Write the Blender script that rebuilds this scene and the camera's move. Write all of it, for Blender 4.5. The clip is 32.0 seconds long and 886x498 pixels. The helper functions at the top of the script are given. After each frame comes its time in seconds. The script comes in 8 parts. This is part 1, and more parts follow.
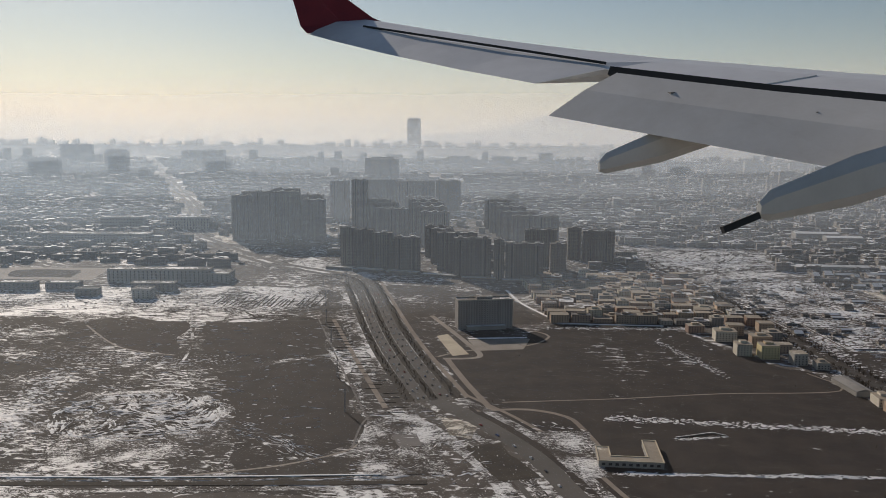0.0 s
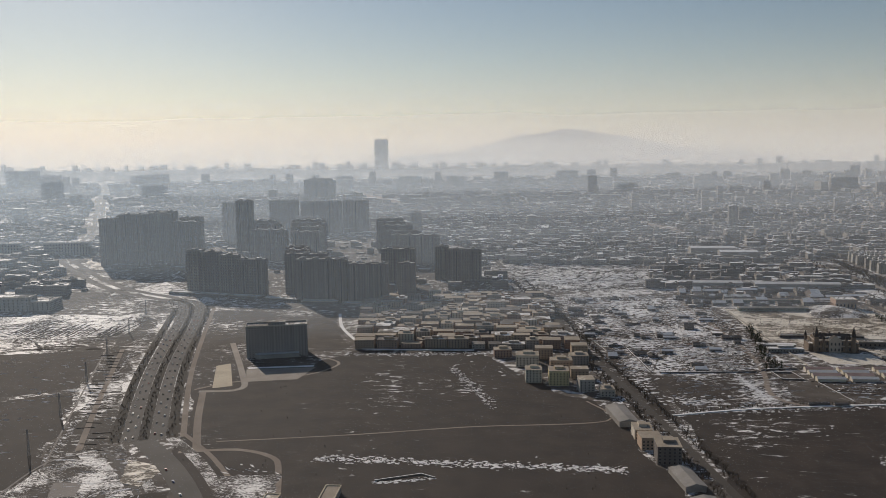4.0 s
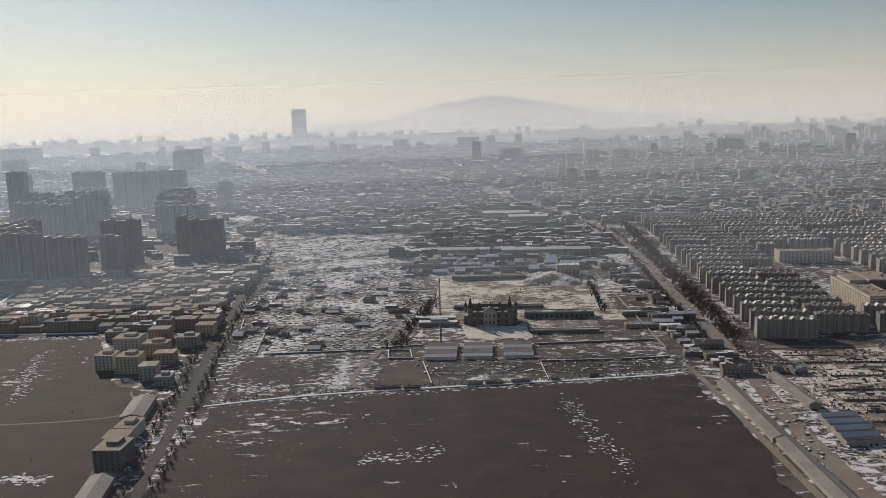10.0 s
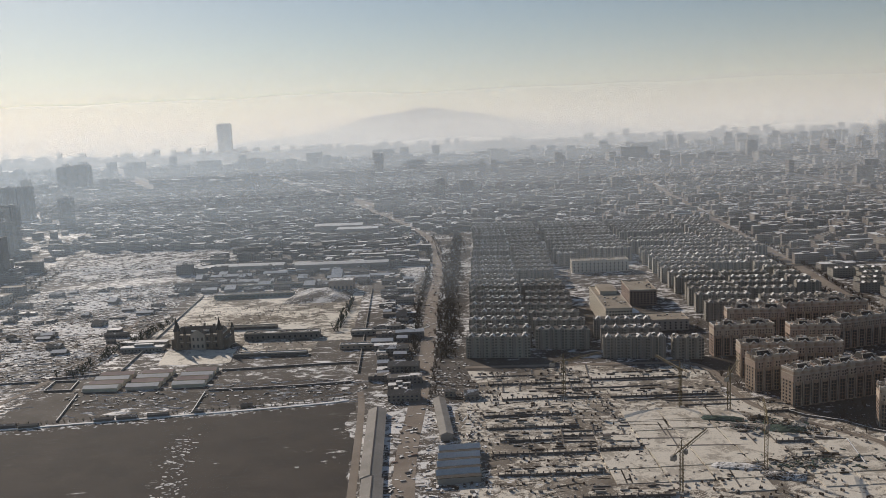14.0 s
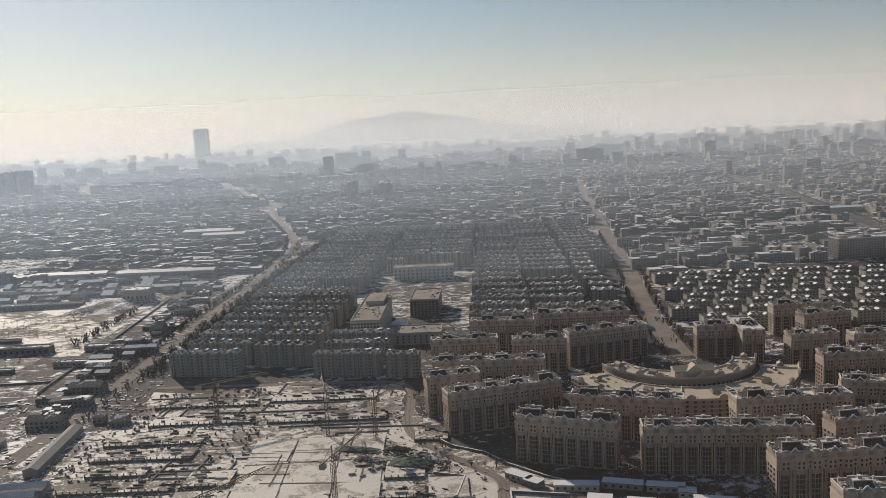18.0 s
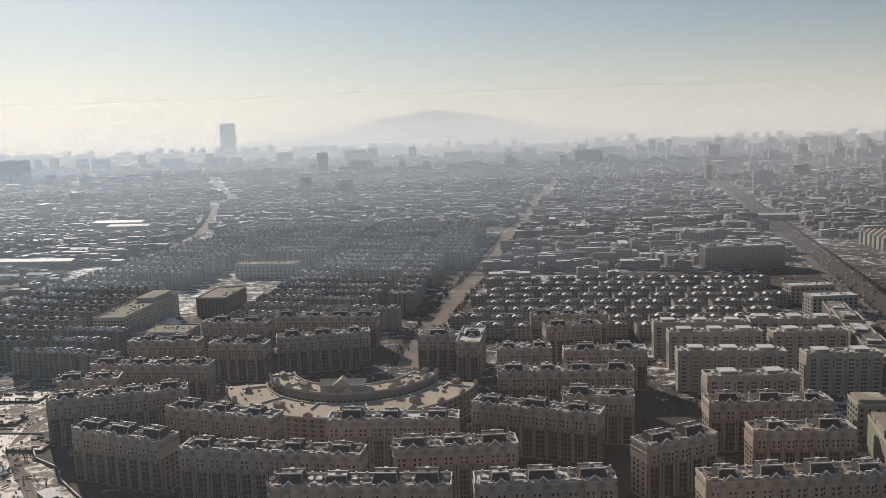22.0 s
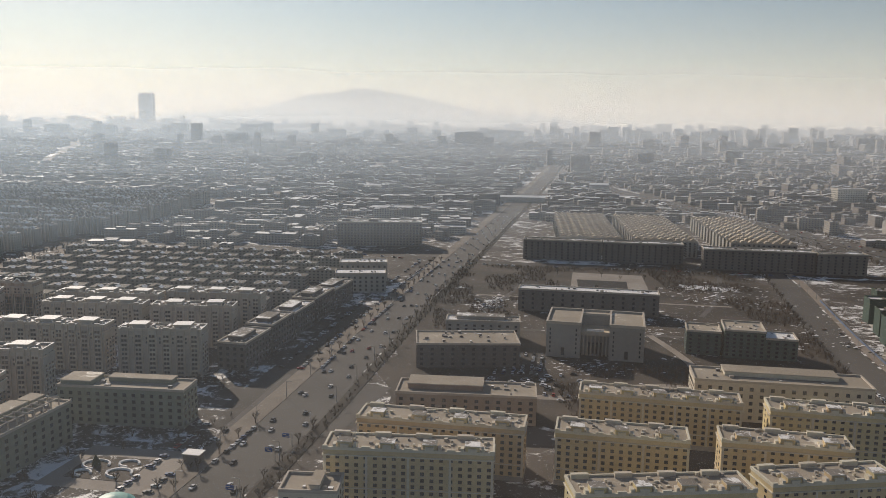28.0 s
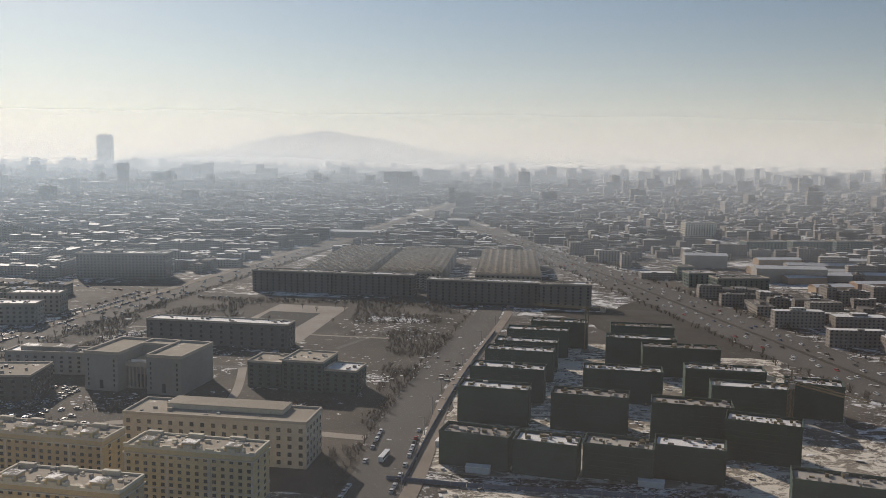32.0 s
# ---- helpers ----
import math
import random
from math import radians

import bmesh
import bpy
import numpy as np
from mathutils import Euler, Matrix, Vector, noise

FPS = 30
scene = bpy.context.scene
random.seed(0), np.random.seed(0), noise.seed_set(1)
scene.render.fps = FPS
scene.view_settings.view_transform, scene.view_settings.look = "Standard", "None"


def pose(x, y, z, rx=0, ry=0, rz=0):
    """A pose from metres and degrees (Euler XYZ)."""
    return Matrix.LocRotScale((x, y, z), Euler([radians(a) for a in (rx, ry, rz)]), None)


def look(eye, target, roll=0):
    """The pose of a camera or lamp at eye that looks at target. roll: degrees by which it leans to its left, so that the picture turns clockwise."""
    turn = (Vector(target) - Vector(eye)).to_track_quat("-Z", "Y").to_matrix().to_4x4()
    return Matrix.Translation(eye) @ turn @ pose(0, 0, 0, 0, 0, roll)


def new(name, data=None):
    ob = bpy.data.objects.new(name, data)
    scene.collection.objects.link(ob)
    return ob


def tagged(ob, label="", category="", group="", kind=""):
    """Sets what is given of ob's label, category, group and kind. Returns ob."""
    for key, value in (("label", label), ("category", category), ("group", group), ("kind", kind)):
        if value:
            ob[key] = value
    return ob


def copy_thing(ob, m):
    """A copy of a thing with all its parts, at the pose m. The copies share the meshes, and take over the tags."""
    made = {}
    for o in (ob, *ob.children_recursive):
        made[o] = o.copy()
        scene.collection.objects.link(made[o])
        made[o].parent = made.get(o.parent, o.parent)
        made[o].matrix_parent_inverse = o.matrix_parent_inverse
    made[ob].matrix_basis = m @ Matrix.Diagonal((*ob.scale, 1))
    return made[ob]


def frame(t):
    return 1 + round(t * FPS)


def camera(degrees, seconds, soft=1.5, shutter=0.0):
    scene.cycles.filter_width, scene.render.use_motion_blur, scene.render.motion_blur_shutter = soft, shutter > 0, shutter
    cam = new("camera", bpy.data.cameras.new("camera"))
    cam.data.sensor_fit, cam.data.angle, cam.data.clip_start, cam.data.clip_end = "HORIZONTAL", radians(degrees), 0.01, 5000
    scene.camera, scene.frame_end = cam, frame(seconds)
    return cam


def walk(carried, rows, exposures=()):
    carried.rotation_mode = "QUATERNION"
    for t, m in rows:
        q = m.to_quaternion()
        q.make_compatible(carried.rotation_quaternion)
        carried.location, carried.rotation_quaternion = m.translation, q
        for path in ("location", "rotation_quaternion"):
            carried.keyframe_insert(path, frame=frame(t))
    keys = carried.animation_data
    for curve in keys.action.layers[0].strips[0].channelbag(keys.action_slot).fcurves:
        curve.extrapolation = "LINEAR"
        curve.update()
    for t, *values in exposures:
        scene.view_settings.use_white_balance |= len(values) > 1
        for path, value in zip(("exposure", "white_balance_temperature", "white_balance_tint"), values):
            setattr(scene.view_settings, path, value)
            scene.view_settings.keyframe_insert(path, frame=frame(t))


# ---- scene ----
cam = camera(54.94, 32.0, soft=0.8)
PATH = [
    (0.0, -634.04, -199.19, 157.36, 81.26, -0.31, 3.23),
    (0.5, -615.98, -191.88, 156.29, 80.74, 0.86, 3.25),
    (1.0, -597.92, -184.68, 155.20, 80.56, 1.06, 3.29),
    (1.5, -579.87, -177.59, 154.08, 80.70, 0.79, 3.48),
    (2.0, -561.81, -170.60, 152.95, 81.31, 0.60, 3.87),
    (2.5, -543.76, -163.71, 151.79, 82.27, 0.77, 4.25),
    (3.0, -525.70, -156.92, 150.62, 82.92, 1.10, 4.14),
    (3.5, -507.65, -150.24, 149.43, 82.92, 1.45, 3.54),
    (4.0, -489.59, -143.65, 148.22, 82.74, 0.70, 2.96),
    (4.5, -471.53, -137.16, 147.00, 82.89, 0.44, 2.26),
    (5.0, -453.47, -130.77, 145.76, 82.73, 0.61, 1.98),
    (5.5, -435.41, -124.48, 144.50, 82.28, 1.12, 1.83),
    (6.0, -417.35, -118.28, 143.23, 81.84, 1.60, 1.74),
    (6.5, -399.28, -112.18, 141.95, 81.73, 1.67, 1.67),
    (7.0, -381.20, -106.17, 140.65, 82.02, 1.15, 1.49),
    (7.5, -363.13, -100.25, 139.35, 82.23, 0.99, 1.25),
    (8.0, -345.04, -94.43, 138.03, 81.99, 1.38, 1.13),
    (8.5, -326.96, -88.70, 136.70, 81.46, 1.78, 1.02),
    (9.0, -308.86, -83.05, 135.36, 81.07, 1.74, 0.85),
    (9.5, -290.77, -77.50, 134.02, 80.90, 1.67, 0.62),
    (10.0, -272.66, -72.03, 132.66, 80.73, 1.66, 0.50),
    (10.5, -254.55, -66.66, 131.30, 81.02, 1.44, 0.49),
    (11.0, -236.43, -61.36, 129.93, 81.46, 0.88, 0.62),
    (11.5, -218.30, -56.16, 128.56, 81.63, 1.38, 0.44),
    (12.0, -200.16, -51.04, 127.18, 81.75, 2.40, 0.05),
    (12.5, -182.02, -46.00, 125.80, 81.67, 2.39, -0.57),
    (13.0, -163.87, -41.04, 124.41, 81.66, 2.45, -1.13),
    (13.5, -145.70, -36.17, 123.02, 81.61, 2.47, -1.64),
    (14.0, -127.53, -31.38, 121.63, 81.52, 2.34, -2.31),
    (14.5, -109.35, -26.66, 120.24, 81.40, 2.12, -2.70),
    (15.0, -91.15, -22.03, 118.85, 81.50, 3.00, -3.25),
    (15.5, -72.95, -17.47, 117.46, 81.59, 4.11, -3.92),
    (16.0, -54.73, -12.99, 116.07, 82.05, 4.01, -3.86),
    (16.5, -36.50, -8.58, 114.68, 82.94, 3.11, -3.28),
    (17.0, -18.26, -4.26, 113.30, 83.62, 2.18, -2.57),
    (17.5, 0.00, 0.00, 111.92, 83.45, 1.96, -2.13),
    (18.0, 18.27, 4.18, 110.54, 81.83, 2.77, -1.78),
    (18.5, 36.55, 8.29, 109.17, 80.01, 2.17, -1.69),
    (19.0, 54.85, 12.33, 107.81, 78.95, 0.67, -1.05),
    (19.5, 73.16, 16.30, 106.45, 78.79, -0.20, -0.23),
    (20.0, 91.49, 20.20, 105.10, 79.03, 0.50, 0.78),
    (20.5, 109.84, 24.03, 103.75, 79.42, 1.72, 1.89),
    (21.0, 128.20, 27.80, 102.42, 80.27, 2.14, 2.49),
    (21.5, 146.57, 31.49, 101.10, 81.22, 2.03, 2.45),
    (22.0, 164.97, 35.13, 99.79, 81.99, 1.66, 1.84),
    (22.5, 183.38, 38.69, 98.48, 82.23, 1.66, 1.11),
    (23.0, 201.81, 42.20, 97.20, 82.38, 2.00, 0.79),
    (23.5, 220.25, 45.64, 95.92, 82.14, 1.19, 0.67),
    (24.0, 238.72, 49.02, 94.66, 81.65, 0.19, 0.47),
    (24.5, 257.21, 52.34, 93.41, 81.24, 0.55, 0.36),
    (25.0, 275.71, 55.60, 92.18, 80.93, 0.67, 0.27),
    (25.5, 294.24, 58.80, 90.96, 80.98, -0.15, 0.00),
    (26.0, 312.78, 61.94, 89.76, 80.77, -0.41, -0.06),
    (26.5, 331.35, 65.03, 88.58, 80.30, -0.45, -0.05),
    (27.0, 349.94, 68.06, 87.42, 79.93, -0.42, -0.01),
    (27.5, 368.55, 71.03, 86.27, 80.01, -0.49, -0.01),
    (28.0, 387.19, 73.95, 85.15, 80.89, -0.82, -0.12),
    (28.5, 405.84, 76.82, 84.05, 81.40, -0.63, -0.42),
    (29.0, 424.52, 79.63, 82.97, 81.04, -0.81, -0.61),
    (29.5, 443.23, 82.40, 81.91, 80.90, -1.18, -0.74),
    (30.0, 461.95, 85.11, 80.87, 81.91, -1.47, -0.43),
    (30.5, 480.71, 87.78, 79.86, 83.03, -1.70, -0.17),
    (31.0, 499.48, 90.39, 78.87, 83.90, -1.47, -0.24),
    (31.5, 518.29, 92.96, 77.91, 84.13, -1.04, -0.50),
    (32.0, 537.11, 95.48, 76.97, 83.79, -0.82, -0.77),
]
EXPOSURES = [(0.0, -0.48, 6600, 12), (8.0, -0.46, 6600, 12), (18.0, -0.36, 6650, 12), (25.0, -0.30, 6700, 12), (28.0, -0.22, 6800, 12), (30.0, -0.16, 6750, 12), (31.0, -0.34, 6700, 12), (32.0, -0.34, 6700, 12)]
walk(cam, [(t, pose(*p)) for t, *p in PATH], EXPOSURES)

# ---- light ----
SUN_AZ, SUN_EL = 30.0, 25.0          # degrees left of straight ahead (+y), height
world = bpy.data.worlds.new("winter_sky")
scene.world = world
world.use_nodes = True
wn = world.node_tree.nodes
sky = wn.new("ShaderNodeTexSky")
sky.sky_type, sky.sun_disc = "NISHITA", False
sky.sun_elevation, sky.sun_rotation = radians(SUN_EL), radians(-SUN_AZ)
sky.air_density, sky.dust_density, sky.ozone_density, sky.altitude = 1.0, 0.35, 2.0, 100.0
world.node_tree.links.new(sky.outputs[0], wn["Background"].inputs[0])
wn["Background"].inputs[1].default_value = 0.069
sun = new("sun", bpy.data.lights.new("sun", "SUN"))
sun.data.energy, sun.data.angle, sun.data.color = 5.0, radians(0.6), (1.0, 0.89, 0.76)
sd = Vector((-math.sin(radians(SUN_AZ)) * math.cos(radians(SUN_EL)), math.cos(radians(SUN_AZ)) * math.cos(radians(SUN_EL)), math.sin(radians(SUN_EL))))
sun.matrix_world = look(sd * 900 + Vector((0, 400, 0)), (0, 400, 0))
# flat sheets stand in for haze, the nearest for window glare: how much at which distance, how high
# they scatter sunlight all round in one tone, and forward, towards the sun's side, in a bluer one
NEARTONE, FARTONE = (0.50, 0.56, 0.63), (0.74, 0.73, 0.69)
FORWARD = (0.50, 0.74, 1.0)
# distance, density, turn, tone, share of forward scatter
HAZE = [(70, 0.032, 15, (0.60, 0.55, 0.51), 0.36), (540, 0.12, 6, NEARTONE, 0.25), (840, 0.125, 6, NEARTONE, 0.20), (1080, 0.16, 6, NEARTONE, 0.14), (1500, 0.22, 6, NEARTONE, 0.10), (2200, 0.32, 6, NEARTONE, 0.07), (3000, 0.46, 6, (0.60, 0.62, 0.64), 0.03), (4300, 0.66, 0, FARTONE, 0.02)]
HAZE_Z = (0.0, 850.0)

# ---- materials ----
def _nodes(name):
    m = bpy.data.materials.new(name)
    m.use_nodes = True
    nt = m.node_tree
    return m, nt, nt.nodes["Principled BSDF"], nt.links.new


def noise_tex(nt, scale, detail=4.0, rough=0.6, stretch=(1, 1, 1), src=None, warp=0.0):
    n = nt.nodes.new("ShaderNodeTexNoise")
    n.inputs["Scale"].default_value, n.inputs["Detail"].default_value, n.inputs["Roughness"].default_value = scale, detail, rough
    n.inputs["Distortion"].default_value = warp
    if src is None:
        src = nt.nodes.new("ShaderNodeNewGeometry").outputs["Position"]
    mp = nt.nodes.new("ShaderNodeMapping")
    mp.inputs["Scale"].default_value = stretch
    nt.links.new(src, mp.inputs["Vector"])
    nt.links.new(mp.outputs[0], n.inputs["Vector"])
    return n.outputs["Fac"]


def ramp(nt, fac, lo, hi):
    r = nt.nodes.new("ShaderNodeMapRange")
    r.inputs["From Min"].default_value, r.inputs["From Max"].default_value = lo, hi
    nt.links.new(fac, r.inputs["Value"])
    return r.outputs[0]


def mix(nt, fac, a, b, how="MIX"):
    n = nt.nodes.new("ShaderNodeMix")
    n.data_type, n.blend_type = "RGBA", how
    for sock, val in ((n.inputs[0], fac), (n.inputs[6], a), (n.inputs[7], b)):
        if isinstance(val, (int, float)):
            sock.default_value = val
        elif isinstance(val, tuple):
            sock.default_value = (*val, 1)
        else:
            nt.links.new(val, sock)
    return n.outputs[2]


def calc(nt, op, a, b=0.0, c=0.0):
    n = nt.nodes.new("ShaderNodeMath")
    n.operation = op
    for sock, val in zip(n.inputs, (a, b, c)):
        if isinstance(val, (int, float)):
            sock.default_value = val
        else:
            nt.links.new(val, sock)
    return n.outputs[0]


def bump(nt, bsdf, fac, strength, dist=0.1):
    b = nt.nodes.new("ShaderNodeBump")
    b.inputs["Strength"].default_value, b.inputs["Distance"].default_value = strength, dist
    nt.links.new(fac, b.inputs["Height"])
    nt.links.new(b.outputs[0], bsdf.inputs["Normal"])


def plain(name, a, b, rough=0.85, big=0.08, fine=1.4, vary=0.0, island=False, metal=0.0, bumpy=0.25):
    """Two close tones, a large and a fine grain, and an own tone for each object or island."""
    m, nt, p, link = _nodes(name)
    col = mix(nt, ramp(nt, noise_tex(nt, big, 3), 0.35, 0.65), a, b)
    fine_n = noise_tex(nt, fine, 5, 0.7)
    col = mix(nt, 0.35, col, mix(nt, fine_n, (0.25, 0.25, 0.25), (1.0, 1.0, 1.0)), "OVERLAY")
    if vary:
        src = nt.nodes.new("ShaderNodeNewGeometry").outputs["Random Per Island"] if island else nt.nodes.new("ShaderNodeObjectInfo").outputs["Random"]
        hsv = nt.nodes.new("ShaderNodeHueSaturation")
        link(calc(nt, "MULTIPLY_ADD", src, 2 * vary, 1 - vary), hsv.inputs["Value"])
        link(calc(nt, "MULTIPLY_ADD", src, 0.03, 0.485), hsv.inputs["Hue"])
        link(col, hsv.inputs["Color"])
        col = hsv.outputs[0]
    link(col, p.inputs["Base Color"])
    p.inputs["Roughness"].default_value, p.inputs["Metallic"].default_value = rough, metal
    p.inputs["Specular IOR Level"].default_value = 0.5 if rough < 0.5 else 0.25
    if bumpy:
        bump(nt, p, fine_n, bumpy)
    return m


def patchy(name, a, b, snow, amount, scale, grain, stretch=(1, 1, 1), rough=0.9, mask=0.012, warp=0.6):
    """Ground or roof with ragged patches of old snow. amount: 0 none, 1 all."""
    m, nt, p, link = _nodes(name)
    col = mix(nt, ramp(nt, noise_tex(nt, scale * 0.25, 4), 0.38, 0.62), a, b)
    col = mix(nt, 0.4, col, mix(nt, noise_tex(nt, grain, 6, 0.75), (0.2, 0.2, 0.2), (1, 1, 1)), "OVERLAY")
    n1 = noise_tex(nt, scale, 8, 0.72, stretch, None, warp)
    n2 = noise_tex(nt, mask, 3, 0.5)
    f = calc(nt, "MULTIPLY_ADD", n2, 0.55, n1)
    edge = 1.10 - 0.62 * amount
    s = ramp(nt, f, edge - 0.03, edge + 0.03)
    speck = calc(nt, "MULTIPLY_ADD", n2, 0.5, noise_tex(nt, scale * 5.5, 5, 0.7, stretch))
    s = calc(nt, "MAXIMUM", s, ramp(nt, speck, edge + 0.02, edge + 0.06))
    col = mix(nt, s, col, mix(nt, noise_tex(nt, grain * 0.5, 4), tuple(c * 0.72 for c in snow), snow))
    link(col, p.inputs["Base Color"])
    link(calc(nt, "MULTIPLY_ADD", s, 0.65 - rough, rough), p.inputs["Roughness"])
    p.inputs["Specular IOR Level"].default_value = 0.25
    bump(nt, p, n1, 0.4, 0.4)
    return m


def windowed(name, a, b, pane, step, storey, vary=0.25, island=True):
    """Distant walls: storeys and openings too small to build singly."""
    m, nt, p, link = _nodes(name)
    sep = nt.nodes.new("ShaderNodeSeparateXYZ")
    link(nt.nodes.new("ShaderNodeNewGeometry").outputs["Position"], sep.inputs[0])
    u = calc(nt, "FRACT", calc(nt, "DIVIDE", calc(nt, "ADD", sep.outputs[0], sep.outputs[1]), step))
    v = calc(nt, "FRACT", calc(nt, "DIVIDE", sep.outputs[2], storey))
    inside = calc(nt, "MULTIPLY", calc(nt, "MULTIPLY", calc(nt, "GREATER_THAN", u, 0.28), calc(nt, "LESS_THAN", u, 0.72)),
                  calc(nt, "MULTIPLY", calc(nt, "GREATER_THAN", v, 0.3), calc(nt, "LESS_THAN", v, 0.78)))
    col = mix(nt, ramp(nt, noise_tex(nt, 0.05, 3), 0.35, 0.65), a, b)
    col = mix(nt, 0.3, col, mix(nt, noise_tex(nt, 0.9, 5, 0.7), (0.2, 0.2, 0.2), (1, 1, 1)), "OVERLAY")
    g = nt.nodes.new("ShaderNodeNewGeometry").outputs["Random Per Island"] if island else nt.nodes.new("ShaderNodeObjectInfo").outputs["Random"]
    hsv = nt.nodes.new("ShaderNodeHueSaturation")
    link(calc(nt, "MULTIPLY_ADD", g, 2 * vary, 1 - vary), hsv.inputs["Value"])
    link(calc(nt, "MULTIPLY_ADD", g, 0.05, 0.475), hsv.inputs["Hue"])
    link(col, hsv.inputs["Color"])
    link(mix(nt, inside, hsv.outputs[0], pane), p.inputs["Base Color"])
    p.inputs["Roughness"].default_value = 0.8
    return m


SNOW = (0.90, 0.89, 0.87)
OLDSNOW = (0.84, 0.78, 0.67)
GROUND = patchy("city_ground", (0.055, 0.046, 0.039), (0.10, 0.086, 0.074), SNOW, 0.42, 0.20, 1.2, (0.6, 1, 1))
SOIL = patchy("bare_field_soil", (0.020, 0.0155, 0.013), (0.036, 0.027, 0.022), SNOW, 0.245, 0.24, 0.7, (0.4, 1, 1))
STUBBLE = patchy("stubble_with_thin_snow", (0.030, 0.024, 0.020), (0.050, 0.040, 0.034), SNOW, 0.33, 0.30, 0.9, (0.4, 1, 1), mask=0.02, warp=1.0)
# dark earth tones also hold the shade that falls between tall blocks
ESTATE = patchy("shade_dark_courtyard", (0.040, 0.034, 0.030), (0.085, 0.073, 0.062), SNOW, 0.38, 0.15, 1.0)
SAGE = plain("sage_green_render", (0.20, 0.205, 0.155), (0.26, 0.262, 0.20), 0.85, 0.06, 1.0, vary=0.06)
SNOWY = patchy("snow_strewn_waste_ground", (0.036, 0.030, 0.025), (0.062, 0.053, 0.046), SNOW, 0.53, 0.30, 1.0, (0.45, 1, 1), mask=0.02, warp=1.0)
RUBBLE = patchy("rubble_ground_with_snow", (0.060, 0.050, 0.042), (0.105, 0.090, 0.076), SNOW, 0.43, 0.22, 1.0, (0.5, 1, 1), mask=0.03, warp=2.0)
SCRUB = patchy("rough_scrub_with_old_snow", (0.026, 0.021, 0.017), (0.046, 0.038, 0.032), SNOW, 0.40, 0.30, 0.9, (0.40, 1, 1), mask=0.02, warp=1.0)
DUMP = patchy("churned_snow_and_earth", (0.034, 0.028, 0.024), (0.066, 0.056, 0.048), SNOW, 0.45, 0.42, 1.0, (0.45, 1, 1), mask=0.055, warp=3.0)
SITE = patchy("snowed_building_site", (0.13, 0.112, 0.092), (0.24, 0.21, 0.172), OLDSNOW, 0.50, 0.26, 1.1, (0.7, 1, 1), mask=0.035)
SLAB = patchy("dusty_snow_on_concrete", (0.36, 0.325, 0.27), (0.46, 0.42, 0.36), OLDSNOW, 0.58, 0.16, 1.4, (1, 1, 1), mask=0.06)
PALACE = patchy("palace_court", (0.10, 0.085, 0.066), (0.20, 0.172, 0.135), OLDSNOW, 0.50, 0.25, 1.1, (0.5, 1, 1), mask=0.03)
TERRACE = patchy("pale_roof_terrace", (0.46, 0.39, 0.285), (0.56, 0.48, 0.36), OLDSNOW, 0.26, 0.25, 1.3, mask=0.06)
SLATE = plain("dark_slate_roof", (0.030, 0.028, 0.027), (0.055, 0.051, 0.048), 0.8, 0.2, 2.0)
PARK = patchy("winter_park_ground", (0.036, 0.029, 0.023), (0.080, 0.064, 0.050), SNOW, 0.25, 0.16, 1.1)
DUSTY = plain("dusty_asphalt", (0.078, 0.072, 0.065), (0.105, 0.096, 0.086), 0.9, 0.03, 1.1, bumpy=0.1)
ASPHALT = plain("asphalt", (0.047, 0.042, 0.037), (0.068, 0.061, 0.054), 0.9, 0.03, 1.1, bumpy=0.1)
PAVING = plain("pale_paving", (0.23, 0.20, 0.17), (0.30, 0.265, 0.225), 0.85, 0.06, 1.5, bumpy=0.1)
WORNPAVING = plain("worn_dusty_paving", (0.145, 0.122, 0.098), (0.205, 0.175, 0.143), 0.9, 0.09, 1.3, bumpy=0.1)
DIRT = plain("dirt_road", (0.20, 0.165, 0.135), (0.27, 0.23, 0.19), 0.95, 0.05, 0.9)
VERGE = plain("dry_grass_verge", (0.030, 0.025, 0.020), (0.052, 0.043, 0.033), 0.95, 0.09, 1.3)
LINE = plain("road_paint", (0.5, 0.5, 0.48), (0.62, 0.62, 0.6), 0.7)
SNOWCLEAN = plain("packed_snow", (0.76, 0.75, 0.73), (0.90, 0.89, 0.87), 0.8, 0.15, 1.2)
CONCRETE = plain("concrete", (0.30, 0.28, 0.25), (0.40, 0.37, 0.33), 0.85, 0.1, 1.3, vary=0.12)
DARKROOF = patchy("dark_felt_roof", (0.085, 0.080, 0.076), (0.14, 0.13, 0.12), SNOW, 0.33, 0.16, 1.3, mask=0.05)
ROOF = patchy("flat_roof_with_snow", (0.15, 0.137, 0.12), (0.23, 0.21, 0.185), SNOW, 0.46, 0.20, 1.3, mask=0.05)
ROOFSNOW = patchy("snow_covered_roof", (0.20, 0.185, 0.17), (0.28, 0.26, 0.235), SNOW, 0.78, 0.14, 1.2, mask=0.05)
TANROOF = patchy("tan_flat_roof", (0.27, 0.232, 0.183), (0.36, 0.31, 0.245), OLDSNOW, 0.25, 0.2, 1.2, mask=0.05)
BLOCKWALL = plain("brown_render", (0.27, 0.21, 0.165), (0.325, 0.255, 0.203), 0.85, 0.05, 0.9, vary=0.13)
GREYBLOCK = plain("pale_grey_render", (0.34, 0.31, 0.27), (0.40, 0.365, 0.32), 0.85, 0.05, 0.9, vary=0.08)
BLOCKUP = plain("pale_brown_render", (0.37, 0.30, 0.24), (0.43, 0.35, 0.285), 0.85, 0.05, 0.9, vary=0.1)
BLOCKTRIM = plain("pale_stucco_trim", (0.38, 0.335, 0.28), (0.46, 0.405, 0.34), 0.85, 0.1, 1.2)
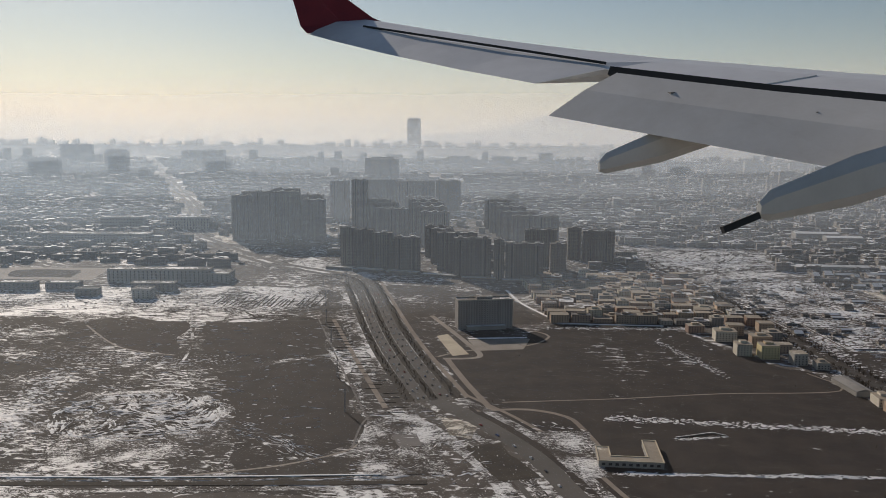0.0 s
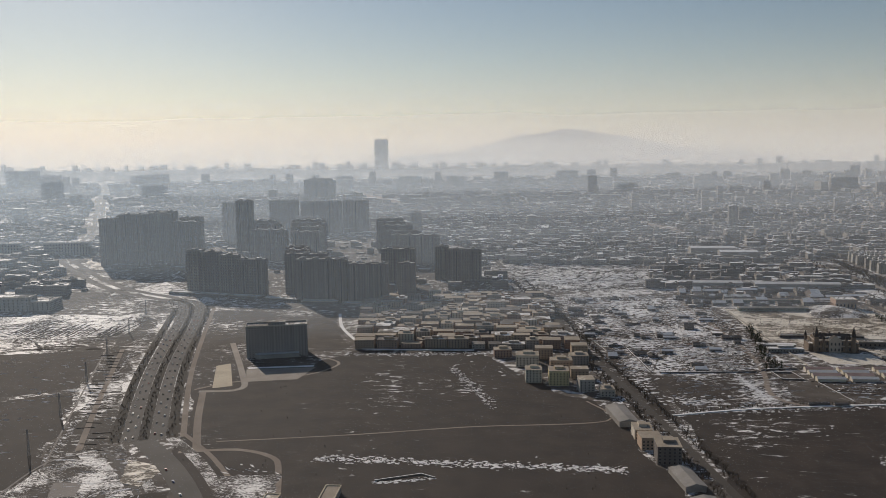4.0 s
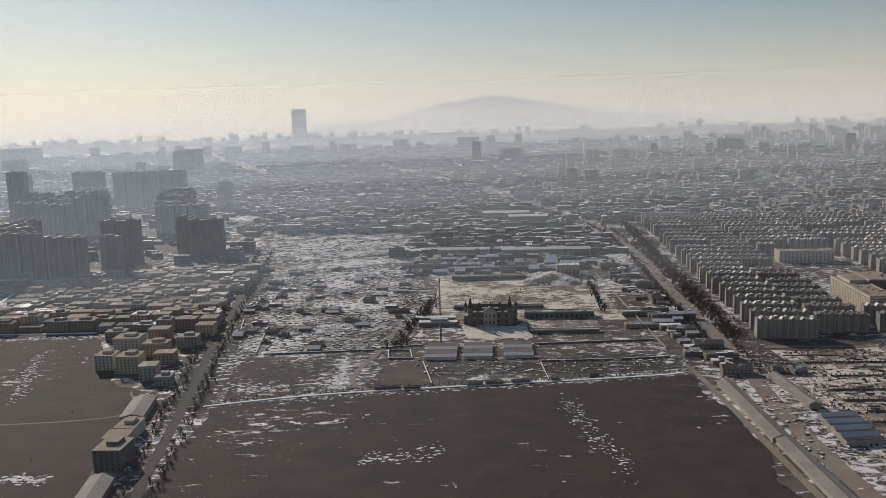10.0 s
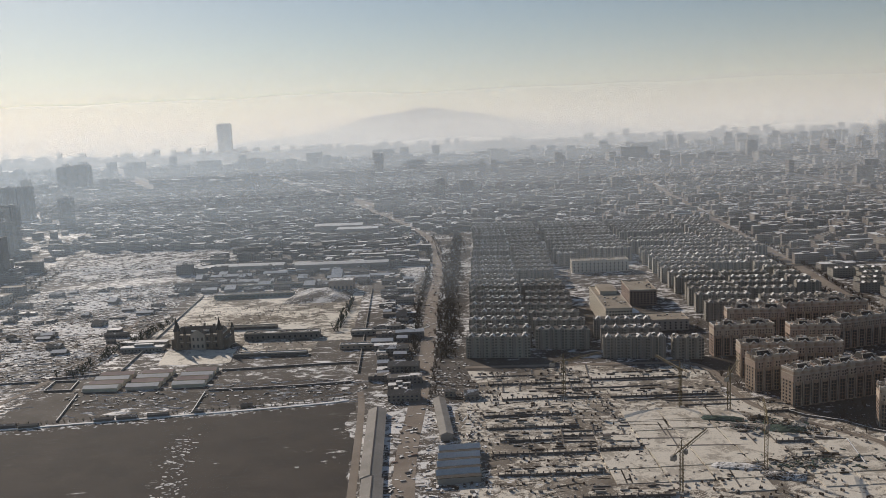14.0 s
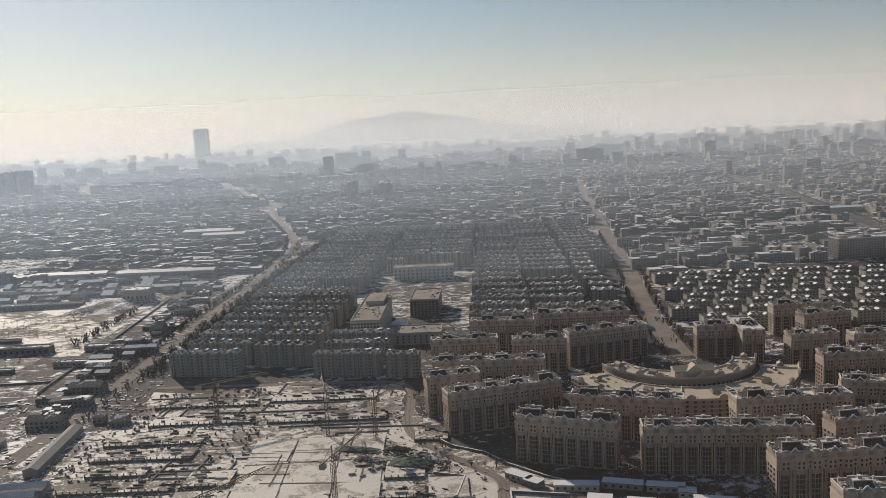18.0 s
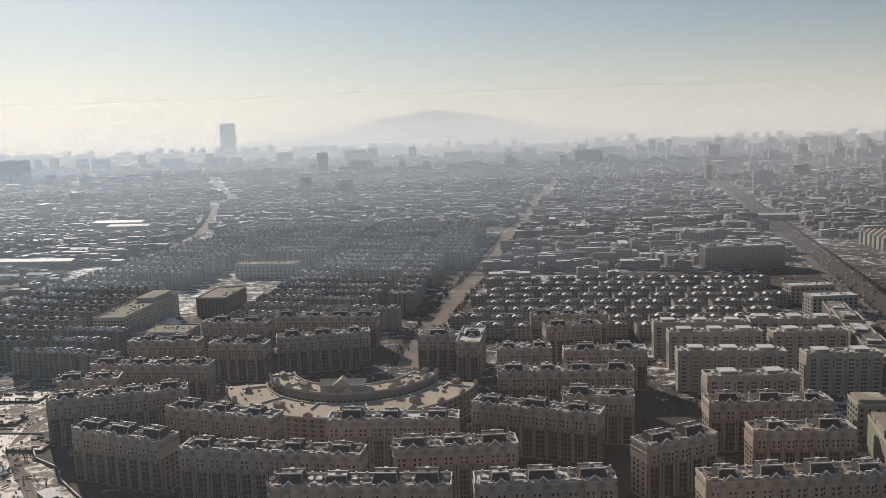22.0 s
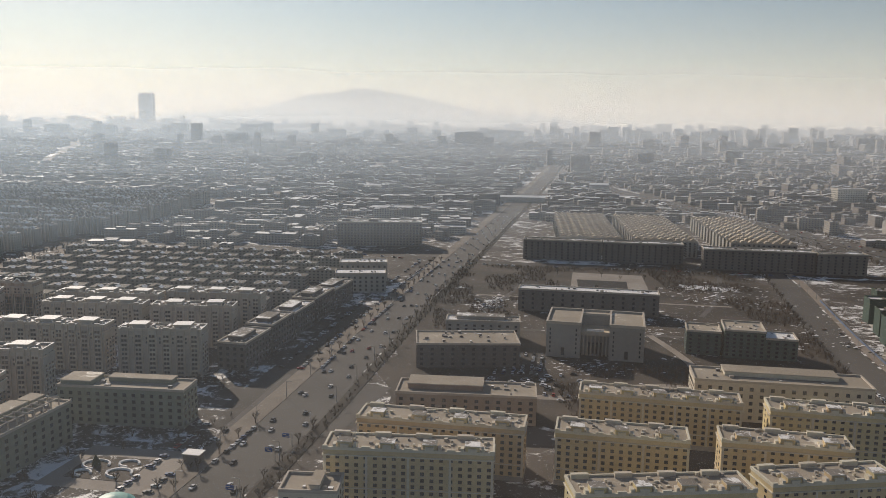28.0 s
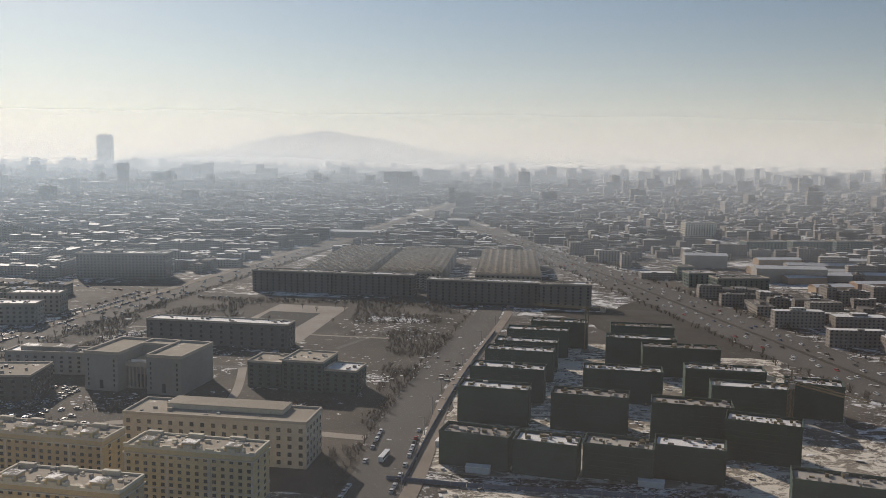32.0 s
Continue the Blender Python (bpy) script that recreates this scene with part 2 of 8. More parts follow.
YELLOW = plain("yellow_stucco", (0.46, 0.365, 0.21), (0.53, 0.43, 0.255), 0.85, 0.06, 1.0, vary=0.08)
CREAM = plain("cream_stucco", (0.50, 0.45, 0.365), (0.58, 0.525, 0.43), 0.85, 0.06, 1.0, vary=0.06)
BRICK = plain("house_brick", (0.33, 0.235, 0.175), (0.42, 0.31, 0.235), 0.9, 0.04, 1.3, vary=0.3)
GREYWALL = plain("grey_render", (0.26, 0.245, 0.22), (0.33, 0.31, 0.28), 0.85, 0.05, 1.0, vary=0.18)
DARKWALL = plain("dark_render", (0.115, 0.105, 0.098), (0.155, 0.14, 0.13), 0.8, 0.05, 1.0, vary=0.15)
PALESTONE = plain("weathered_palace_stone", (0.15, 0.118, 0.090), (0.21, 0.168, 0.130), 0.9, 0.06, 1.3)
NET = plain("green_safety_net", (0.030, 0.056, 0.045), (0.046, 0.078, 0.062), 0.8, 0.12, 2.2, vary=0.15)
LABWALL = plain("dark_green_cladding", (0.055, 0.085, 0.075), (0.080, 0.115, 0.10), 0.7, 0.1, 1.3, vary=0.1)
BLUENET = plain("grey_green_cladding", (0.10, 0.135, 0.12), (0.14, 0.175, 0.155), 0.8, 0.1, 1.3, vary=0.15)
STEEL = plain("painted_steel", (0.13, 0.105, 0.06), (0.18, 0.145, 0.08), 0.6, 0.5, 3.0)
POLE = plain("grey_steel_pole", (0.22, 0.22, 0.22), (0.30, 0.30, 0.30), 0.5, 0.5, 3.0)
BARK = plain("bark_and_twigs", (0.045, 0.034, 0.026), (0.075, 0.056, 0.042), 0.95, 0.5, 3.0, vary=0.3)
DRYTWIG = plain("dry_brown_twigs", (0.085, 0.060, 0.042), (0.13, 0.095, 0.068), 0.95, 0.06, 3.0)
FIR = plain("fir_needles", (0.018, 0.026, 0.014), (0.032, 0.044, 0.024), 0.95, 0.3, 2.5, vary=0.2)
MAUVE = plain("faded_red_sheet_roof", (0.36, 0.25, 0.22), (0.46, 0.34, 0.30), 0.7, 0.1, 1.5)
WHITEROOF = plain("white_sheet_roof", (0.58, 0.57, 0.55), (0.70, 0.69, 0.67), 0.6, 0.08, 1.2)
GREYROOF = plain("grey_sheet_roof", (0.20, 0.19, 0.175), (0.27, 0.255, 0.235), 0.8, 0.08, 1.2)
TEAL = plain("teal_membrane", (0.10, 0.27, 0.25), (0.13, 0.33, 0.30), 0.5, 0.3, 1.5)
FARWALL = windowed("distant_facade", (0.17, 0.155, 0.14), (0.27, 0.24, 0.21), (0.05, 0.05, 0.055), 1.9, 1.55)
TOWERWALL = windowed("highrise_facade", (0.15, 0.13, 0.115), (0.20, 0.175, 0.155), (0.06, 0.06, 0.06), 2.4, 1.55, 0.15, False)
LONEWALL = windowed("lone_block_facade", (0.36, 0.33, 0.29), (0.42, 0.385, 0.34), (0.16, 0.155, 0.15), 2.4, 1.55, 0.05, False)
ROWWALL = windowed("row_facade", (0.25, 0.237, 0.208), (0.32, 0.305, 0.27), (0.11, 0.107, 0.10), 2.0, 1.5, 0.2, False)


def glass(name, tint, rough):
    m, nt, p, link = _nodes(name)
    link(mix(nt, noise_tex(nt, 0.8, 3), tint, tuple(c * 1.8 for c in tint)), p.inputs["Base Color"])
    p.inputs["Roughness"].default_value, p.inputs["IOR"].default_value = rough, 1.5
    return m


PANE = glass("window_glass", (0.020, 0.022, 0.026), 0.12)


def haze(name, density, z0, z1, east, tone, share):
    """A flat sheet that stands in for haze or glare: mostly clear, scatters the light that falls on it, thins out with
    height, thicker to the east.
    """
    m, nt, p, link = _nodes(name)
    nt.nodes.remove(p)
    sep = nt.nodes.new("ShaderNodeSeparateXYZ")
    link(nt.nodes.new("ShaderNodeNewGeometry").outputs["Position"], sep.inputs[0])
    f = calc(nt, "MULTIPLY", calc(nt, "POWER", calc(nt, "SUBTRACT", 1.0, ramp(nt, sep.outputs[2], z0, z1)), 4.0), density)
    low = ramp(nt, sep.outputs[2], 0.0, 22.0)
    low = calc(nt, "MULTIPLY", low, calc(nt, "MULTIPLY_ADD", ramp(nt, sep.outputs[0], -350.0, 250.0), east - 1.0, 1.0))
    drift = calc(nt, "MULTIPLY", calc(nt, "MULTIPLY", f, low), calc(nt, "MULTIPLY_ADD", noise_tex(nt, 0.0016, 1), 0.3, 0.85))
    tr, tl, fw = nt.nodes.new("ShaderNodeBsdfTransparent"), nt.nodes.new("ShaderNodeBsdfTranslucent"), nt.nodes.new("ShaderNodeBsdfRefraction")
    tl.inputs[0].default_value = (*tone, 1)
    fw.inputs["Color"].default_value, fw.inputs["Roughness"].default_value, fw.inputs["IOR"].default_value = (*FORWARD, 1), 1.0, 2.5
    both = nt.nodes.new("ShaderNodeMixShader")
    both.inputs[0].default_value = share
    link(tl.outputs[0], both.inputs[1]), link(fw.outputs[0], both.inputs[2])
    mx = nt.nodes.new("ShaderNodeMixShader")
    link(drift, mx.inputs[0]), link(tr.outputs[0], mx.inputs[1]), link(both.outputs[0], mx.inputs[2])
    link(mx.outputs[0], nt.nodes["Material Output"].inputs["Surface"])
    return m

# ---- building kit ----
class Mesh:
    """Collects boxes, prisms and sheets, and makes one mesh of them."""

    def __init__(self):
        self.v, self.f, self.m = [], [], []

    def box(self, x0, y0, z0, x1, y1, z1, mat=0, top=None, turn=0.0, at=(0, 0), floor=False):
        n = len(self.v)
        c, s = math.cos(turn), math.sin(turn)
        for z in (z0, z1):
            for x, y in ((x0, y0), (x1, y0), (x1, y1), (x0, y1)):
                self.v.append((at[0] + c * x - s * y, at[1] + s * x + c * y, z))
        self.f += [(n, n + 1, n + 5, n + 4), (n + 1, n + 2, n + 6, n + 5), (n + 2, n + 3, n + 7, n + 6), (n + 3, n, n + 4, n + 7), (n + 4, n + 5, n + 6, n + 7)]
        self.m += [mat] * 4 + [mat if top is None else top]
        if floor:
            self.f.append((n + 3, n + 2, n + 1, n))
            self.m.append(mat)
        return self

    def gable(self, x0, y0, x1, y1, z0, z1, mat=0, end=None, along="x", turn=0.0, at=(0, 0), over=0.0):
        """A pitched roof with its ridge along x or y."""
        n = len(self.v)
        c, s = math.cos(turn), math.sin(turn)
        xm, ym = (x0 + x1) / 2, (y0 + y1) / 2
        ridge = ((x0, ym), (x1, ym)) if along == "x" else ((xm, y0), (xm, y1))
        for x, y, z in ((x0 - over, y0 - over, z0), (x1 + over, y0 - over, z0), (x1 + over, y1 + over, z0), (x0 - over, y1 + over, z0), (*ridge[0], z1), (*ridge[1], z1)):
            self.v.append((at[0] + c * x - s * y, at[1] + s * x + c * y, z))
        e = mat if end is None else end
        if along == "x":
            self.f += [(n, n + 1, n + 5, n + 4), (n + 2, n + 3, n + 4, n + 5), (n + 3, n, n + 4), (n + 1, n + 2, n + 5)]
        else:
            self.f += [(n + 3, n, n + 4, n + 5), (n + 1, n + 2, n + 5, n + 4), (n, n + 1, n + 4), (n + 2, n + 3, n + 5)]
        self.m += [mat, mat, e, e]
        self.f.append((n + 3, n + 2, n + 1, n))
        self.m.append(e)
        return self

    def bar(self, a, b, w, mat=0):
        a, b = Vector(a), Vector(b)
        d = (b - a).normalized()
        u = d.cross(Vector((0.31, 0.17, 0.93))).normalized() * w / 2
        v = d.cross(u).normalized() * w / 2
        n = len(self.v)
        for p in (a, b):
            self.v += [tuple(p + u + v), tuple(p - u + v), tuple(p - u - v), tuple(p + u - v)]
        self.f += [(n, n + 1, n + 5, n + 4), (n + 1, n + 2, n + 6, n + 5), (n + 2, n + 3, n + 7, n + 6), (n + 3, n, n + 4, n + 7), (n + 4, n + 5, n + 6, n + 7), (n + 3, n + 2, n + 1, n)]
        self.m += [mat] * 6
        return self

    def drum(self, x, y, z0, z1, r0, r1, sides=10, mat=0, top=None):
        n = len(self.v)
        for z, r in ((z0, r0), (z1, r1)):
            for k in range(sides):
                a = 2 * math.pi * k / sides
                self.v.append((x + r * math.cos(a), y + r * math.sin(a), z))
        for k in range(sides):
            j = (k + 1) % sides
            self.f.append((n + k, n + j, n + sides + j, n + sides + k))
            self.m.append(mat)
        self.f.append(tuple(range(n + sides, n + 2 * sides)))
        self.m.append(mat if top is None else top)
        return self

    def sheet(self, points, z, mat=0):
        n = len(self.v)
        self.v += [(x, y, z) for x, y in points]
        self.f.append(tuple(range(n, n + len(points))))
        self.m.append(mat)
        return self

    def done(self, name, mats):
        me = bpy.data.meshes.new(name)
        me.from_pydata(self.v, [], self.f)
        for m in (mats if isinstance(mats, (list, tuple)) else [mats]):
            me.materials.append(m)
        me.polygons.foreach_set("material_index", self.m)
        me.update()
        return me


def thing(name, label, category, x, y, yaw=0.0, z=0.0, group="", kind=""):
    ob = new(name)
    ob.empty_display_size = 1.0
    ob.matrix_world = pose(x, y, z, 0, 0, yaw)
    return tagged(ob, label, category, group, kind)


def part(name, mesh, mats, parent, label="", at=None, yaw=0.0):
    """One mesh object under a thing or a part; mesh is a Mesh or ready mesh data that is shared."""
    data = mesh.done(name, mats) if isinstance(mesh, Mesh) else mesh
    ob = new(name, data)
    ob.parent = parent
    if at is not None:
        ob.matrix_local = pose(*at, 0, 0, yaw)
    return tagged(ob, label)


def whole(name, mesh, mats, label, category, kind="", group="", at=(0, 0, 0), yaw=0.0):
    ob = new(name, mesh.done(name, mats) if isinstance(mesh, Mesh) else mesh)
    ob.matrix_world = pose(*at, 0, 0, yaw)
    return tagged(ob, label, category, group, kind)


def mid(points, width):
    """Left and right edges of a band along a line."""
    left, right = [], []
    for i, p in enumerate(points):
        a, b = Vector(points[max(i - 1, 0)]), Vector(points[min(i + 1, len(points) - 1)])
        d = (b - a).normalized()
        n = Vector((-d.y, d.x)) * width / 2
        left.append(Vector(p) + n)
        right.append(Vector(p) - n)
    return left, right


def smooth(points, step=6.0):
    """A line through the points with rounded bends."""
    out = []
    for i in range(len(points) - 1):
        p0, p1, p2, p3 = (Vector(points[max(i - 1, 0)]), Vector(points[i]), Vector(points[i + 1]), Vector(points[min(i + 2, len(points) - 1)]))
        n = max(1, int((p2 - p1).length / step))
        for k in range(n):
            t = k / n
            out.append(0.5 * (2 * p1 + (p2 - p0) * t + (2 * p0 - 5 * p1 + 4 * p2 - p3) * t * t + (3 * p1 - p0 - 3 * p2 + p3) * t ** 3))
    return out + [Vector(points[-1])]


def shifted(points, d):
    """The same line, d metres to its left."""
    return [tuple(p) for p in mid([tuple(p) for p in points], 2 * d)[0]]


def band(name, points, width, z, mat, label, category, kind="structure", step=6.0, height=0.0):
    pts = smooth(points, step)
    left, right = mid([tuple(p) for p in pts], width)
    me = Mesh()
    n = len(pts)
    me.v = [(*p, z) for p in left] + [(*p, z) for p in right]
    for i in range(n - 1):
        me.f.append((i, n + i, n + i + 1, i + 1))
    me.m = [0] * (n - 1)
    if height:
        k = len(me.v)
        me.v += [(*p, z - height) for p in left] + [(*p, z - height) for p in right]
        for i in range(n - 1):
            me.f += [(k + i, i, i + 1, k + i + 1), (n + i, k + n + i, k + n + i + 1, n + i + 1)]
            me.m += [0, 0]
    return whole(name, me, [mat], label, category, kind)


def along(points, gap, off=0.0, start=0.0):
    """Places at even steps beside a line: x, y, heading."""
    pts = smooth(points, 4.0)
    left, _ = mid([tuple(p) for p in pts], 2 * off) if off else (pts, None)
    acc, nxt = 0.0, start
    for a, b in zip(left, left[1:]):
        d = (b - a).length
        while nxt <= acc + d and d > 0:
            p = a + (b - a) * ((nxt - acc) / d)
            yield p.x, p.y, math.degrees(math.atan2(b.y - a.y, b.x - a.x))
            nxt += gap
        acc += d


def inside(x, y, poly):
    hit = False
    for i in range(len(poly)):
        (x1, y1), (x2, y2) = poly[i - 1], poly[i]
        if (y1 > y) != (y2 > y) and x < (x2 - x1) * (y - y1) / (y2 - y1) + x1:
            hit = not hit
    return hit


def near_line(x, y, pts, d):
    for (x1, y1), (x2, y2) in zip(pts, pts[1:]):
        dx, dy = x2 - x1, y2 - y1
        t = max(0, min(1, ((x - x1) * dx + (y - y1) * dy) / (dx * dx + dy * dy)))
        if math.hypot(x - x1 - t * dx, y - y1 - t * dy) < d:
            return True
    return False

# ---- ground, fields and roads ----
me = Mesh()
NX = 60
for j in range(NX + 1):
    for i in range(NX + 1):
        me.v.append((-6500 + 13500 * i / NX, -900 + 9000 * j / NX, 0.0))
for j in range(NX):
    for i in range(NX):
        a = j * (NX + 1) + i
        me.f.append((a, a + 1, a + NX + 2, a + NX + 1))
me.m = [0] * len(me.f)
whole("ground", me, [GROUND], "winter city ground with patches of old snow", "ground", "structure")


def field(name, pts, mat, label, z=0.03, category="field", rough=2.2):
    r = random.Random(len(pts) * 31 + int(z * 9999))
    seedz = z * 999
    edge = []
    for (x0, y0), (x1, y1) in zip(pts, pts[1:] + pts[:1]):
        n = max(1, int(math.hypot(x1 - x0, y1 - y0) / 4)) if rough else 1
        for k in range(n):
            j = rough if k else 0.0
            ex, ey = x0 + (x1 - x0) * k / n, y0 + (y1 - y0) * k / n
            if rough:
                ex += 4 * rough * noise.noise((ex * 0.03, ey * 0.03, seedz))
                ey += 4 * rough * noise.noise((ex * 0.03, ey * 0.03, seedz + 7))
            j = min(j, 1.1)
            edge.append((ex + r.uniform(-j, j), ey + r.uniform(-j, j)))
    return whole(name, Mesh().sheet(edge, z), [mat], label, category, "structure")


BIGFIELD = [(-668, 352), (-612, 398), (-600, 425), (-582, 446), (-497, 446), (-478, 402), (-452, 352), (-430, 330), (-421, 296), (-412, 229), (-392, 120), (-560, 100), (-612, 190), (-640, 246)]
field("bare_field", BIGFIELD, SOIL, "large bare brown field with thin snow traces")
EASTFIELD = [(-391, 304), (-330, 318), (-187, 331), (-157, 336), (-154, 200), (-150, 60), (-372, 90), (-386, 200)]
field("bare_field", EASTFIELD, SOIL, "large dark ploughed field beside a dirt road", 0.034)
field("bare_field", [(-285, 340), (-158, 341), (-158, 372), (-228, 371), (-228, 358), (-288, 358)], STUBBLE, "small brown garden plots behind a hedge", 0.036)
field("bare_field", [(-384, 314), (-310, 326), (-310, 384), (-392, 384)], STUBBLE, "brown plot edged by snow banks", 0.038)
field("scrub_ground", [(-1150, 440), (-760, 462), (-735, 345), (-700, 225), (-690, 140), (-990, 120), (-1130, 250)], SCRUB, "rough scrub ground with streaks of old snow", 0.020, "scrub")
field("bare_field", [(-738, 590), (-716, 500), (-690, 400), (-652, 262), (-640, 300), (-655, 352), (-640, 440), (-590, 452), (-622, 585)], STUBBLE, "dark stubble ground with thin snow behind the lone block", 0.028)
field("waste_ground", [(-407, 300), (-386, 300), (-391, 395), (-398, 395), (-430, 655), (-452, 770), (-472, 770), (-449, 655)], STUBBLE, "dark trampled strip beside the village street", 0.031)
field("bare_field", [(-802, 303), (-772, 328), (-739, 344), (-718, 286), (-694, 212), (-713, 177), (-746, 160), (-766, 216), (-782, 252)], SOIL, "dark bare field beside the highway", 0.040)
field("bare_field", [(-933, 417), (-905, 439), (-868, 435), (-842, 346), (-886, 353)], SOIL, "brown field crossed by tracks", 0.032)
field("bare_field", [(-851, 430), (-768, 449), (-741, 354), (-794, 321), (-825, 337)], SOIL, "brown garden plots edged by snow", 0.033)
field("waste_ground", [(-1110, 440), (-1010, 437), (-892, 440), (-747, 458), (-767, 533), (-800, 575), (-1120, 560)], SNOWY, "rutted waste ground strewn with snow", 0.042, rough=4.0)
field("waste_ground", [(-854, 209), (-855, 257), (-820, 267), (-784, 245), (-766, 216), (-761, 184), (-802, 162), (-834, 160)], DUMP, "snow-strewn dumping ground with furrows", 0.044, rough=5.0)
field("waste_ground", [(-400, 395), (-296, 395), (-296, 650), (-440, 655)], RUBBLE, "rubble ground of a cleared village in snow", 0.026)
field("waste_ground", [(-470, 700), (-330, 690), (-300, 860), (-520, 900)], DUMP, "furrowed snow-strewn spoil ground", 0.028)
field("waste_ground", [(-696, 232), (-676, 246), (-742, 445), (-768, 560), (-785, 560), (-764, 443)], SCRUB, "snowy verge with drainage furrows", 0.046)
SITEPOLY = [(-104, 372), (10, 366), (9, 305), (28, 272), (70, 236), (95, 200), (-120, 190), (-114, 300)]
field("building_site", SITEPOLY, SITE, "snow-covered foundations of a building site", 0.05, "building site")
field("palace_ground", [(-290, 452), (-166, 448), (-166, 600), (-284, 596)], PALACE, "snowy palace forecourt and grounds", 0.048, "forecourt", 0.0)
PARKPOLY = [(372, 300), (515, 278), (528, 365), (558, 500), (540, 545), (404, 552), (372, 420)]
field("park_ground", PARKPOLY, PARK, "bare winter campus ground with dry shrubs", 0.03, "park")
field("building_site", [(545, 250), (655, 250), (668, 420), (578, 450), (536, 330)], SITE, "snowy yard among netted new buildings", 0.03, "building site")
field("estate_ground", [(30, 185), (335, 185), (352, 300), (366, 430), (330, 560), (150, 440), (0, 430), (8, 330)], ESTATE, "dark courtyard ground between apartment blocks", 0.022, "courtyard")
field("verge", [(598, 520), (625, 520), (660, 560), (672, 420), (640, 400)], VERGE, "dry grass verge beside the highway", 0.026, "verge")
field("verge", [(-121, 402), (-106, 398), (-84, 660), (-62, 900), (-104, 900), (-106, 660)], SCRUB, "dark verge with bare trees beside the dusty road", 0.037, "verge", 1.2)
field("paved_court", [(295, 258), (326, 252), (332, 276), (300, 281)], PAVING, "paved forecourt with a low monument", 0.034, "forecourt", 0.0)

HWY = [(-545, 20), (-575, 90), (-596, 141), (-611, 183), (-636, 226), (-664, 262), (-705, 394), (-757, 600), (-792, 645), (-873, 708), (-966, 825), (-1084, 1009), (-1143, 1238), (-1353, 1707), (-1640, 2350), (-1936, 3004)]
STREET = [(-372, 90), (-388, 208), (-403, 324), (-419, 434), (-444, 645), (-459, 760), (-480, 900)]
ROAD2 = [(-143, 90), (-145.5, 228), (-147, 322), (-149, 350)]
ROAD3 = [(-131, 90), (-135, 237), (-129, 330), (-123, 414), (-117, 540), (-109, 666), (-113, 881), (-184, 1176), (-217, 1371), (-640, 2560), (-1069, 3760)]
ROADC = [(136, 385), (145, 476), (168, 615), (199, 829), (221, 976), (270, 1300), (330, 1700)]
BLVD = [(306, 150), (326, 210), (336, 251), (347.5, 306), (357.5, 360), (372, 438), (397, 558), (442, 780), (515, 1147), (580, 1500)]
RIGHTROAD = [(500, 190), (523, 281), (534, 365), (552, 445), (565, 504), (570, 535)]
CROSSROAD = [(120, 615), (250, 606), (338, 588), (397, 562), (443, 553), (528, 542), (618, 526), (668, 512)]
HWY2 = [(560, 1150), (602, 915), (650, 675), (678, 498), (696, 383), (712, 300), (735, 150)]
SITEROAD = [(-105, 380), (-60, 376), (-4, 370), (10, 356), (9, 318), (12, 300), (21, 284), (32, 269), (39, 258), (39, 248), (37, 238), (34, 227), (30, 205), (30, 185)]
FARROAD = [(-675, 1840), (-1050, 2750), (-1500, 3800), (-1900, 4700)]

main = HWY[5:]
band("highway", shifted(main, 6.9), 8.0, 0.070, DUSTY, "grey asphalt carriageway of a dual highway", "road")
band("highway", shifted(main, -6.9), 8.0, 0.074, DUSTY, "grey asphalt carriageway of a dual highway", "road")
band("highway", HWY[:6], 11.0, 0.128, DUSTY, "asphalt road bending away from the highway", "road")
band("median", main[:4], 5.4, 0.12, VERGE, "dark planted median strip of the highway", "median")
band("verge", shifted(main[:3], 14.0), 5.6, 0.066, VERGE, "dry grass verge with saplings", "verge")
band("verge", shifted(main[:3], -14.0), 5.6, 0.066, VERGE, "dry grass verge with saplings", "verge")
band("side_road", shifted(main[:3], -19.5), 3.2, 0.062, DIRT, "pale dirt side road", "road")
band("street", STREET, 4.6, 0.06, ASPHALT, "narrow village street in shadow", "road")
band("concrete_road", shifted(ROAD2, 6.5), 3.0, 0.09, DIRT, "narrow track behind the market halls", "road")
# the avenue's sun glint is put into its pale colour
band("dirt_road", ROAD3[7:], 10.0, 0.068, DIRT, "straight avenue running into the haze, sun glint in its pale colour", "road")
band("dirt_road", ROAD3[:9], 8.0, 0.064, DIRT, "long dusty road with loose rubble", "road")
band("city_street", ROADC, 11.0, 0.06, DIRT, "pale straight street between apartment rows", "road")
band("boulevard", BLVD, 15.0, 0.07, DUSTY, "wide grey boulevard with sparse traffic", "road")
band("pavement", shifted(BLVD, 10.7), 6.0, 0.16, WORNPAVING, "broad dusty pavement with parked cars", "pavement", height=0.12)
# dark asphalt strip puts the shops' cast shade into the ground colour
band("parking_apron", shifted(BLVD[3:6], 17.5), 11.0, 0.05, ASPHALT, "parking apron before the shops, coloured dark for their shade", "car park")
band("pavement", shifted(BLVD, -10.0), 3.6, 0.16, VERGE, "dark tree-lined verge", "pavement", height=0.12)
band("city_street", RIGHTROAD, 13.0, 0.066, DUSTY, "grey street beside a construction hoarding", "road")
band("pavement", shifted(RIGHTROAD, -9.5), 4.0, 0.16, DIRT, "reddish dirt pavement strip", "pavement", height=0.12)
band("city_street", CROSSROAD, 10.0, 0.062, ASPHALT, "cross street with parked cars", "road")
band("highway", HWY2, 34.0, 0.07, DUSTY, "very wide grey multi-lane highway", "road")
band("median", HWY2, 2.5, 0.13, VERGE, "low planted divider of the highway", "median")
band("site_road", SITEROAD, 3.6, 0.09, DIRT, "winding dirt haul road round the site", "road", step=3.0)
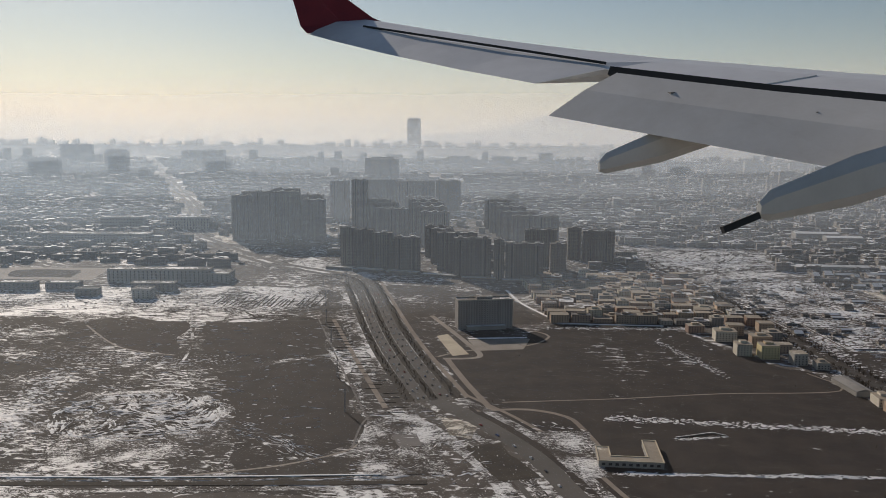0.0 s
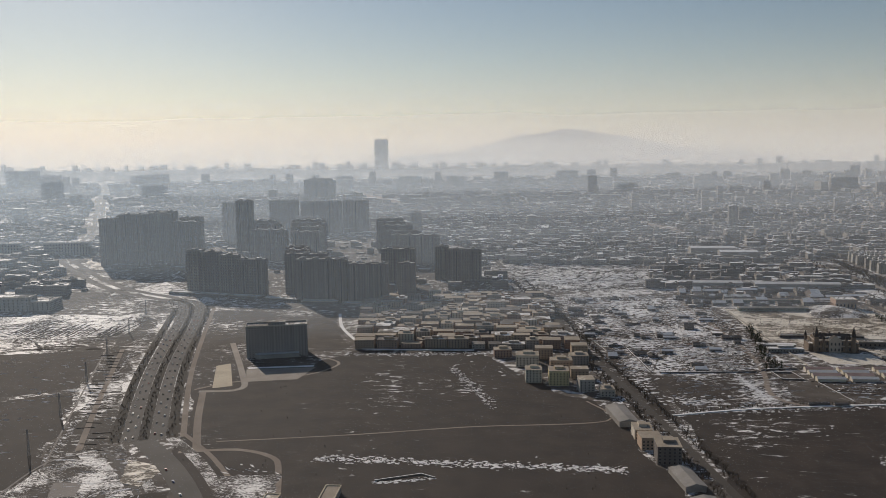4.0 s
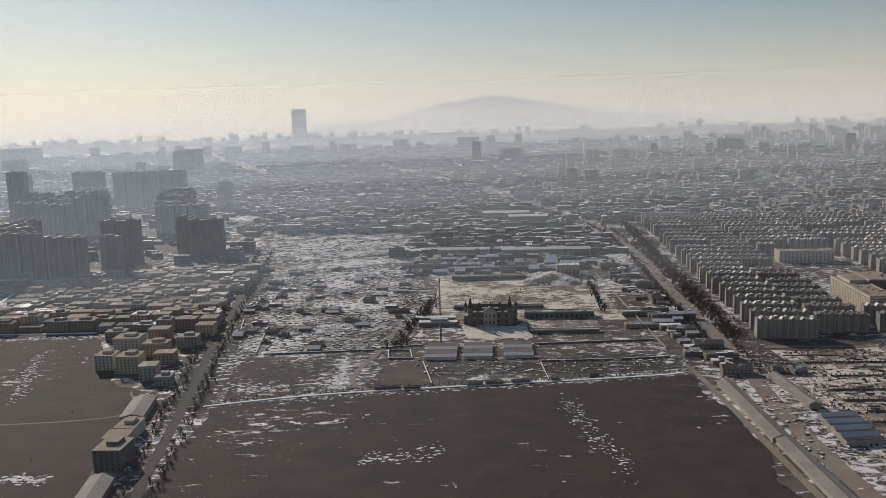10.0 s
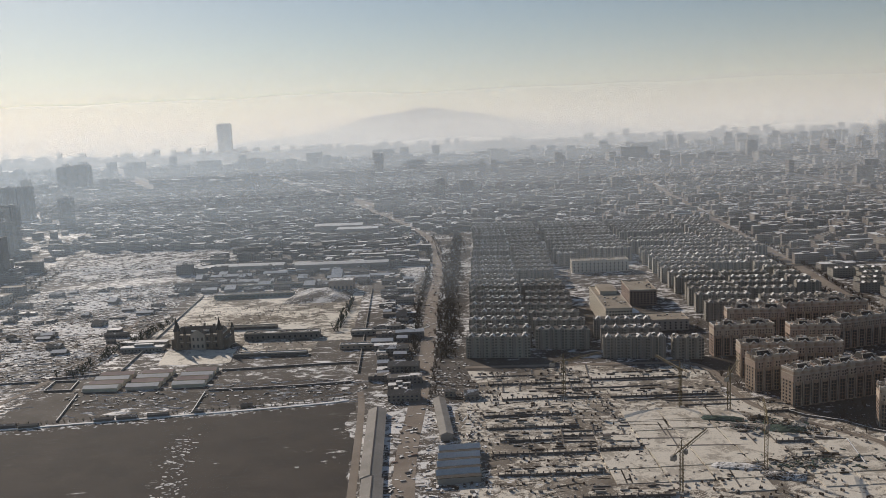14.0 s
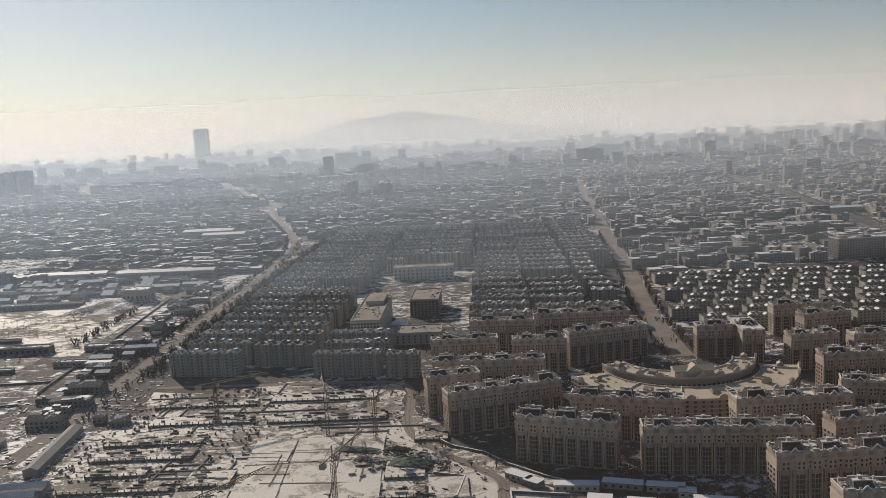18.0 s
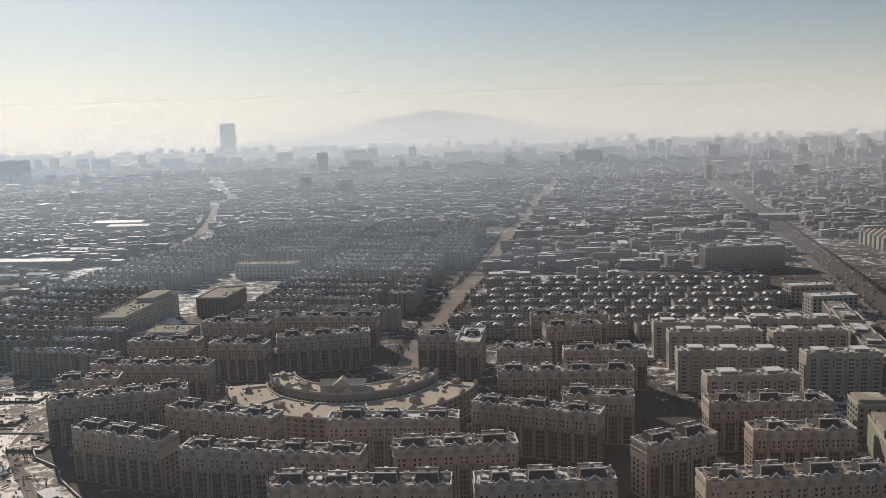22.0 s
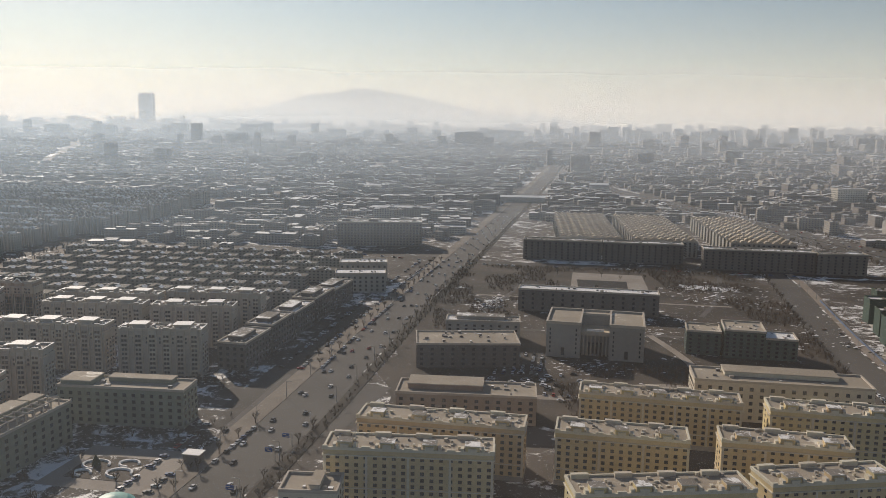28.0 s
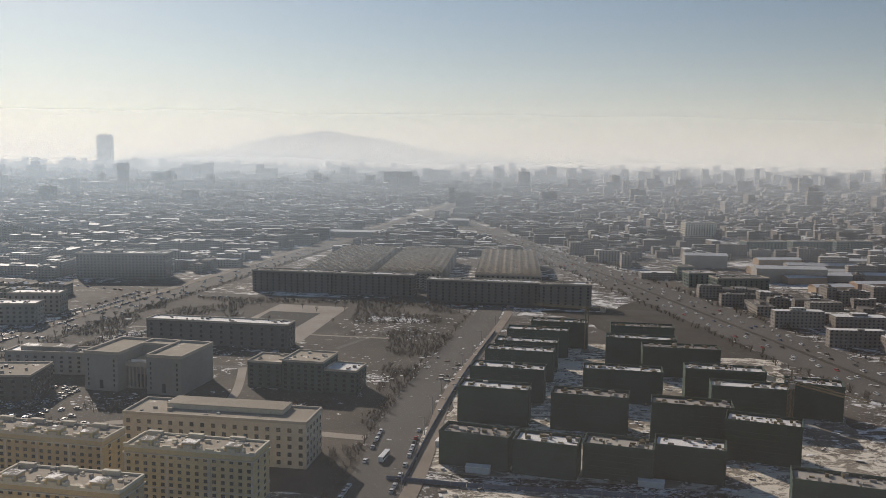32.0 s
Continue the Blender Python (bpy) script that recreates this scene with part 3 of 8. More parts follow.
band("wheel_rut", shifted(SITEROAD[3:], 0.75), 0.5, 0.1, WORNPAVING, "dark wheel rut in the haul road", "rut", step=3.0)
band("wheel_rut", shifted(SITEROAD[3:], -0.75), 0.5, 0.1, WORNPAVING, "dark wheel rut in the haul road", "rut", step=3.0)
band("site_road", [(39, 257), (48, 251), (58, 244), (74, 238), (87, 231), (104, 220)], 2.6, 0.094, DIRT, "narrow dirt lane behind the site cabins", "road", step=3.0)
field("snow_verge", [(10, 350), (15, 320), (14, 303), (24, 288), (36, 280), (42, 270), (53, 258), (60, 252), (44, 252), (38, 262), (30, 272), (19, 287), (12, 301), (8, 320)], SITE, "trodden snow beside the haul road", 0.07, "verge", 0.6)
field("snow_verge", [(-2, 306), (6, 318), (11, 300), (19, 284), (30, 270), (37, 258), (37, 246), (30, 243), (28, 258), (20, 274), (8, 290)], SLAB, "bright snow bank inside the haul road", 0.056, "verge", 0.6)
field("snow_yard", [(41, 228), (41, 248), (58, 244), (80, 236), (92, 226), (84, 206), (44, 206)], SLAB, "snow-covered yard below the site cabins", 0.052, "yard", 0.6)
# pale colour imitates a streak of sun glint on the far road
band("distant_road", FARROAD, 22.0, 0.05, DIRT, "distant straight road, sun glint in its pale colour", "road")
whole("junction", Mesh().sheet([(329, 292), (360, 288), (373, 330), (338, 342)], 0.075), [DUSTY], "open asphalt road junction", "road", "structure")
band("field_path", [(-626, 261), (-560, 272), (-500, 285), (-427, 296), (-434, 330)], 1.3, 0.05, DIRT, "thin pale footpath across the field", "path")
band("field_path", [(-640, 246), (-612, 250), (-592, 240), (-585, 222), (-578, 190)], 3.0, 0.052, DIRT, "pale curved track off the highway", "path")
band("field_path", [(-680, 469), (-649, 386), (-640, 352), (-664, 346)], 4.0, 0.1, PAVING, "pale driveway of the lone tower", "path")
band("field_path", [(-661, 345), (-647, 295), (-631, 246)], 4.0, 0.054, DIRT, "pale dirt track along the field edge", "path")
band("field_path", [(-600, 425), (-590, 410), (-606, 384), (-650, 366), (-668, 350)], 2.0, 0.056, DIRT, "curved garden path round the tower", "path")
band("field_path", [(-313, 322), (-323, 331), (-326, 343), (-324, 358), (-317, 386), (-310, 440), (-311, 512), (-316, 592), (-310, 655)], 3.2, 0.06, DIRT, "winding lane beside the palace", "path")
band("snow_bank", [(-618, 576), (-606, 520), (-582, 462), (-576, 451), (-500, 448)], 2.6, 0.35, SNOWCLEAN, "snow bank along the village edge", "snow", "structure", height=0.3)
band("snow_bank", [(-391, 305), (-330, 319), (-187, 333), (-160, 338)], 1.5, 0.4, SNOWCLEAN, "snow-topped bank of the field edge", "snow", "structure", height=0.36)
field("platform", [(-648, 397.5), (-606, 403.5), (-606, 407), (-650, 401)], SNOWCLEAN, "paved platform with traces of snow beside the tower", 0.09, "platform", 0.0)
field("platform", [(-649, 396), (-604, 402), (-610, 373), (-641, 367)], PAVING, "pale paved platform of the tower", 0.08, "platform", 0.0)
field("platform", [(-268, 412), (-229, 410), (-229, 440), (-270, 441)], SLAB, "snow-covered forecourt before the palace", 0.11, "forecourt", 0.8)
field("car_park", [(-672, 405), (-664, 411), (-647, 358), (-658, 353)], TERRACE, "small paved car park", 0.08, "car park", 0.0)

band("field_path", [(-939, 416), (-888, 358), (-843, 341)], 1.6, 0.06, PAVING, "pale curved cart track", "path")
band("field_path", [(-862, 435), (-836, 346), (-833, 314)], 2.0, 0.064, DUMP, "snowy lane between plots", "path")
band("snow_bank", [(-840, 131), (-760, 138), (-679, 146)], 4.0, 0.08, DUMP, "strip of frozen grass and snow below the embankment", "verge")
band("embankment_road", [(-980, 131), (-846, 138), (-760, 144), (-660, 152)], 4.0, 0.2, VERGE, "grassy embankment with a snow edge", "embankment", height=0.2)
band("snow_bank", [(-980, 138), (-846, 145), (-760, 151), (-681, 159)], 1.0, 0.4, SNOWCLEAN, "snow line along the embankment", "snow", "structure", height=0.3)
for off, w, mat, lab in ((13.0, 5.0, DUMP, "snow-strewn verge of the bending road"), (-13.0, 6.0, DUMP, "rough snowy verge of the bending road"), (19.0, 3.0, DUSTY, "narrow frontage lane beside the road"), (27.0, 9.0, DUMP, "churned snow between lanes"), (-20.0, 2.5, DIRT, "pale farm track beside the road")):
    band("verge", shifted(HWY[:6], off), w, 0.058 + 0.0004 * abs(off), mat, lab, "verge")
# ragged snow heaps: clods scattered in strips and patches
def clods(name, area, count, size, label, seed):
    rnd = random.Random(seed)
    m = Mesh()
    for _ in range(count * 2):
        x, y = area(rnd)
        r = size * rnd.choice((0.25, 0.35, 0.5, 0.7, 1.0))
        n, k = len(m.v), rnd.randint(5, 7)
        st, tw = rnd.uniform(1.0, 2.6), rnd.uniform(-0.4, 0.4)
        for q in range(k):
            a = 2 * math.pi * q / k
            rr = r * rnd.uniform(0.6, 1.2)
            px, py = rr * math.cos(a) * st, rr * math.sin(a)
            m.v.append((x + px * math.cos(tw) - py * math.sin(tw), y + px * math.sin(tw) + py * math.cos(tw), 0.02))
        m.v.append((x, y, 0.08 + 0.12 * r))
        for q in range(k):
            m.f.append((n + q, n + (q + 1) % k, n + k))
            m.m.append(0)
    return whole(name, m, [SNOWCLEAN], label, "snow", "stuff")


def strip(x0, y0, x1, y1, w):
    return lambda r: ((lambda t: (x0 + (x1 - x0) * t + r.gauss(0, w * 0.3), y0 + (y1 - y0) * t + r.gauss(0, w)))(r.random()))


def blob(x, y, rx, ry):
    return lambda r: (r.gauss(x, rx), r.gauss(y, ry))


clods("snow_clods", strip(-572, 240, -428, 228, 2.2), 420, 0.8, "broken strip of snow clods along a furrow", 1)
clods("snow_clods", strip(-540, 211, -513, 217, 1.0), 50, 0.7, "small drift of snow beside a ditch", 2)
clods("snow_clods", strip(-312, 240, -280, 246, 4.0), 60, 0.7, "scattered snow patch on the dark field", 3)
clods("snow_clods", strip(-225, 300, -210, 225, 8.0), 110, 0.6, "trail of small snow patches over the field", 4)
clods("snow_clods", strip(-385, 310, -160, 336, 2.5), 330, 0.7, "snow clods along the field boundary", 5)
clods("snow_clods", strip(-520, 400, -470, 390, 9.0), 20, 0.7, "scattered snow on the brown field", 6)
clods("snow_clods", strip(-590, 436, -480, 440, 3.0), 200, 0.8, "snow lying along the village edge", 7)
clods("snow_clods", strip(-334, 385, -331, 335, 4.0), 200, 0.7, "snow-covered rubble beside the lane", 8)
clods("snow_clods", blob(-815, 210, 36, 34), 420, 0.8, "churned snow heaps on the dumping ground", 9)
clods("snow_clods", strip(-1080, 505, -790, 520, 20), 700, 1.4, "snow heaps on rutted waste ground", 10)
clods("snow_clods", strip(-700, 235, -765, 540, 4), 260, 0.6, "snow in the verge beside the highway", 11)
clods("snow_clods", blob(-360, 510, 30, 75), 900, 0.9, "snow among the rubble of a cleared village", 12)
for k, (x, y, rx, ry, n, sz) in enumerate(((-340, 508, 11, 9, 90, 2.6), (-363, 585, 9, 13, 80, 2.8), (-376, 415, 8, 12, 70, 1.9), (-350, 450, 16, 6, 70, 1.6), (-385, 470, 10, 8, 60, 1.7), (-325, 560, 8, 20, 70, 2.0), (-395, 540, 9, 20, 70, 2.0), (-345, 625, 20, 12, 90, 2.4), (-334, 348, 3, 14, 90, 0.8), (-372, 330, 10, 4, 70, 1.0), (-395, 375, 4, 14, 60, 1.0))):
    clods("snow_clods", blob(x, y, rx, ry), n, sz, "broad drift of old snow over rubble", 40 + k)
clods("snow_clods", blob(-400, 770, 50, 45), 1100, 1.8, "snow heaps on spoil ground", 13)
clods("snow_clods", strip(-150, 420, -126, 650, 6), 400, 0.8, "snow among roadside yards", 14)
clods("snow_clods", blob(600, 330, 26, 45), 300, 0.9, "trodden snow in the construction yard", 15)
clods("snow_clods", strip(540, 262, 660, 240, 5), 300, 0.9, "snow along the construction hoarding", 16)
clods("snow_clods", blob(-100, 255, 22, 30), 200, 0.7, "snow beside the striped sheds", 17)

# wind-blown streaks of snow and bare earth that follow furrows and tracks
EARTH = plain("dark_bare_earth", (0.026, 0.021, 0.017), (0.045, 0.036, 0.030), 0.95, 0.2, 1.5)


def streaks(name, area, flow, count, length, width, label, seed, mat=SNOWCLEAN):
    rnd, m = random.Random(seed), Mesh()
    for _ in range(count):
        x, y = area(rnd)
        if near_line(x, y, HWY, 13) or near_line(x, y, STREET, 5) or near_line(x, y, ROAD3, 7):
            continue
        n, ln, w = rnd.randint(4, 8), length * rnd.choice((0.3, 0.5, 0.7, 1.0, 1.4)), width * rnd.choice((0.4, 0.6, 1.0, 1.5))
        b = len(m.v)
        for k in range(n + 1):
            a = flow(x, y) + rnd.uniform(-0.25, 0.25)
            h = w * (0.12 + math.sin(math.pi * k / n)) * rnd.uniform(0.5, 1.2) / 2
            dx, dy = -math.sin(a) * h, math.cos(a) * h
            m.v += [(x + dx, y + dy, 0.04), (x, y, 0.13 + 0.1 * h), (x - dx, y - dy, 0.04)]
            x, y = x + math.cos(a) * ln / n, y + math.sin(a) * ln / n
        for k in range(n):
            q = b + 3 * k
            m.f += [(q, q + 1, q + 4, q + 3), (q + 1, q + 2, q + 5, q + 4)]
            m.m += [0, 0]
    return whole(name, m, [mat], label, "snow" if mat is SNOWCLEAN else "earth", "stuff")


def patch_of(x0, x1, y0, y1):
    return lambda r: (r.uniform(x0, x1), r.uniform(y0, y1))


def drift(base, swing, scale, seed):
    return lambda x, y: base + swing * noise.noise((x * scale, y * scale, seed))


def whirl(x, y):
    rim = min(1.0, (math.hypot((x + 820) / 46, (y - 226) / 36)) ** 2)
    return rim * (math.atan2((y - 226) * 1.6, x + 820) + math.pi / 2) + (1.1 + 2.4 * (1 - rim)) * noise.noise((x * 0.05, y * 0.05, 1))


def disc(x, y, rx, ry):
    return lambda r: ((lambda a, q: (x + rx * q * math.cos(a), y + ry * q * math.sin(a)))(r.uniform(0, 6.283), math.sqrt(r.random())))


streaks("snow_streaks", disc(-820, 226, 46, 36), whirl, 420, 7, 1.6, "swirling ridges of snow on the dumping ground", 1)
streaks("earth_streaks", disc(-820, 226, 44, 34), whirl, 260, 7, 1.8, "dark churned earth between snow ridges", 2, EARTH)
streaks("snow_streaks", patch_of(-1010, -720, 190, 430), drift(0.1, 1.2, 0.02, 2), 520, 5, 0.7, "thin curved snow streaks on scrub ground", 3)
streaks("snow_streaks", patch_of(-697, -636, 150, 246), drift(0.5, 2.4, 0.03, 3), 230, 4.5, 0.9, "curved snow traces round the pond", 4)
streaks("snow_streaks", patch_of(-640, -584, 140, 236), drift(-1.0, 1.2, 0.03, 4), 150, 3.5, 0.8, "snow streaks beside the bending road", 5)
streaks("snow_streaks", patch_of(-425, -298, 392, 655), drift(0.2, 2.2, 0.02, 5), 900, 8, 0.9, "broken snow streaks over rubble", 6)
streaks("earth_streaks", patch_of(-425, -298, 392, 655), drift(0.3, 2.2, 0.02, 6), 700, 8, 1.1, "dark bare earth between the snow", 7, EARTH)
streaks("snow_streaks", patch_of(-480, -310, 690, 870), drift(0.3, 1.8, 0.012, 7), 260, 22, 1.8, "long snow furrows on the spoil ground", 8)
streaks("earth_streaks", patch_of(-480, -310, 690, 870), drift(0.3, 1.8, 0.012, 8), 300, 24, 2.2, "dark furrows on the spoil ground", 9, EARTH)
streaks("earth_streaks", patch_of(-1100, -780, 445, 560), drift(0.15, 1.4, 0.02, 9), 520, 14, 1.3, "dark ruts through the snow", 10, EARTH)
streaks("snow_streaks", patch_of(-385, -312, 316, 384), drift(0.15, 1.2, 0.03, 10), 110, 6, 0.5, "thin snow traces on the brown plot", 11)
streaks("snow_streaks", patch_of(-286, -160, 332, 372), drift(0.05, 1.0, 0.03, 11), 190, 6, 0.5, "thin snow traces on the garden plots", 12)
streaks("snow_streaks", strip(-980, 140, -680, 152, 3.0), drift(0.05, 0.3, 0.03, 12), 160, 12, 0.8, "snow lines along the embankment", 13)
streaks("snow_streaks", strip(-576, 168, -450, 171, 0.8), drift(0.02, 0.2, 0.03, 13), 60, 11, 0.9, "snow lying along the field wall", 14)
streaks("snow_streaks", strip(-766, 216, -716, 178, 5.0), drift(-0.6, 0.6, 0.03, 14), 90, 6, 0.5, "snow specks along the field edge", 15)
streaks("snow_streaks", patch_of(-145, -104, 232, 345), drift(1.4, 1.4, 0.04, 15), 260, 4, 0.5, "snow among the roadside yards", 16)
streaks("earth_streaks", patch_of(-116, -50, 200, 365), drift(0.0, 0.5, 0.04, 16), 220, 9, 0.9, "trampled brown strips across the site", 17, EARTH)

# footpaths and joints of the site
rs = random.Random(41)
joint = Mesh()
for _ in range(46):
    x, y = rs.uniform(-100, 5), rs.uniform(205, 362)
    if inside(x, y, SITEPOLY):
        ln, tn = rs.uniform(10, 40), radians(rs.choice((-4, 86)) + rs.uniform(-3, 3))
        joint.box(-ln / 2, -0.25, 0.02, ln / 2, 0.25, 0.5, 0, 0, tn, (x, y))
whole("ground_beam", joint, [DARKWALL], "low concrete ground beams crossing the site", "beams", "stuff")
deb = Mesh()
for _ in range(2200):
    x, y = rs.uniform(-118, 90), rs.uniform(195, 370)
    if inside(x, y, SITEPOLY):
        a, b, c = rs.uniform(0.3, 1.6), rs.uniform(0.15, 0.6), rs.uniform(0.1, 0.45) + 0.5 * (x < -46 or y < 246)
        deb.box(-a / 2, -b / 2, 0, a / 2, b / 2, 0.05 + c, rs.randrange(4), None, rs.uniform(0, 3.1), (x, y))
whole("site_debris", deb, [CONCRETE, BARK, DARKROOF, PAVING], "planks, formwork and rubble over the site", "debris", "stuff")
deb = Mesh()
for x0, x1, y0, y1, n in ((-400, -296, 395, 655, 2600), (-296, -150, 345, 372, 160), (-146, -104, 230, 660, 1000), (-480, -300, 690, 860, 800), (-1100, -780, 470, 575, 900), (540, 660, 240, 440, 500), (690, 900, 330, 620, 700)):
    for _ in range(n):
        x, y = rs.uniform(x0, x1), rs.uniform(y0, y1)
        if x1 == -296:
            x = -296 - (104 + (y - 395) * 0.154) * (x - x1) / (x0 - x1)
        a, b, c = rs.uniform(0.4, 2.4), rs.uniform(0.3, 1.0), rs.uniform(0.12, 0.6)
        deb.box(-a / 2, -b / 2, 0, a / 2, b / 2, c, rs.randrange(4), rs.choice((None, 4, 4, 4)), rs.uniform(-0.5, 0.5) + rs.choice((0, 0, 1.57)), (x, y))
whole("rubble", deb, [CONCRETE, WORNPAVING, BRICK, DARKROOF, SNOWCLEAN], "rubble, stacks and clutter on waste ground", "debris", "stuff")

# paths and low walls of the campus
for k, (pts, w) in enumerate([([(418, 405), (470, 398), (520, 388)], 3.0), ([(470, 398), (475, 360), (470, 330)], 3.0), ([(500, 430), (520, 470), (540, 530)], 2.5), ([(405, 470), (450, 462), (520, 450)], 2.0), ([(400, 420), (420, 470), (440, 540)], 2.0), ([(375, 330), (430, 322), (455, 335), (520, 322)], 4.0)]):
    band("campus_path", pts, w, 0.05 + 0.004 * k, PAVING if k % 2 else DUSTY, "pale worn path across the winter campus", "path")
clods("snow_clods", strip(510, 496, 536, 489, 3), 120, 1.1, "snow left in a clearing of the campus", 23)
clods("snow_clods", strip(404, 440, 416, 458, 5), 110, 0.8, "trodden snow in the side yard", 24)
clods("snow_clods", strip(512, 386, 522, 384, 4), 70, 0.8, "snow beside the institute", 25)
clods("snow_clods", blob(438, 354, 9, 5), 60, 0.6, "swept snow before the entrance", 26)
clods("snow_clods", strip(400, 425, 545, 400, 10), 110, 0.6, "thin snow left on the campus lawns", 21)
clods("snow_clods", strip(500, 480, 545, 470, 14), 110, 0.7, "snow patches between campus shrubs", 22)

def low_wall(pts, label, mats, h=1.0, w=0.45, name="yard_wall", group=""):
    """A wall with a snowy coping along a line, one length for each leg."""
    (x0, y0) = pts[0]
    ob = thing(name, label, "wall", x0, y0, group=group)
    for (ax, ay), (bx, by) in zip(pts, pts[1:]):
        ln = math.hypot(bx - ax, by - ay)
        part("wall", Mesh().box(0, -w / 2, 0, ln, w / 2, h, 0, 1), mats, ob, "", (ax - x0, ay - y0, 0), math.degrees(math.atan2(by - ay, bx - ax)))


# ---- verge strip, tracks and plots beside the highway ----
band("field_path", [(-756, 450), (-719, 334), (-690, 247)], 3.2, 0.088, DIRT, "worn track inside the fenced verge strip", "path")
band("ditch", [(-772, 463), (-731, 333), (-693, 216)], 1.0, 0.10, DARKWALL, "dark ditch wall along the verge strip", "ditch", height=0.1)
band("ditch", [(-699, 188), (-697, 232), (-674, 248)], 1.1, 0.12, DARKWALL, "dark culvert wall across the verge", "ditch", height=0.1)
band("field_path", [(-770, 151), (-740, 161), (-721, 170), (-699, 188), (-692, 216)], 1.6, 0.09, PAVING, "thin pale track round the bare field", "path")
field("waste_ground", [(-696, 226), (-672, 240), (-655, 196), (-650, 160), (-690, 158), (-696, 190)], DUMP, "trampled snowy ground around a pond", 0.106, "waste ground", 1.0)
field("pond", [(-682, 208), (-670, 209), (-666, 194), (-676, 192)], DARKWALL, "small dark pit in the snow", 0.118, "pond", 0.4)
field("traffic_island", [(-661, 236), (-640, 226), (-642, 205), (-653, 210)], PALACE, "pale sandy traffic island by the junction", 0.094, "island", 0.6)
field("garden_plot", [(-644, 195), (-626, 201), (-609, 159), (-629, 155)], VERGE, "greenish-brown plot beside the road", 0.112, "plot", 0.8)
field("garden_plot", [(-612, 215), (-583, 221), (-578, 162), (-594, 161)], DUMP, "weedy plot with snow beside the courtyard house", 0.115, "plot", 0.8)
field("waste_ground", [(-1040, 900), (-980, 790), (-880, 680), (-790, 590), (-735, 600), (-745, 650), (-830, 740), (-930, 830), (-1000, 985)], SCRUB, "dark ground with snow along the highway curve", 0.024, "waste ground", 3.0)
field("waste_ground", [(-1030, 956), (-1009, 977), (-922, 827), (-964, 844)], SITE, "bright snowy wedge inside the highway curve", 0.058, "waste ground", 1.5)
field("waste_ground", [(-840, 752), (-761, 653), (-740, 632), (-767, 611), (-860, 700)], SNOWY, "snowy strip beside the tower estate", 0.060, "waste ground", 1.5)
furrow = Mesh()
rf = random.Random(5)
for x0, x1, n in ((-868, -835, 9), (-832, -800, 9), (-796, -778, 6)):
    for k in range(n):
        x = x0 + (x1 - x0) * k / n
        furrow.box(-0.5, 0, 0.03, 0.5, rf.uniform(26, 44), 0.35, 0, None, rf.uniform(-0.06, 0.04), (x, 492 + rf.uniform(-4, 6)))
whole("spoil_rows", furrow, [VERGE], "dark rows of spoil lying across the snow", "spoil", "stuff")
cell = Mesh()
for k in range(26):
    t = k / 25
    x, y = -764 + 78 * t, 440 - 200 * t
    cell.box(-4.5, -0.15, 0.03, 4.5, 0.15, 0.3, 0, None, rf.uniform(-0.1, 0.3), (x + rf.uniform(-2, 9), y))
whole("plot_kerbs", cell, [VERGE], "low kerbs dividing the verge strip", "kerbs", "stuff")
clods("snow_clods", strip(-577, 167, -455, 171, 0.8), 260, 0.8, "snow line along the lower field edge", 31)
clods("snow_clods", strip(-513, 400, -488, 323, 5), 160, 0.6, "broken snow streak down the brown field", 32)
clods("snow_clods", strip(-930, 330, -800, 330, 8), 300, 0.6, "flecks of snow across the scrub", 33)
clods("snow_clods", strip(-900, 290, -870, 170, 18), 420, 0.9, "snow drifts over rough ground", 34)

# ---- blocks of flats with gabled roof pavilions ----
WIN = Mesh().box(-0.42, -0.05, 0, 0.42, 0.06, 0.8, 0, floor=True).done("window_pane", [PANE])
SILL = Mesh().box(-0.5, -0.12, -0.1, 0.5, 0.05, 0.0, 0, floor=True).done("window_sill", [BLOCKTRIM])
PAV = []
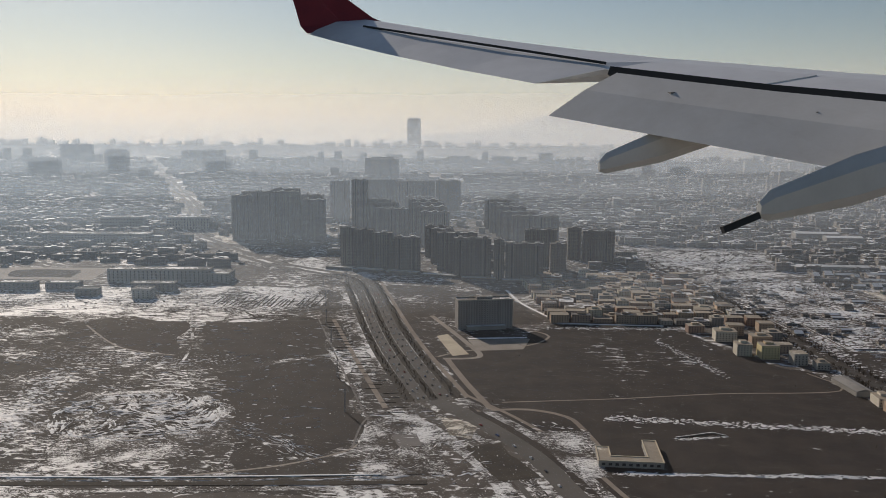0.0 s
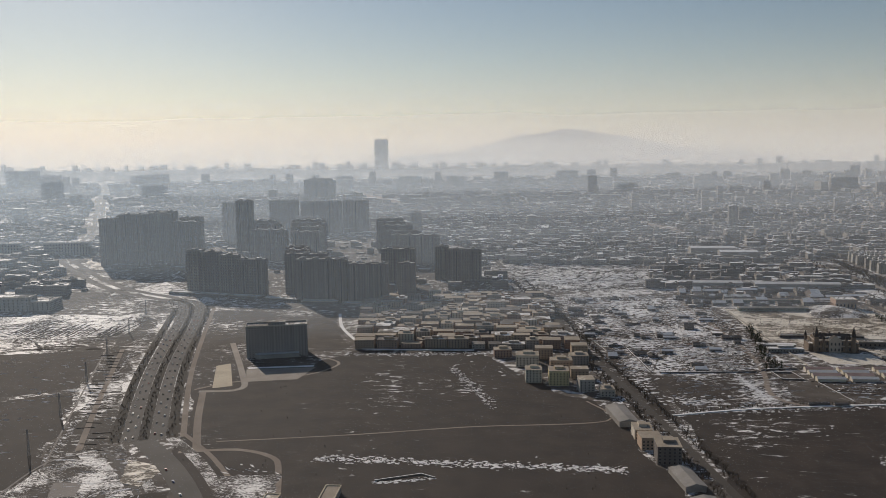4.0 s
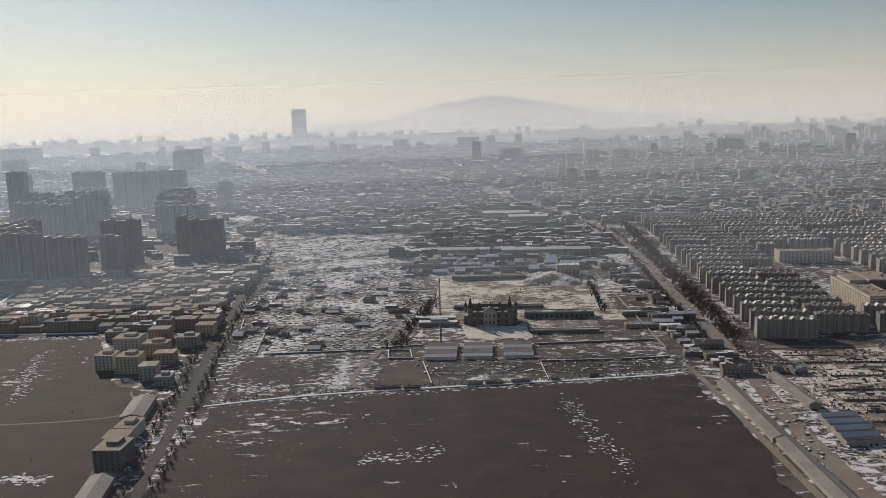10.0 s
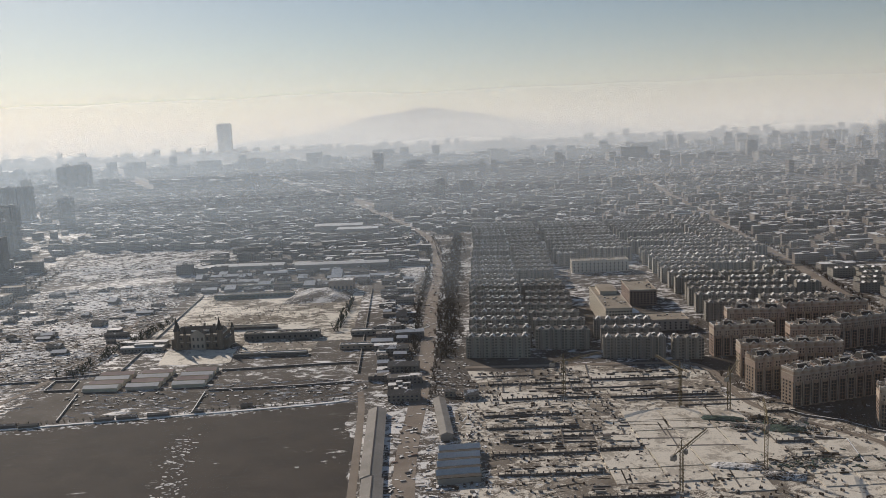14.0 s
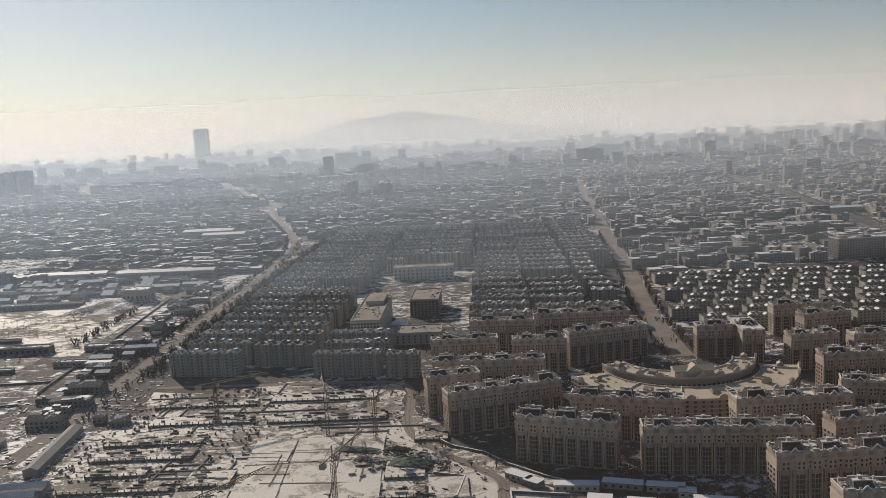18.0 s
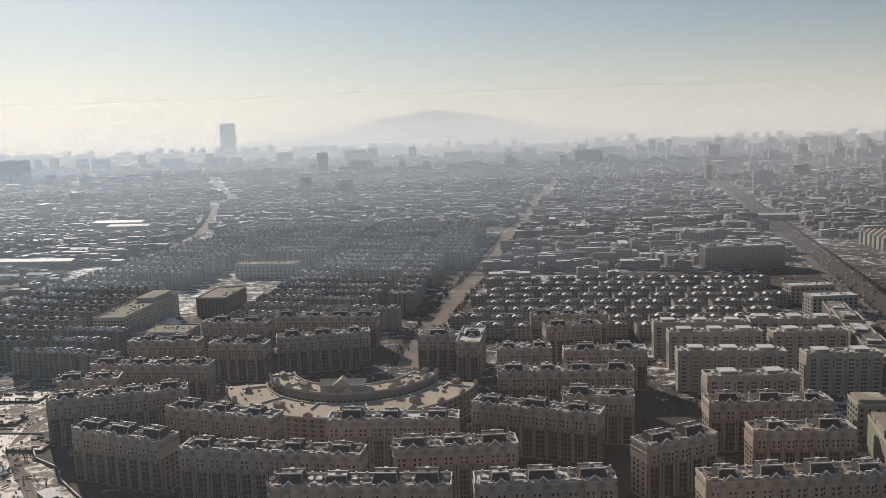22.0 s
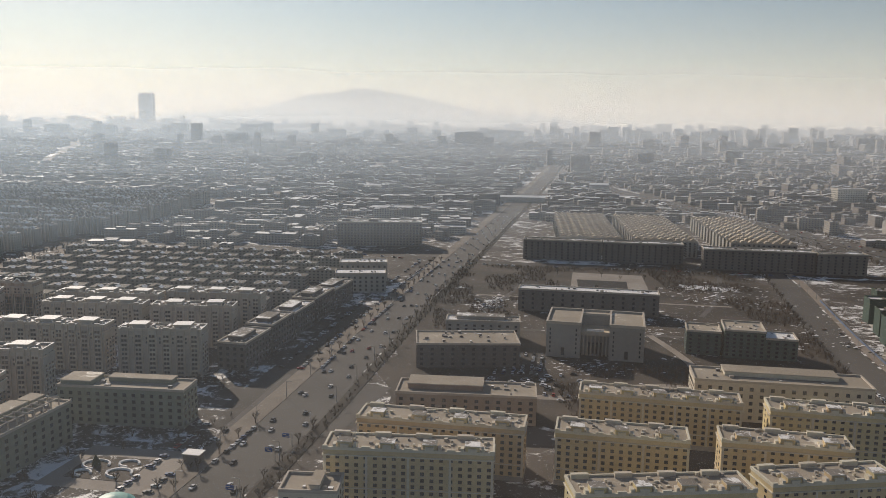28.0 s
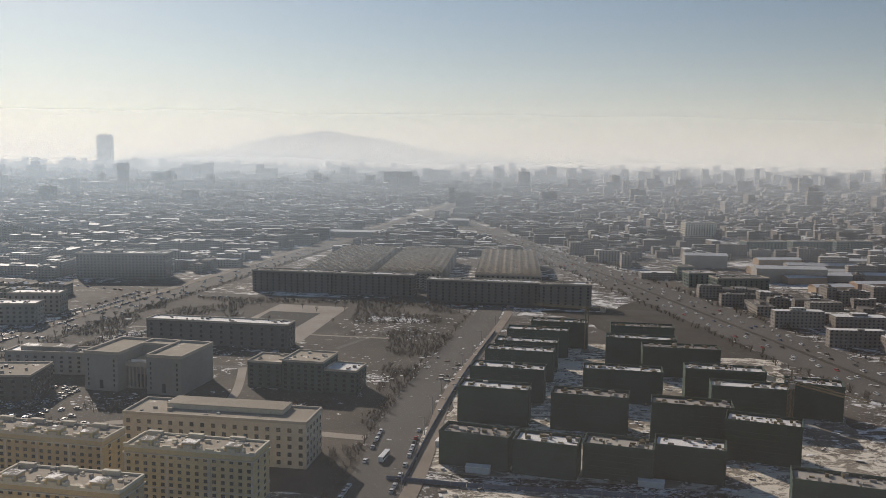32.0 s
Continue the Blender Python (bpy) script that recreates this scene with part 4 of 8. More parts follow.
for hw, ht, back, deck in ((3.6, 2.1, 1.9, 0), (3.0, 1.8, 1.5, 1), (3.3, 2.4, 1.7, 0), (2.6, 1.9, 1.9, 1)):
    m = Mesh()
    tw = hw - 0.7
    m.v = [(-hw, -3.2, 0), (hw, -3.2, 0), (hw, 3.2, 0), (-hw, 3.2, 0), (-tw, -1.3, ht), (tw, -1.3, ht), (tw, back, ht), (-tw, back, ht)]
    m.f, m.m = [(0, 1, 5, 4), (1, 2, 6, 5), (2, 3, 7, 6), (3, 0, 4, 7), (4, 5, 6, 7)], [3, 3, 3, 3, 1]
    m.box(-tw - 0.25, -1.6, ht, tw + 0.25, -1.3, ht + 0.3, 2, 4, floor=True).box(-tw - 0.25, back - 0.3, ht, tw + 0.25, back, ht + 0.3, 2, 4, floor=True)
    m.bar((-hw, -3.2, 0.1), (-tw, -1.4, ht + 0.1), 0.2, 2).bar((hw, -3.2, 0.1), (tw, -1.4, ht + 0.1), 0.2, 2)
    m.gable(-1.5, -4.1, 1.5, -1.6, 0.1, 1.5, 3, 0, "y")
    m.bar((-1.8, -4.15, 0.05), (0, -4.15, 1.75), 0.32, 4).bar((1.8, -4.15, 0.05), (0, -4.15, 1.75), 0.32, 4)
    m.box(-0.5, 0.0, ht, 0.5, 1.0, ht + 0.8, 0, 4)
    for x in (-hw - 1.5, hw + 1.3):
        m.box(x - 0.7, -1.4, 0, x + 0.7, 1.0, 1.0, 0, 1).box(x - 0.25, 1.6, 0, x + 0.25, 2.2, 1.6, 2, 4).box(x - 1.0, -3.3, 0, x - 0.6, -2.9, 1.2, 2, 4)
    PAV.append(m.done("roof_pavilion", [BLOCKWALL, ROOF if deck else DARKROOF, BLOCKTRIM, SLATE, ROOFSNOW]))
m = Mesh().box(-2.6, -2.2, 0, 2.6, 2.2, 1.3, 0, 1).box(-2.9, -2.5, 1.3, 2.9, 2.5, 1.6, 2, 1, floor=True).box(-5.2, -1.0, 0, -4.2, 1.4, 0.9, 0, 1).box(4.2, -1.0, 0, 5.0, 0.8, 1.1, 0, 1)
FLATBOX = m.done("roof_box", [GREYBLOCK, ROOFSNOW, BLOCKTRIM])
BAY = {}


def bay_mesh(h, grey=False):
    """A shallow bay with its column of storeys: spandrels and glazing."""
    key = (round(h, 1), grey)
    if key not in BAY:
        m = Mesh()
        if grey:
            m.box(-1.15, -0.35, 0.4, 1.15, 0.05, h - 0.8, 0, 0)
            z = 0.9
            while z + 1.0 < h - 0.9:
                m.box(-0.85, -0.40, z, -0.1, -0.30, z + 0.8, 1)
                m.box(0.1, -0.40, z, 0.85, -0.30, z + 0.8, 1)
                z += 1.48
            for x in (-1.5, 1.25):
                m.box(x, -0.45, 0.2, x + 0.25, 0.05, h - 0.3, 2)
        else:
            m.drum(0, 0.75, 0.1, h - 5.25, 1.55, 1.55, 12, 0).drum(0, 0.75, h - 5.25, h - 0.95, 1.75, 1.75, 12, 3).drum(0, 0.75, h - 2.5, h - 2.2, 1.95, 1.95, 12, 2).drum(0, 0.75, h - 0.95, h - 0.1, 1.85, 1.85, 12, 2, 3)
            for turn in (-0.62, 0.0, 0.62):
                z = 0.7
                while z + 1.3 < h - 5.2:
                    m.box(-0.36, -1.58, z, 0.36, -1.40, z + 1.22, 1, None, turn, (0, 0.75))
                    z += 1.48
                for z in (h - 4.9, h - 3.6):
                    if turn:
                        m.box(-0.26, -1.80, z, 0.26, -1.60, z + 0.7, 1, None, turn * 0.6, (0, 0.75))
            for x in (-1.95, 1.75):
                m.box(x, -0.22, 0.2, x + 0.2, 0.05, h - 5.25, 2)
            for x in (-2.02, 2.02):
                m.box(x - 0.1, -0.06, 0.7, x + 0.1, 0.05, h - 5.5, 1)
        BAY[key] = m.done("bay", [GREYBLOCK if grey else BLOCKWALL, PANE, BLOCKTRIM, BLOCKUP])
    return BAY[key]


def block(ax, ay, length, yaw, h=16.0, depth=7.4, look_snow=0.4, seed=0, grey=False):
    rnd = random.Random(seed)
    ob = thing("apartment_block", rnd.choice(["brown-rendered apartment block with gabled roof pavilions", "tall brown apartment block with snowy roof terraces", "dusky eleven-storey block with pale cornice lines"]),
               "apartment building", ax, ay, yaw, group="brown apartment blocks")
    if grey:
        tagged(ob, "pale grey apartment block with snowy roof boxes", group="grey apartment blocks")
    wall = GREYBLOCK if grey else BLOCKWALL
    part("wall", Mesh().box(0, 0, 0, length, depth, h - 0.9, 0, 0), [wall], ob)
    part("roof_deck", Mesh().box(0.25, 0.25, h - 0.9, length - 0.25, depth - 0.25, h - 0.62, 0), [ROOFSNOW if rnd.random() < look_snow else ROOF], ob, "roof terrace with patches of snow")
    part("cornice", Mesh().box(-0.25, -0.25, h - 2.5, length + 0.25, depth + 0.25, h - 2.2, 0, floor=True), [BLOCKTRIM], ob)
    par = Mesh()
    for x0, y0, x1, y1 in ((-0.12, -0.12, length + 0.12, 0.25), (-0.12, depth - 0.25, length + 0.12, depth + 0.12), (-0.12, 0.25, 0.25, depth - 0.25), (length - 0.25, 0.25, length + 0.12, depth - 0.25)):
        par.box(x0, y0, h - 0.9, x1, y1, h, 0, 1)
    for k in range(max(2, round(length / 4.2))):
        cx = (k + 0.5) * length / max(2, round(length / 4.2))
        if k % 3 != 1:
            par.box(cx - 0.9, -0.18, h, cx + 0.9, 0.25, h + rnd.uniform(0.25, 0.6), 0, 1)
        par.box(cx - 2.1, -0.2, h, cx - 1.8, 0.28, h + 0.5, 0)
    part("parapet", par, [BLOCKTRIM, ROOFSNOW], ob, "pale roof parapet with snow on top")
    part("upper_storeys", Mesh().box(-0.14, -0.14, h - 5.2, length + 0.14, depth + 0.14, h - 2.5, 0, floor=True), [wall if grey else BLOCKUP], ob, "plain upper storeys")
    dots = Mesh()
    for r in range(2):
        for k in range(int(length / 2.1)):
            dots.box(k * 2.1 + 0.8, -0.2, h - 4.9 + r * 1.3, k * 2.1 + 1.35, -0.1, h - 4.2 + r * 1.3, 0)
    tagged(part("upper_window", dots, [PANE], ob), kind="stuff")
    gear = Mesh()
    for _ in range(int(length * 0.5)):
        x, y = rnd.uniform(1, length - 1), rnd.uniform(0.8, depth - 0.8)
        gear.box(x, y, h - 0.62, x + rnd.uniform(0.3, 1.4), y + rnd.uniform(0.2, 0.8), h - 0.62 + rnd.uniform(0.2, 0.9), rnd.randrange(3))
    tagged(part("roof_gear", gear, [BLOCKTRIM, GREYWALL, DARKWALL], ob), kind="stuff")
    n = max(1, round(length / 12.5))
    for k in range(n):
        part("roof_box" if grey else "roof_pavilion", FLATBOX if grey else PAV[rnd.randrange(4)], None, ob, "", ((k + 0.5) * length / n + rnd.uniform(-0.8, 0.8), depth * 0.52, h - 0.62))
    nb = max(2, round(length / 4.2))
    for k in range(nb):
        part("bay", bay_mesh(h, grey), None, ob, "", ((k + 0.5) * length / nb, 0.0, 0))
    end = Mesh()
    z = 1.0
    while z + 1 < h - 1:
        for y in (depth * 0.25, depth * 0.55, depth * 0.8):
            end.box(-0.05, y - 0.45, z, 0.05, y + 0.45, z + 0.8, 0)
            end.box(length - 0.05, y - 0.45, z, length + 0.05, y + 0.45, z + 0.8, 0)
        z += 1.48
    tagged(part("end_window", end, [PANE], ob), kind="stuff")
    return ob


BLOCKS_WEST = [(45.6, 272.2, 33, -21), (83.3, 255.1, 51, -8), (142.3, 251.9, 33.5, 5), (114.2, 229, 44, -1), (163.9, 228.6, 34, 3), (24.5, 298.8, 44, 14), (17.4, 320, 21, 11),
               (67, 290, 38, -18), (120.4, 275.7, 39, -0.7), (163, 290, 40, -20), (192, 295, 22, -6), (172.3, 322.5, 47, -2), (198, 349, 31, -2), (173, 353, 21, 1),
               (82.4, 377.7, 39, 13), (55.7, 371, 24, -6), (19.8, 377, 30, -2), (19.6, 342, 46, -5)]
BLOCKS_EAST = [(209.4, 251.7, 23, 24), (218.7, 229.2, 45.5, 4), (240.4, 261.8, 28, 0.4), (235, 286, 37, 0), (242, 313.5, 30.5, 0), (240, 346, 39, -5), (284.5, 339, 27, -1), (284, 372, 29.5, 0),
               (243.5, 375.5, 37, -3), (282.3, 395.5, 37, -4), (241, 392.5, 40, -4), (141, 379, 16.6, -6), (39.8, 412.5, 31, -7), (71.9, 420, 48, -3), (195, 389, 24, 8), (190, 412, 34, -2)]
for i, b in enumerate(BLOCKS_WEST):
    block(*b, seed=i)
for i, b in enumerate(BLOCKS_EAST):
    block(*b, h=15.7, seed=100 + i, grey=b[0] > 230 and b[1] > 300)
block(157, 366, 9.5, -6, depth=27, seed=300)
block(205, 203, 40, 2, seed=301)
block(120, 203, 36, -3, seed=302)

# ---- curved court building ----
def ring(name, cx, cy, r0, r1, a0, a1, h, mats, label, storeys):
    ob = thing(name, label, "apartment building", cx, cy)
    n = 22
    def arc(m, ra, rb, z0, z1, mat, top):
        for k in range(n):
            p = [radians(a0 + (a1 - a0) * q / n) for q in (k, k + 1)]
            b = len(m.v)
            for z in (z0, z1):
                for r, a in ((ra, p[0]), (rb, p[0]), (rb, p[1]), (ra, p[1])):
                    m.v.append((r * math.cos(a), r * math.sin(a), z))
            m.f += [(b + 1, b, b + 4, b + 5), (b + 3, b + 2, b + 6, b + 7), (b + 2, b + 1, b + 5, b + 6), (b, b + 3, b + 7, b + 4), (b + 4, b + 7, b + 6, b + 5)]
            m.m += [mat] * 4 + [top]
        return m
    part("wall", arc(Mesh(), r0, r1, 0, h - 0.8, 0, 0), [mats[0]], ob)
    part("roof_deck", arc(Mesh(), r0 + 0.3, r1 - 0.3, h - 0.8, h - 0.5, 0, 0), [mats[1]], ob, "sunlit pale roof terrace")
    part("parapet", arc(arc(Mesh(), r1 - 0.3, r1 + 0.15, h - 0.8, h, 0, 0), r0 - 0.15, r0 + 0.3, h - 0.8, h, 0, 0), [BLOCKTRIM], ob, "pale curved parapet")
    for s in range(storeys):
        part("string_course", arc(Mesh(), r1, r1 + 0.12, 1.6 + s * 1.6, 1.85 + s * 1.6, 0, 0), [BLOCKTRIM], ob)
    crest = Mesh().box(-1.5, -0.3, 0, 1.5, 0.3, 0.8, 0).gable(-1.7, -0.4, 1.7, 0.4, 0.8, 1.7, 0, 0, "y").done("parapet_crest", [BLOCKTRIM])
    for k in range(1, n, 2):
        a = radians(a0 + (a1 - a0) * (k + 0.5) / n)
        part("parapet_crest", crest, None, ob, "", (r1 * math.cos(a), r1 * math.sin(a), h), math.degrees(a) + 90)
    hut = Mesh().box(-1.6, -1.2, 0, 1.6, 1.2, 1.3, 0, 1).gable(-1.6, -1.2, 1.6, 1.2, 1.3, 2.0, 1, 0).done("stair_head", [mats[0], mats[1]])
    for k in range(1, n, 5):
        a = radians(a0 + (a1 - a0) * (k + 0.5) / n)
        part("stair_head", hut, None, ob, "", ((r0 + r1) / 2 * math.cos(a), (r0 + r1) / 2 * math.sin(a), h - 0.5), math.degrees(a) + 90)
    gr, gear = random.Random(int(r0)), Mesh()
    for _ in range(34):
        a, r = radians(gr.uniform(a0 + 2, a1 - 2)), gr.uniform(r0 + 1.2, r1 - 1.2)
        w, d = gr.uniform(0.4, 2.6), gr.uniform(0.3, 1.0)
        gear.box(-d / 2, -w / 2, h - 0.5, d / 2, w / 2, h - 0.5 + gr.uniform(0.2, 0.8), gr.randrange(2), gr.choice((None, None, 3)), a, (r * math.cos(a), r * math.sin(a)))
    for k in range(n + 1):
        a = radians(a0 + (a1 - a0) * k / n)
        if k % 4 == 1:
            gear.box(r0 + 0.4, -0.15, h - 0.5, r0 + (r1 - r0) * gr.uniform(0.4, 0.95), 0.15, h + 0.1, 1, 3, a)
    tagged(part("roof_gear", gear, [BLOCKWALL, BLOCKTRIM, DARKWALL, SNOWCLEAN], ob), kind="stuff")
    wm = Mesh()
    for s in range(storeys):
        for k in range(0, n * 2):
            a = radians(a0 + (a1 - a0) * (k + 0.5) / (n * 2))
            wm.box(-0.05, -0.45, 0.6 + s * 1.6, 0.05, 0.45, 1.45 + s * 1.6, 0, 0, a, ((r1 + 0.03) * math.cos(a), (r1 + 0.03) * math.sin(a)))
    tagged(part("window_pane", wm, [PANE], ob), kind="stuff")


ring("curved_apartment_block", 120, 340, 32, 46.5, 192, 347, 10.4, [BLOCKWALL, TERRACE], "long curved tan apartment block around a court", 6)
ring("curved_apartment_block", 120, 345, 23, 32, 192, 345, 12.4, [BLOCKWALL, TERRACE], "inner curved building with broad pale terraces", 6)

pv = thing("court_pavilion", "cream pavilion with a broad pediment on the curved terrace", "pavilion", 119, 317.5, 0, 11.9)
part("wall", Mesh().box(-7.5, -2.4, 0, 7.5, 3.0, 2.6, 0), [BLOCKTRIM], pv)
part("roof", Mesh().gable(-7.9, -2.8, 7.9, 3.4, 2.6, 4.0, 0, 1), [TERRACE, BLOCKTRIM], pv)
part("pediment", Mesh().gable(-3.4, -3.4, 3.4, 1.0, 2.4, 5.0, 0, 1, "y"), [TERRACE, BLOCKTRIM], pv)
part("cornice", Mesh().box(-7.9, -2.9, 2.35, 7.9, -2.4, 2.65, 0, floor=True), [CREAM], pv)

# ---- yellow apartment houses ----
def yellow(ax, ay, length, yaw, h=13.3, depth=9.0, wall=YELLOW, seed=0):
    rnd = random.Random(seed)
    ob = thing("apartment_house", rnd.choice(["yellow stucco apartment house with cornice and roof hatches", "sunlit ochre apartment house with rows of windows"]) if wall is YELLOW else "cream stucco apartment house with rows of windows", "apartment building", ax, ay, yaw, group="yellow apartment houses")
    part("wall", Mesh().box(0, 0, 0, length, depth, h - 0.6, 0), [wall], ob)
    part("plinth", Mesh().box(-0.1, -0.1, 0, length + 0.1, depth + 0.1, 1.2, 0), [GREYWALL], ob)
    part("roof_deck", Mesh().box(0.3, 0.3, h - 0.6, length - 0.3, depth - 0.3, h - 0.4, 0), [TANROOF], ob, "tan flat roof with traces of snow")
    part("cornice", Mesh().box(-0.3, -0.3, h - 1.9, length + 0.3, depth + 0.3, h - 1.65, 0, floor=True), [CREAM], ob)
    par = Mesh()
    for x0, y0, x1, y1 in ((-0.15, -0.15, length + 0.15, 0.3), (-0.15, depth - 0.3, length + 0.15, depth + 0.15), (-0.15, 0.3, 0.3, depth - 0.3), (length - 0.3, 0.3, length + 0.15, depth - 0.3)):
        par.box(x0, y0, h - 0.6, x1, y1, h, 0)
    for k in range(2 * max(2, round(length / 9)) + 1):
        cx = k * length / (2 * max(2, round(length / 9)))
        par.box(max(-0.15, cx - 0.9), -0.2, h, min(length + 0.15, cx + 0.9), 0.32, h + (0.7 if k % 2 else 0.35), 0)
    part("parapet", par, [CREAM], ob)
    n = max(2, round(length / 9))
    hut = Mesh().box(-1.5, -1.3, 0, 1.5, 1.3, 1.5, 0, 1).box(-1.65, -1.45, 1.5, 1.65, 1.45, 1.68, 2, 1, floor=True).box(-2.6, -1.3, 0, -1.9, 0.2, 1.0, 2).box(1.9, -1.3, 0, 2.6, 0.2, 1.0, 2).box(-0.6, 1.5, 0, 0.6, 2.2, 0.9, 0, 1)
    hd = hut.done("stair_head", [wall, ROOF, CREAM])
    for k in range(n):
        part("stair_head", hd, None, ob, "", ((k + 0.5) * length / n, depth * 0.17, h - 0.4))
    part("string_course", Mesh().box(-0.15, -0.15, 3.95, length + 0.15, depth + 0.15, 4.15, 0, floor=True), [CREAM], ob)
    gear = Mesh()
    for _ in range(int(length * 1.2)):
        x, y = rnd.uniform(1, length - 1), rnd.uniform(1, depth - 1)
        gear.box(x, y, h - 0.4, x + rnd.uniform(0.3, 1.0), y + rnd.uniform(0.3, 0.9), h - 0.4 + rnd.uniform(0.15, 0.7), rnd.randrange(2))
    tagged(part("roof_gear", gear, [GREYWALL, CREAM], ob), kind="stuff")
    back = Mesh().box(-1.8, -0.5, 0, 1.8, 0.5, 1.0, 0).done("chimney_wall", [CREAM])
    for k in range(n):
        part("chimney_wall", back, None, ob, "", ((k + 0.3) * length / n, depth - 0.8, h - 0.4))
    pil = Mesh().box(-0.25, -0.12, 1.2, 0.25, 0.05, h - 1.9, 0).done("pilaster", [CREAM])
    for k in range(n + 1):
        part("pilaster", pil, None, ob, "", (0.3 + k * (length - 0.6) / n, 0, 0))
    cols, rows = max(4, round(length / 2.0)), 7
    for c in range(cols):
        for r in range(rows):
            x, z = (c + 0.5) * length / cols, 1.45 + r * 1.5 + (0.25 if r == rows - 1 else 0)
            w = part("window_pane", WIN, None, ob, "", (x, 0.0, z))
            if c % 3 == 1 and r < rows - 1:
                part("window_sill", SILL, None, w, "", (0, 0, 0))
    side = Mesh()
    for r in range(rows):
        for y in (depth * 0.3, depth * 0.7):
            side.box(-0.05, y - 0.4, 1.45 + r * 1.5, 0.05, y + 0.4, 2.25 + r * 1.5, 0)
            side.box(length - 0.05, y - 0.4, 1.45 + r * 1.5, length + 0.05, y + 0.4, 2.25 + r * 1.5, 0)
    tagged(part("side_window", side, [PANE], ob), kind="stuff")
    return ob


YELLOWS = [(362.6, 249.6, 37, -4), (368, 269, 40, -10), (414.5, 261, 30, -11), (424.5, 289, 41, -12), (451.5, 256.5, 28, -11), (470.5, 277.5, 30, -11), (414, 227.5, 36, 5), (454, 233, 28, 8)]
for i, b in enumerate(YELLOWS):
    yellow(*b, seed=i)

# ---- office and campus buildings ----
def slab(name, label, category, ax, ay, length, depth, h, yaw, wall, roof=TANROOF, cols=0, rows=0, each=True, group="", raised=()):
    """A flat-roofed building: wall, roof deck, parapet, window grid on its long and end faces, raised roof parts."""
    ob = thing(name, label, category, ax, ay, yaw, group=group)
    part("wall", Mesh().box(0, 0, 0, length, depth, h - 0.7, 0), [wall], ob)
    part("roof_deck", Mesh().box(0.3, 0.3, h - 0.7, length - 0.3, depth - 0.3, h - 0.5, 0), [roof], ob)
    par = Mesh()
    for x0, y0, x1, y1 in ((-0.12, -0.12, length + 0.12, 0.3), (-0.12, depth - 0.3, length + 0.12, depth + 0.12), (-0.12, 0.3, 0.3, depth - 0.3), (length - 0.3, 0.3, length + 0.12, depth - 0.3)):
        par.box(x0, y0, h - 0.7, x1, y1, h, 0)
    part("parapet", par, [BLOCKTRIM], ob)
    if cols and rows:
        sh = (h - 1.8) / rows
        ww, wh = min(1.0, 0.55 * length / cols) / 2, sh * 0.52
        wm = Mesh().box(-ww, -0.06, 0, ww, 0.06, wh, 0, floor=True).done("window_pane", [PANE])
        side = Mesh()
        for c in range(cols):
            for r in range(rows):
                cx, z = (c + 0.5) * length / cols, 0.9 + r * sh
                if each:
                    part("window_pane", wm, None, ob, "", (cx, 0, z))
                else:
                    side.box(cx - ww, -0.06, z, cx + ww, 0.06, z + wh, 0)
        ns = max(2, round(depth / 2.6))
        for c in range(ns):
            for r in range(rows):
                y, z = (c + 0.5) * depth / ns, 0.9 + r * sh
                side.box(-0.06, y - ww, z, 0.06, y + ww, z + wh, 0)
                side.box(length - 0.06, y - ww, z, length + 0.06, y + ww, z + wh, 0)
        tagged(part("side_window", side, [PANE], ob), kind="stuff")
    gr = random.Random(int(ax * 7 + ay))
    gear = Mesh()
    for _ in range(int(length * depth / 22)):
        x, y = gr.uniform(0.8, length - 1.6), gr.uniform(0.8, depth - 1.4)
        if not any(x0 - 1.5 < x < x1 + 0.5 and y0 - 1.5 < y < y1 + 0.5 for x0, y0, x1, y1, _z in raised):
            gear.box(x, y, h - 0.5, x + gr.uniform(0.3, 1.5), y + gr.uniform(0.3, 0.9), h - 0.5 + gr.uniform(0.12, 0.8), gr.randrange(3), gr.choice((None, 3)))
    if gear.v:
        tagged(part("roof_gear", gear, [GREYWALL, BLOCKTRIM, DARKWALL, SNOWCLEAN], ob), kind="stuff")
    for x0, y0, x1, y1, z1 in raised:
        u = part("roof_house", Mesh().box(x0, y0, h - 0.5, x1, y1, z1 - 0.25, 0, 0).box(x0 - 0.2, y0 - 0.2, z1 - 0.25, x1 + 0.2, y1 + 0.2, z1, 1, 2, floor=True), [wall, BLOCKTRIM, roof], ob)
    return ob


slab("office_building", "cream office building with regular windows and a tan roof", "office", 460, 306, 48, 13, 12.0, -9.5, CREAM, TANROOF, 17, 5, raised=((9, 6.0, 40, 12.6, 12.9),))
u = thing("office_building", "grey U-shaped office building with pale roof parapets", "office", 425.5, 367.5, -12)
part("west_wing", Mesh().box(0, 0, 0, 12, 22, 12.3, 0, 1), [GREYWALL, TANROOF], u)
part("east_wing", Mesh().box(22, 0, 0, 34, 22, 12.3, 0, 1), [GREYWALL, TANROOF], u)
part("back_wing", Mesh().box(12, 15, 0, 22, 22, 12.3, 0, 1), [GREYWALL, TANROOF], u)
porch = part("entrance_block", Mesh().box(12.02, 6.5, 0, 21.98, 14.98, 8.6, 0, 1).box(12.04, 4.2, 7.4, 21.96, 6.5, 8.9, 2, 1, floor=True), [GREYWALL, TERRACE, BLOCKTRIM], u)
part("portal", Mesh().box(14.6, 6.3, 0, 19.4, 6.56, 4.4, 0), [PANE], porch, "dark glazed doors")
part("roof_sign", Mesh().box(14.0, 4.6, 8.9, 20.0, 5.0, 9.7, 0), [SNOWCLEAN], porch, "white raised roof edge")
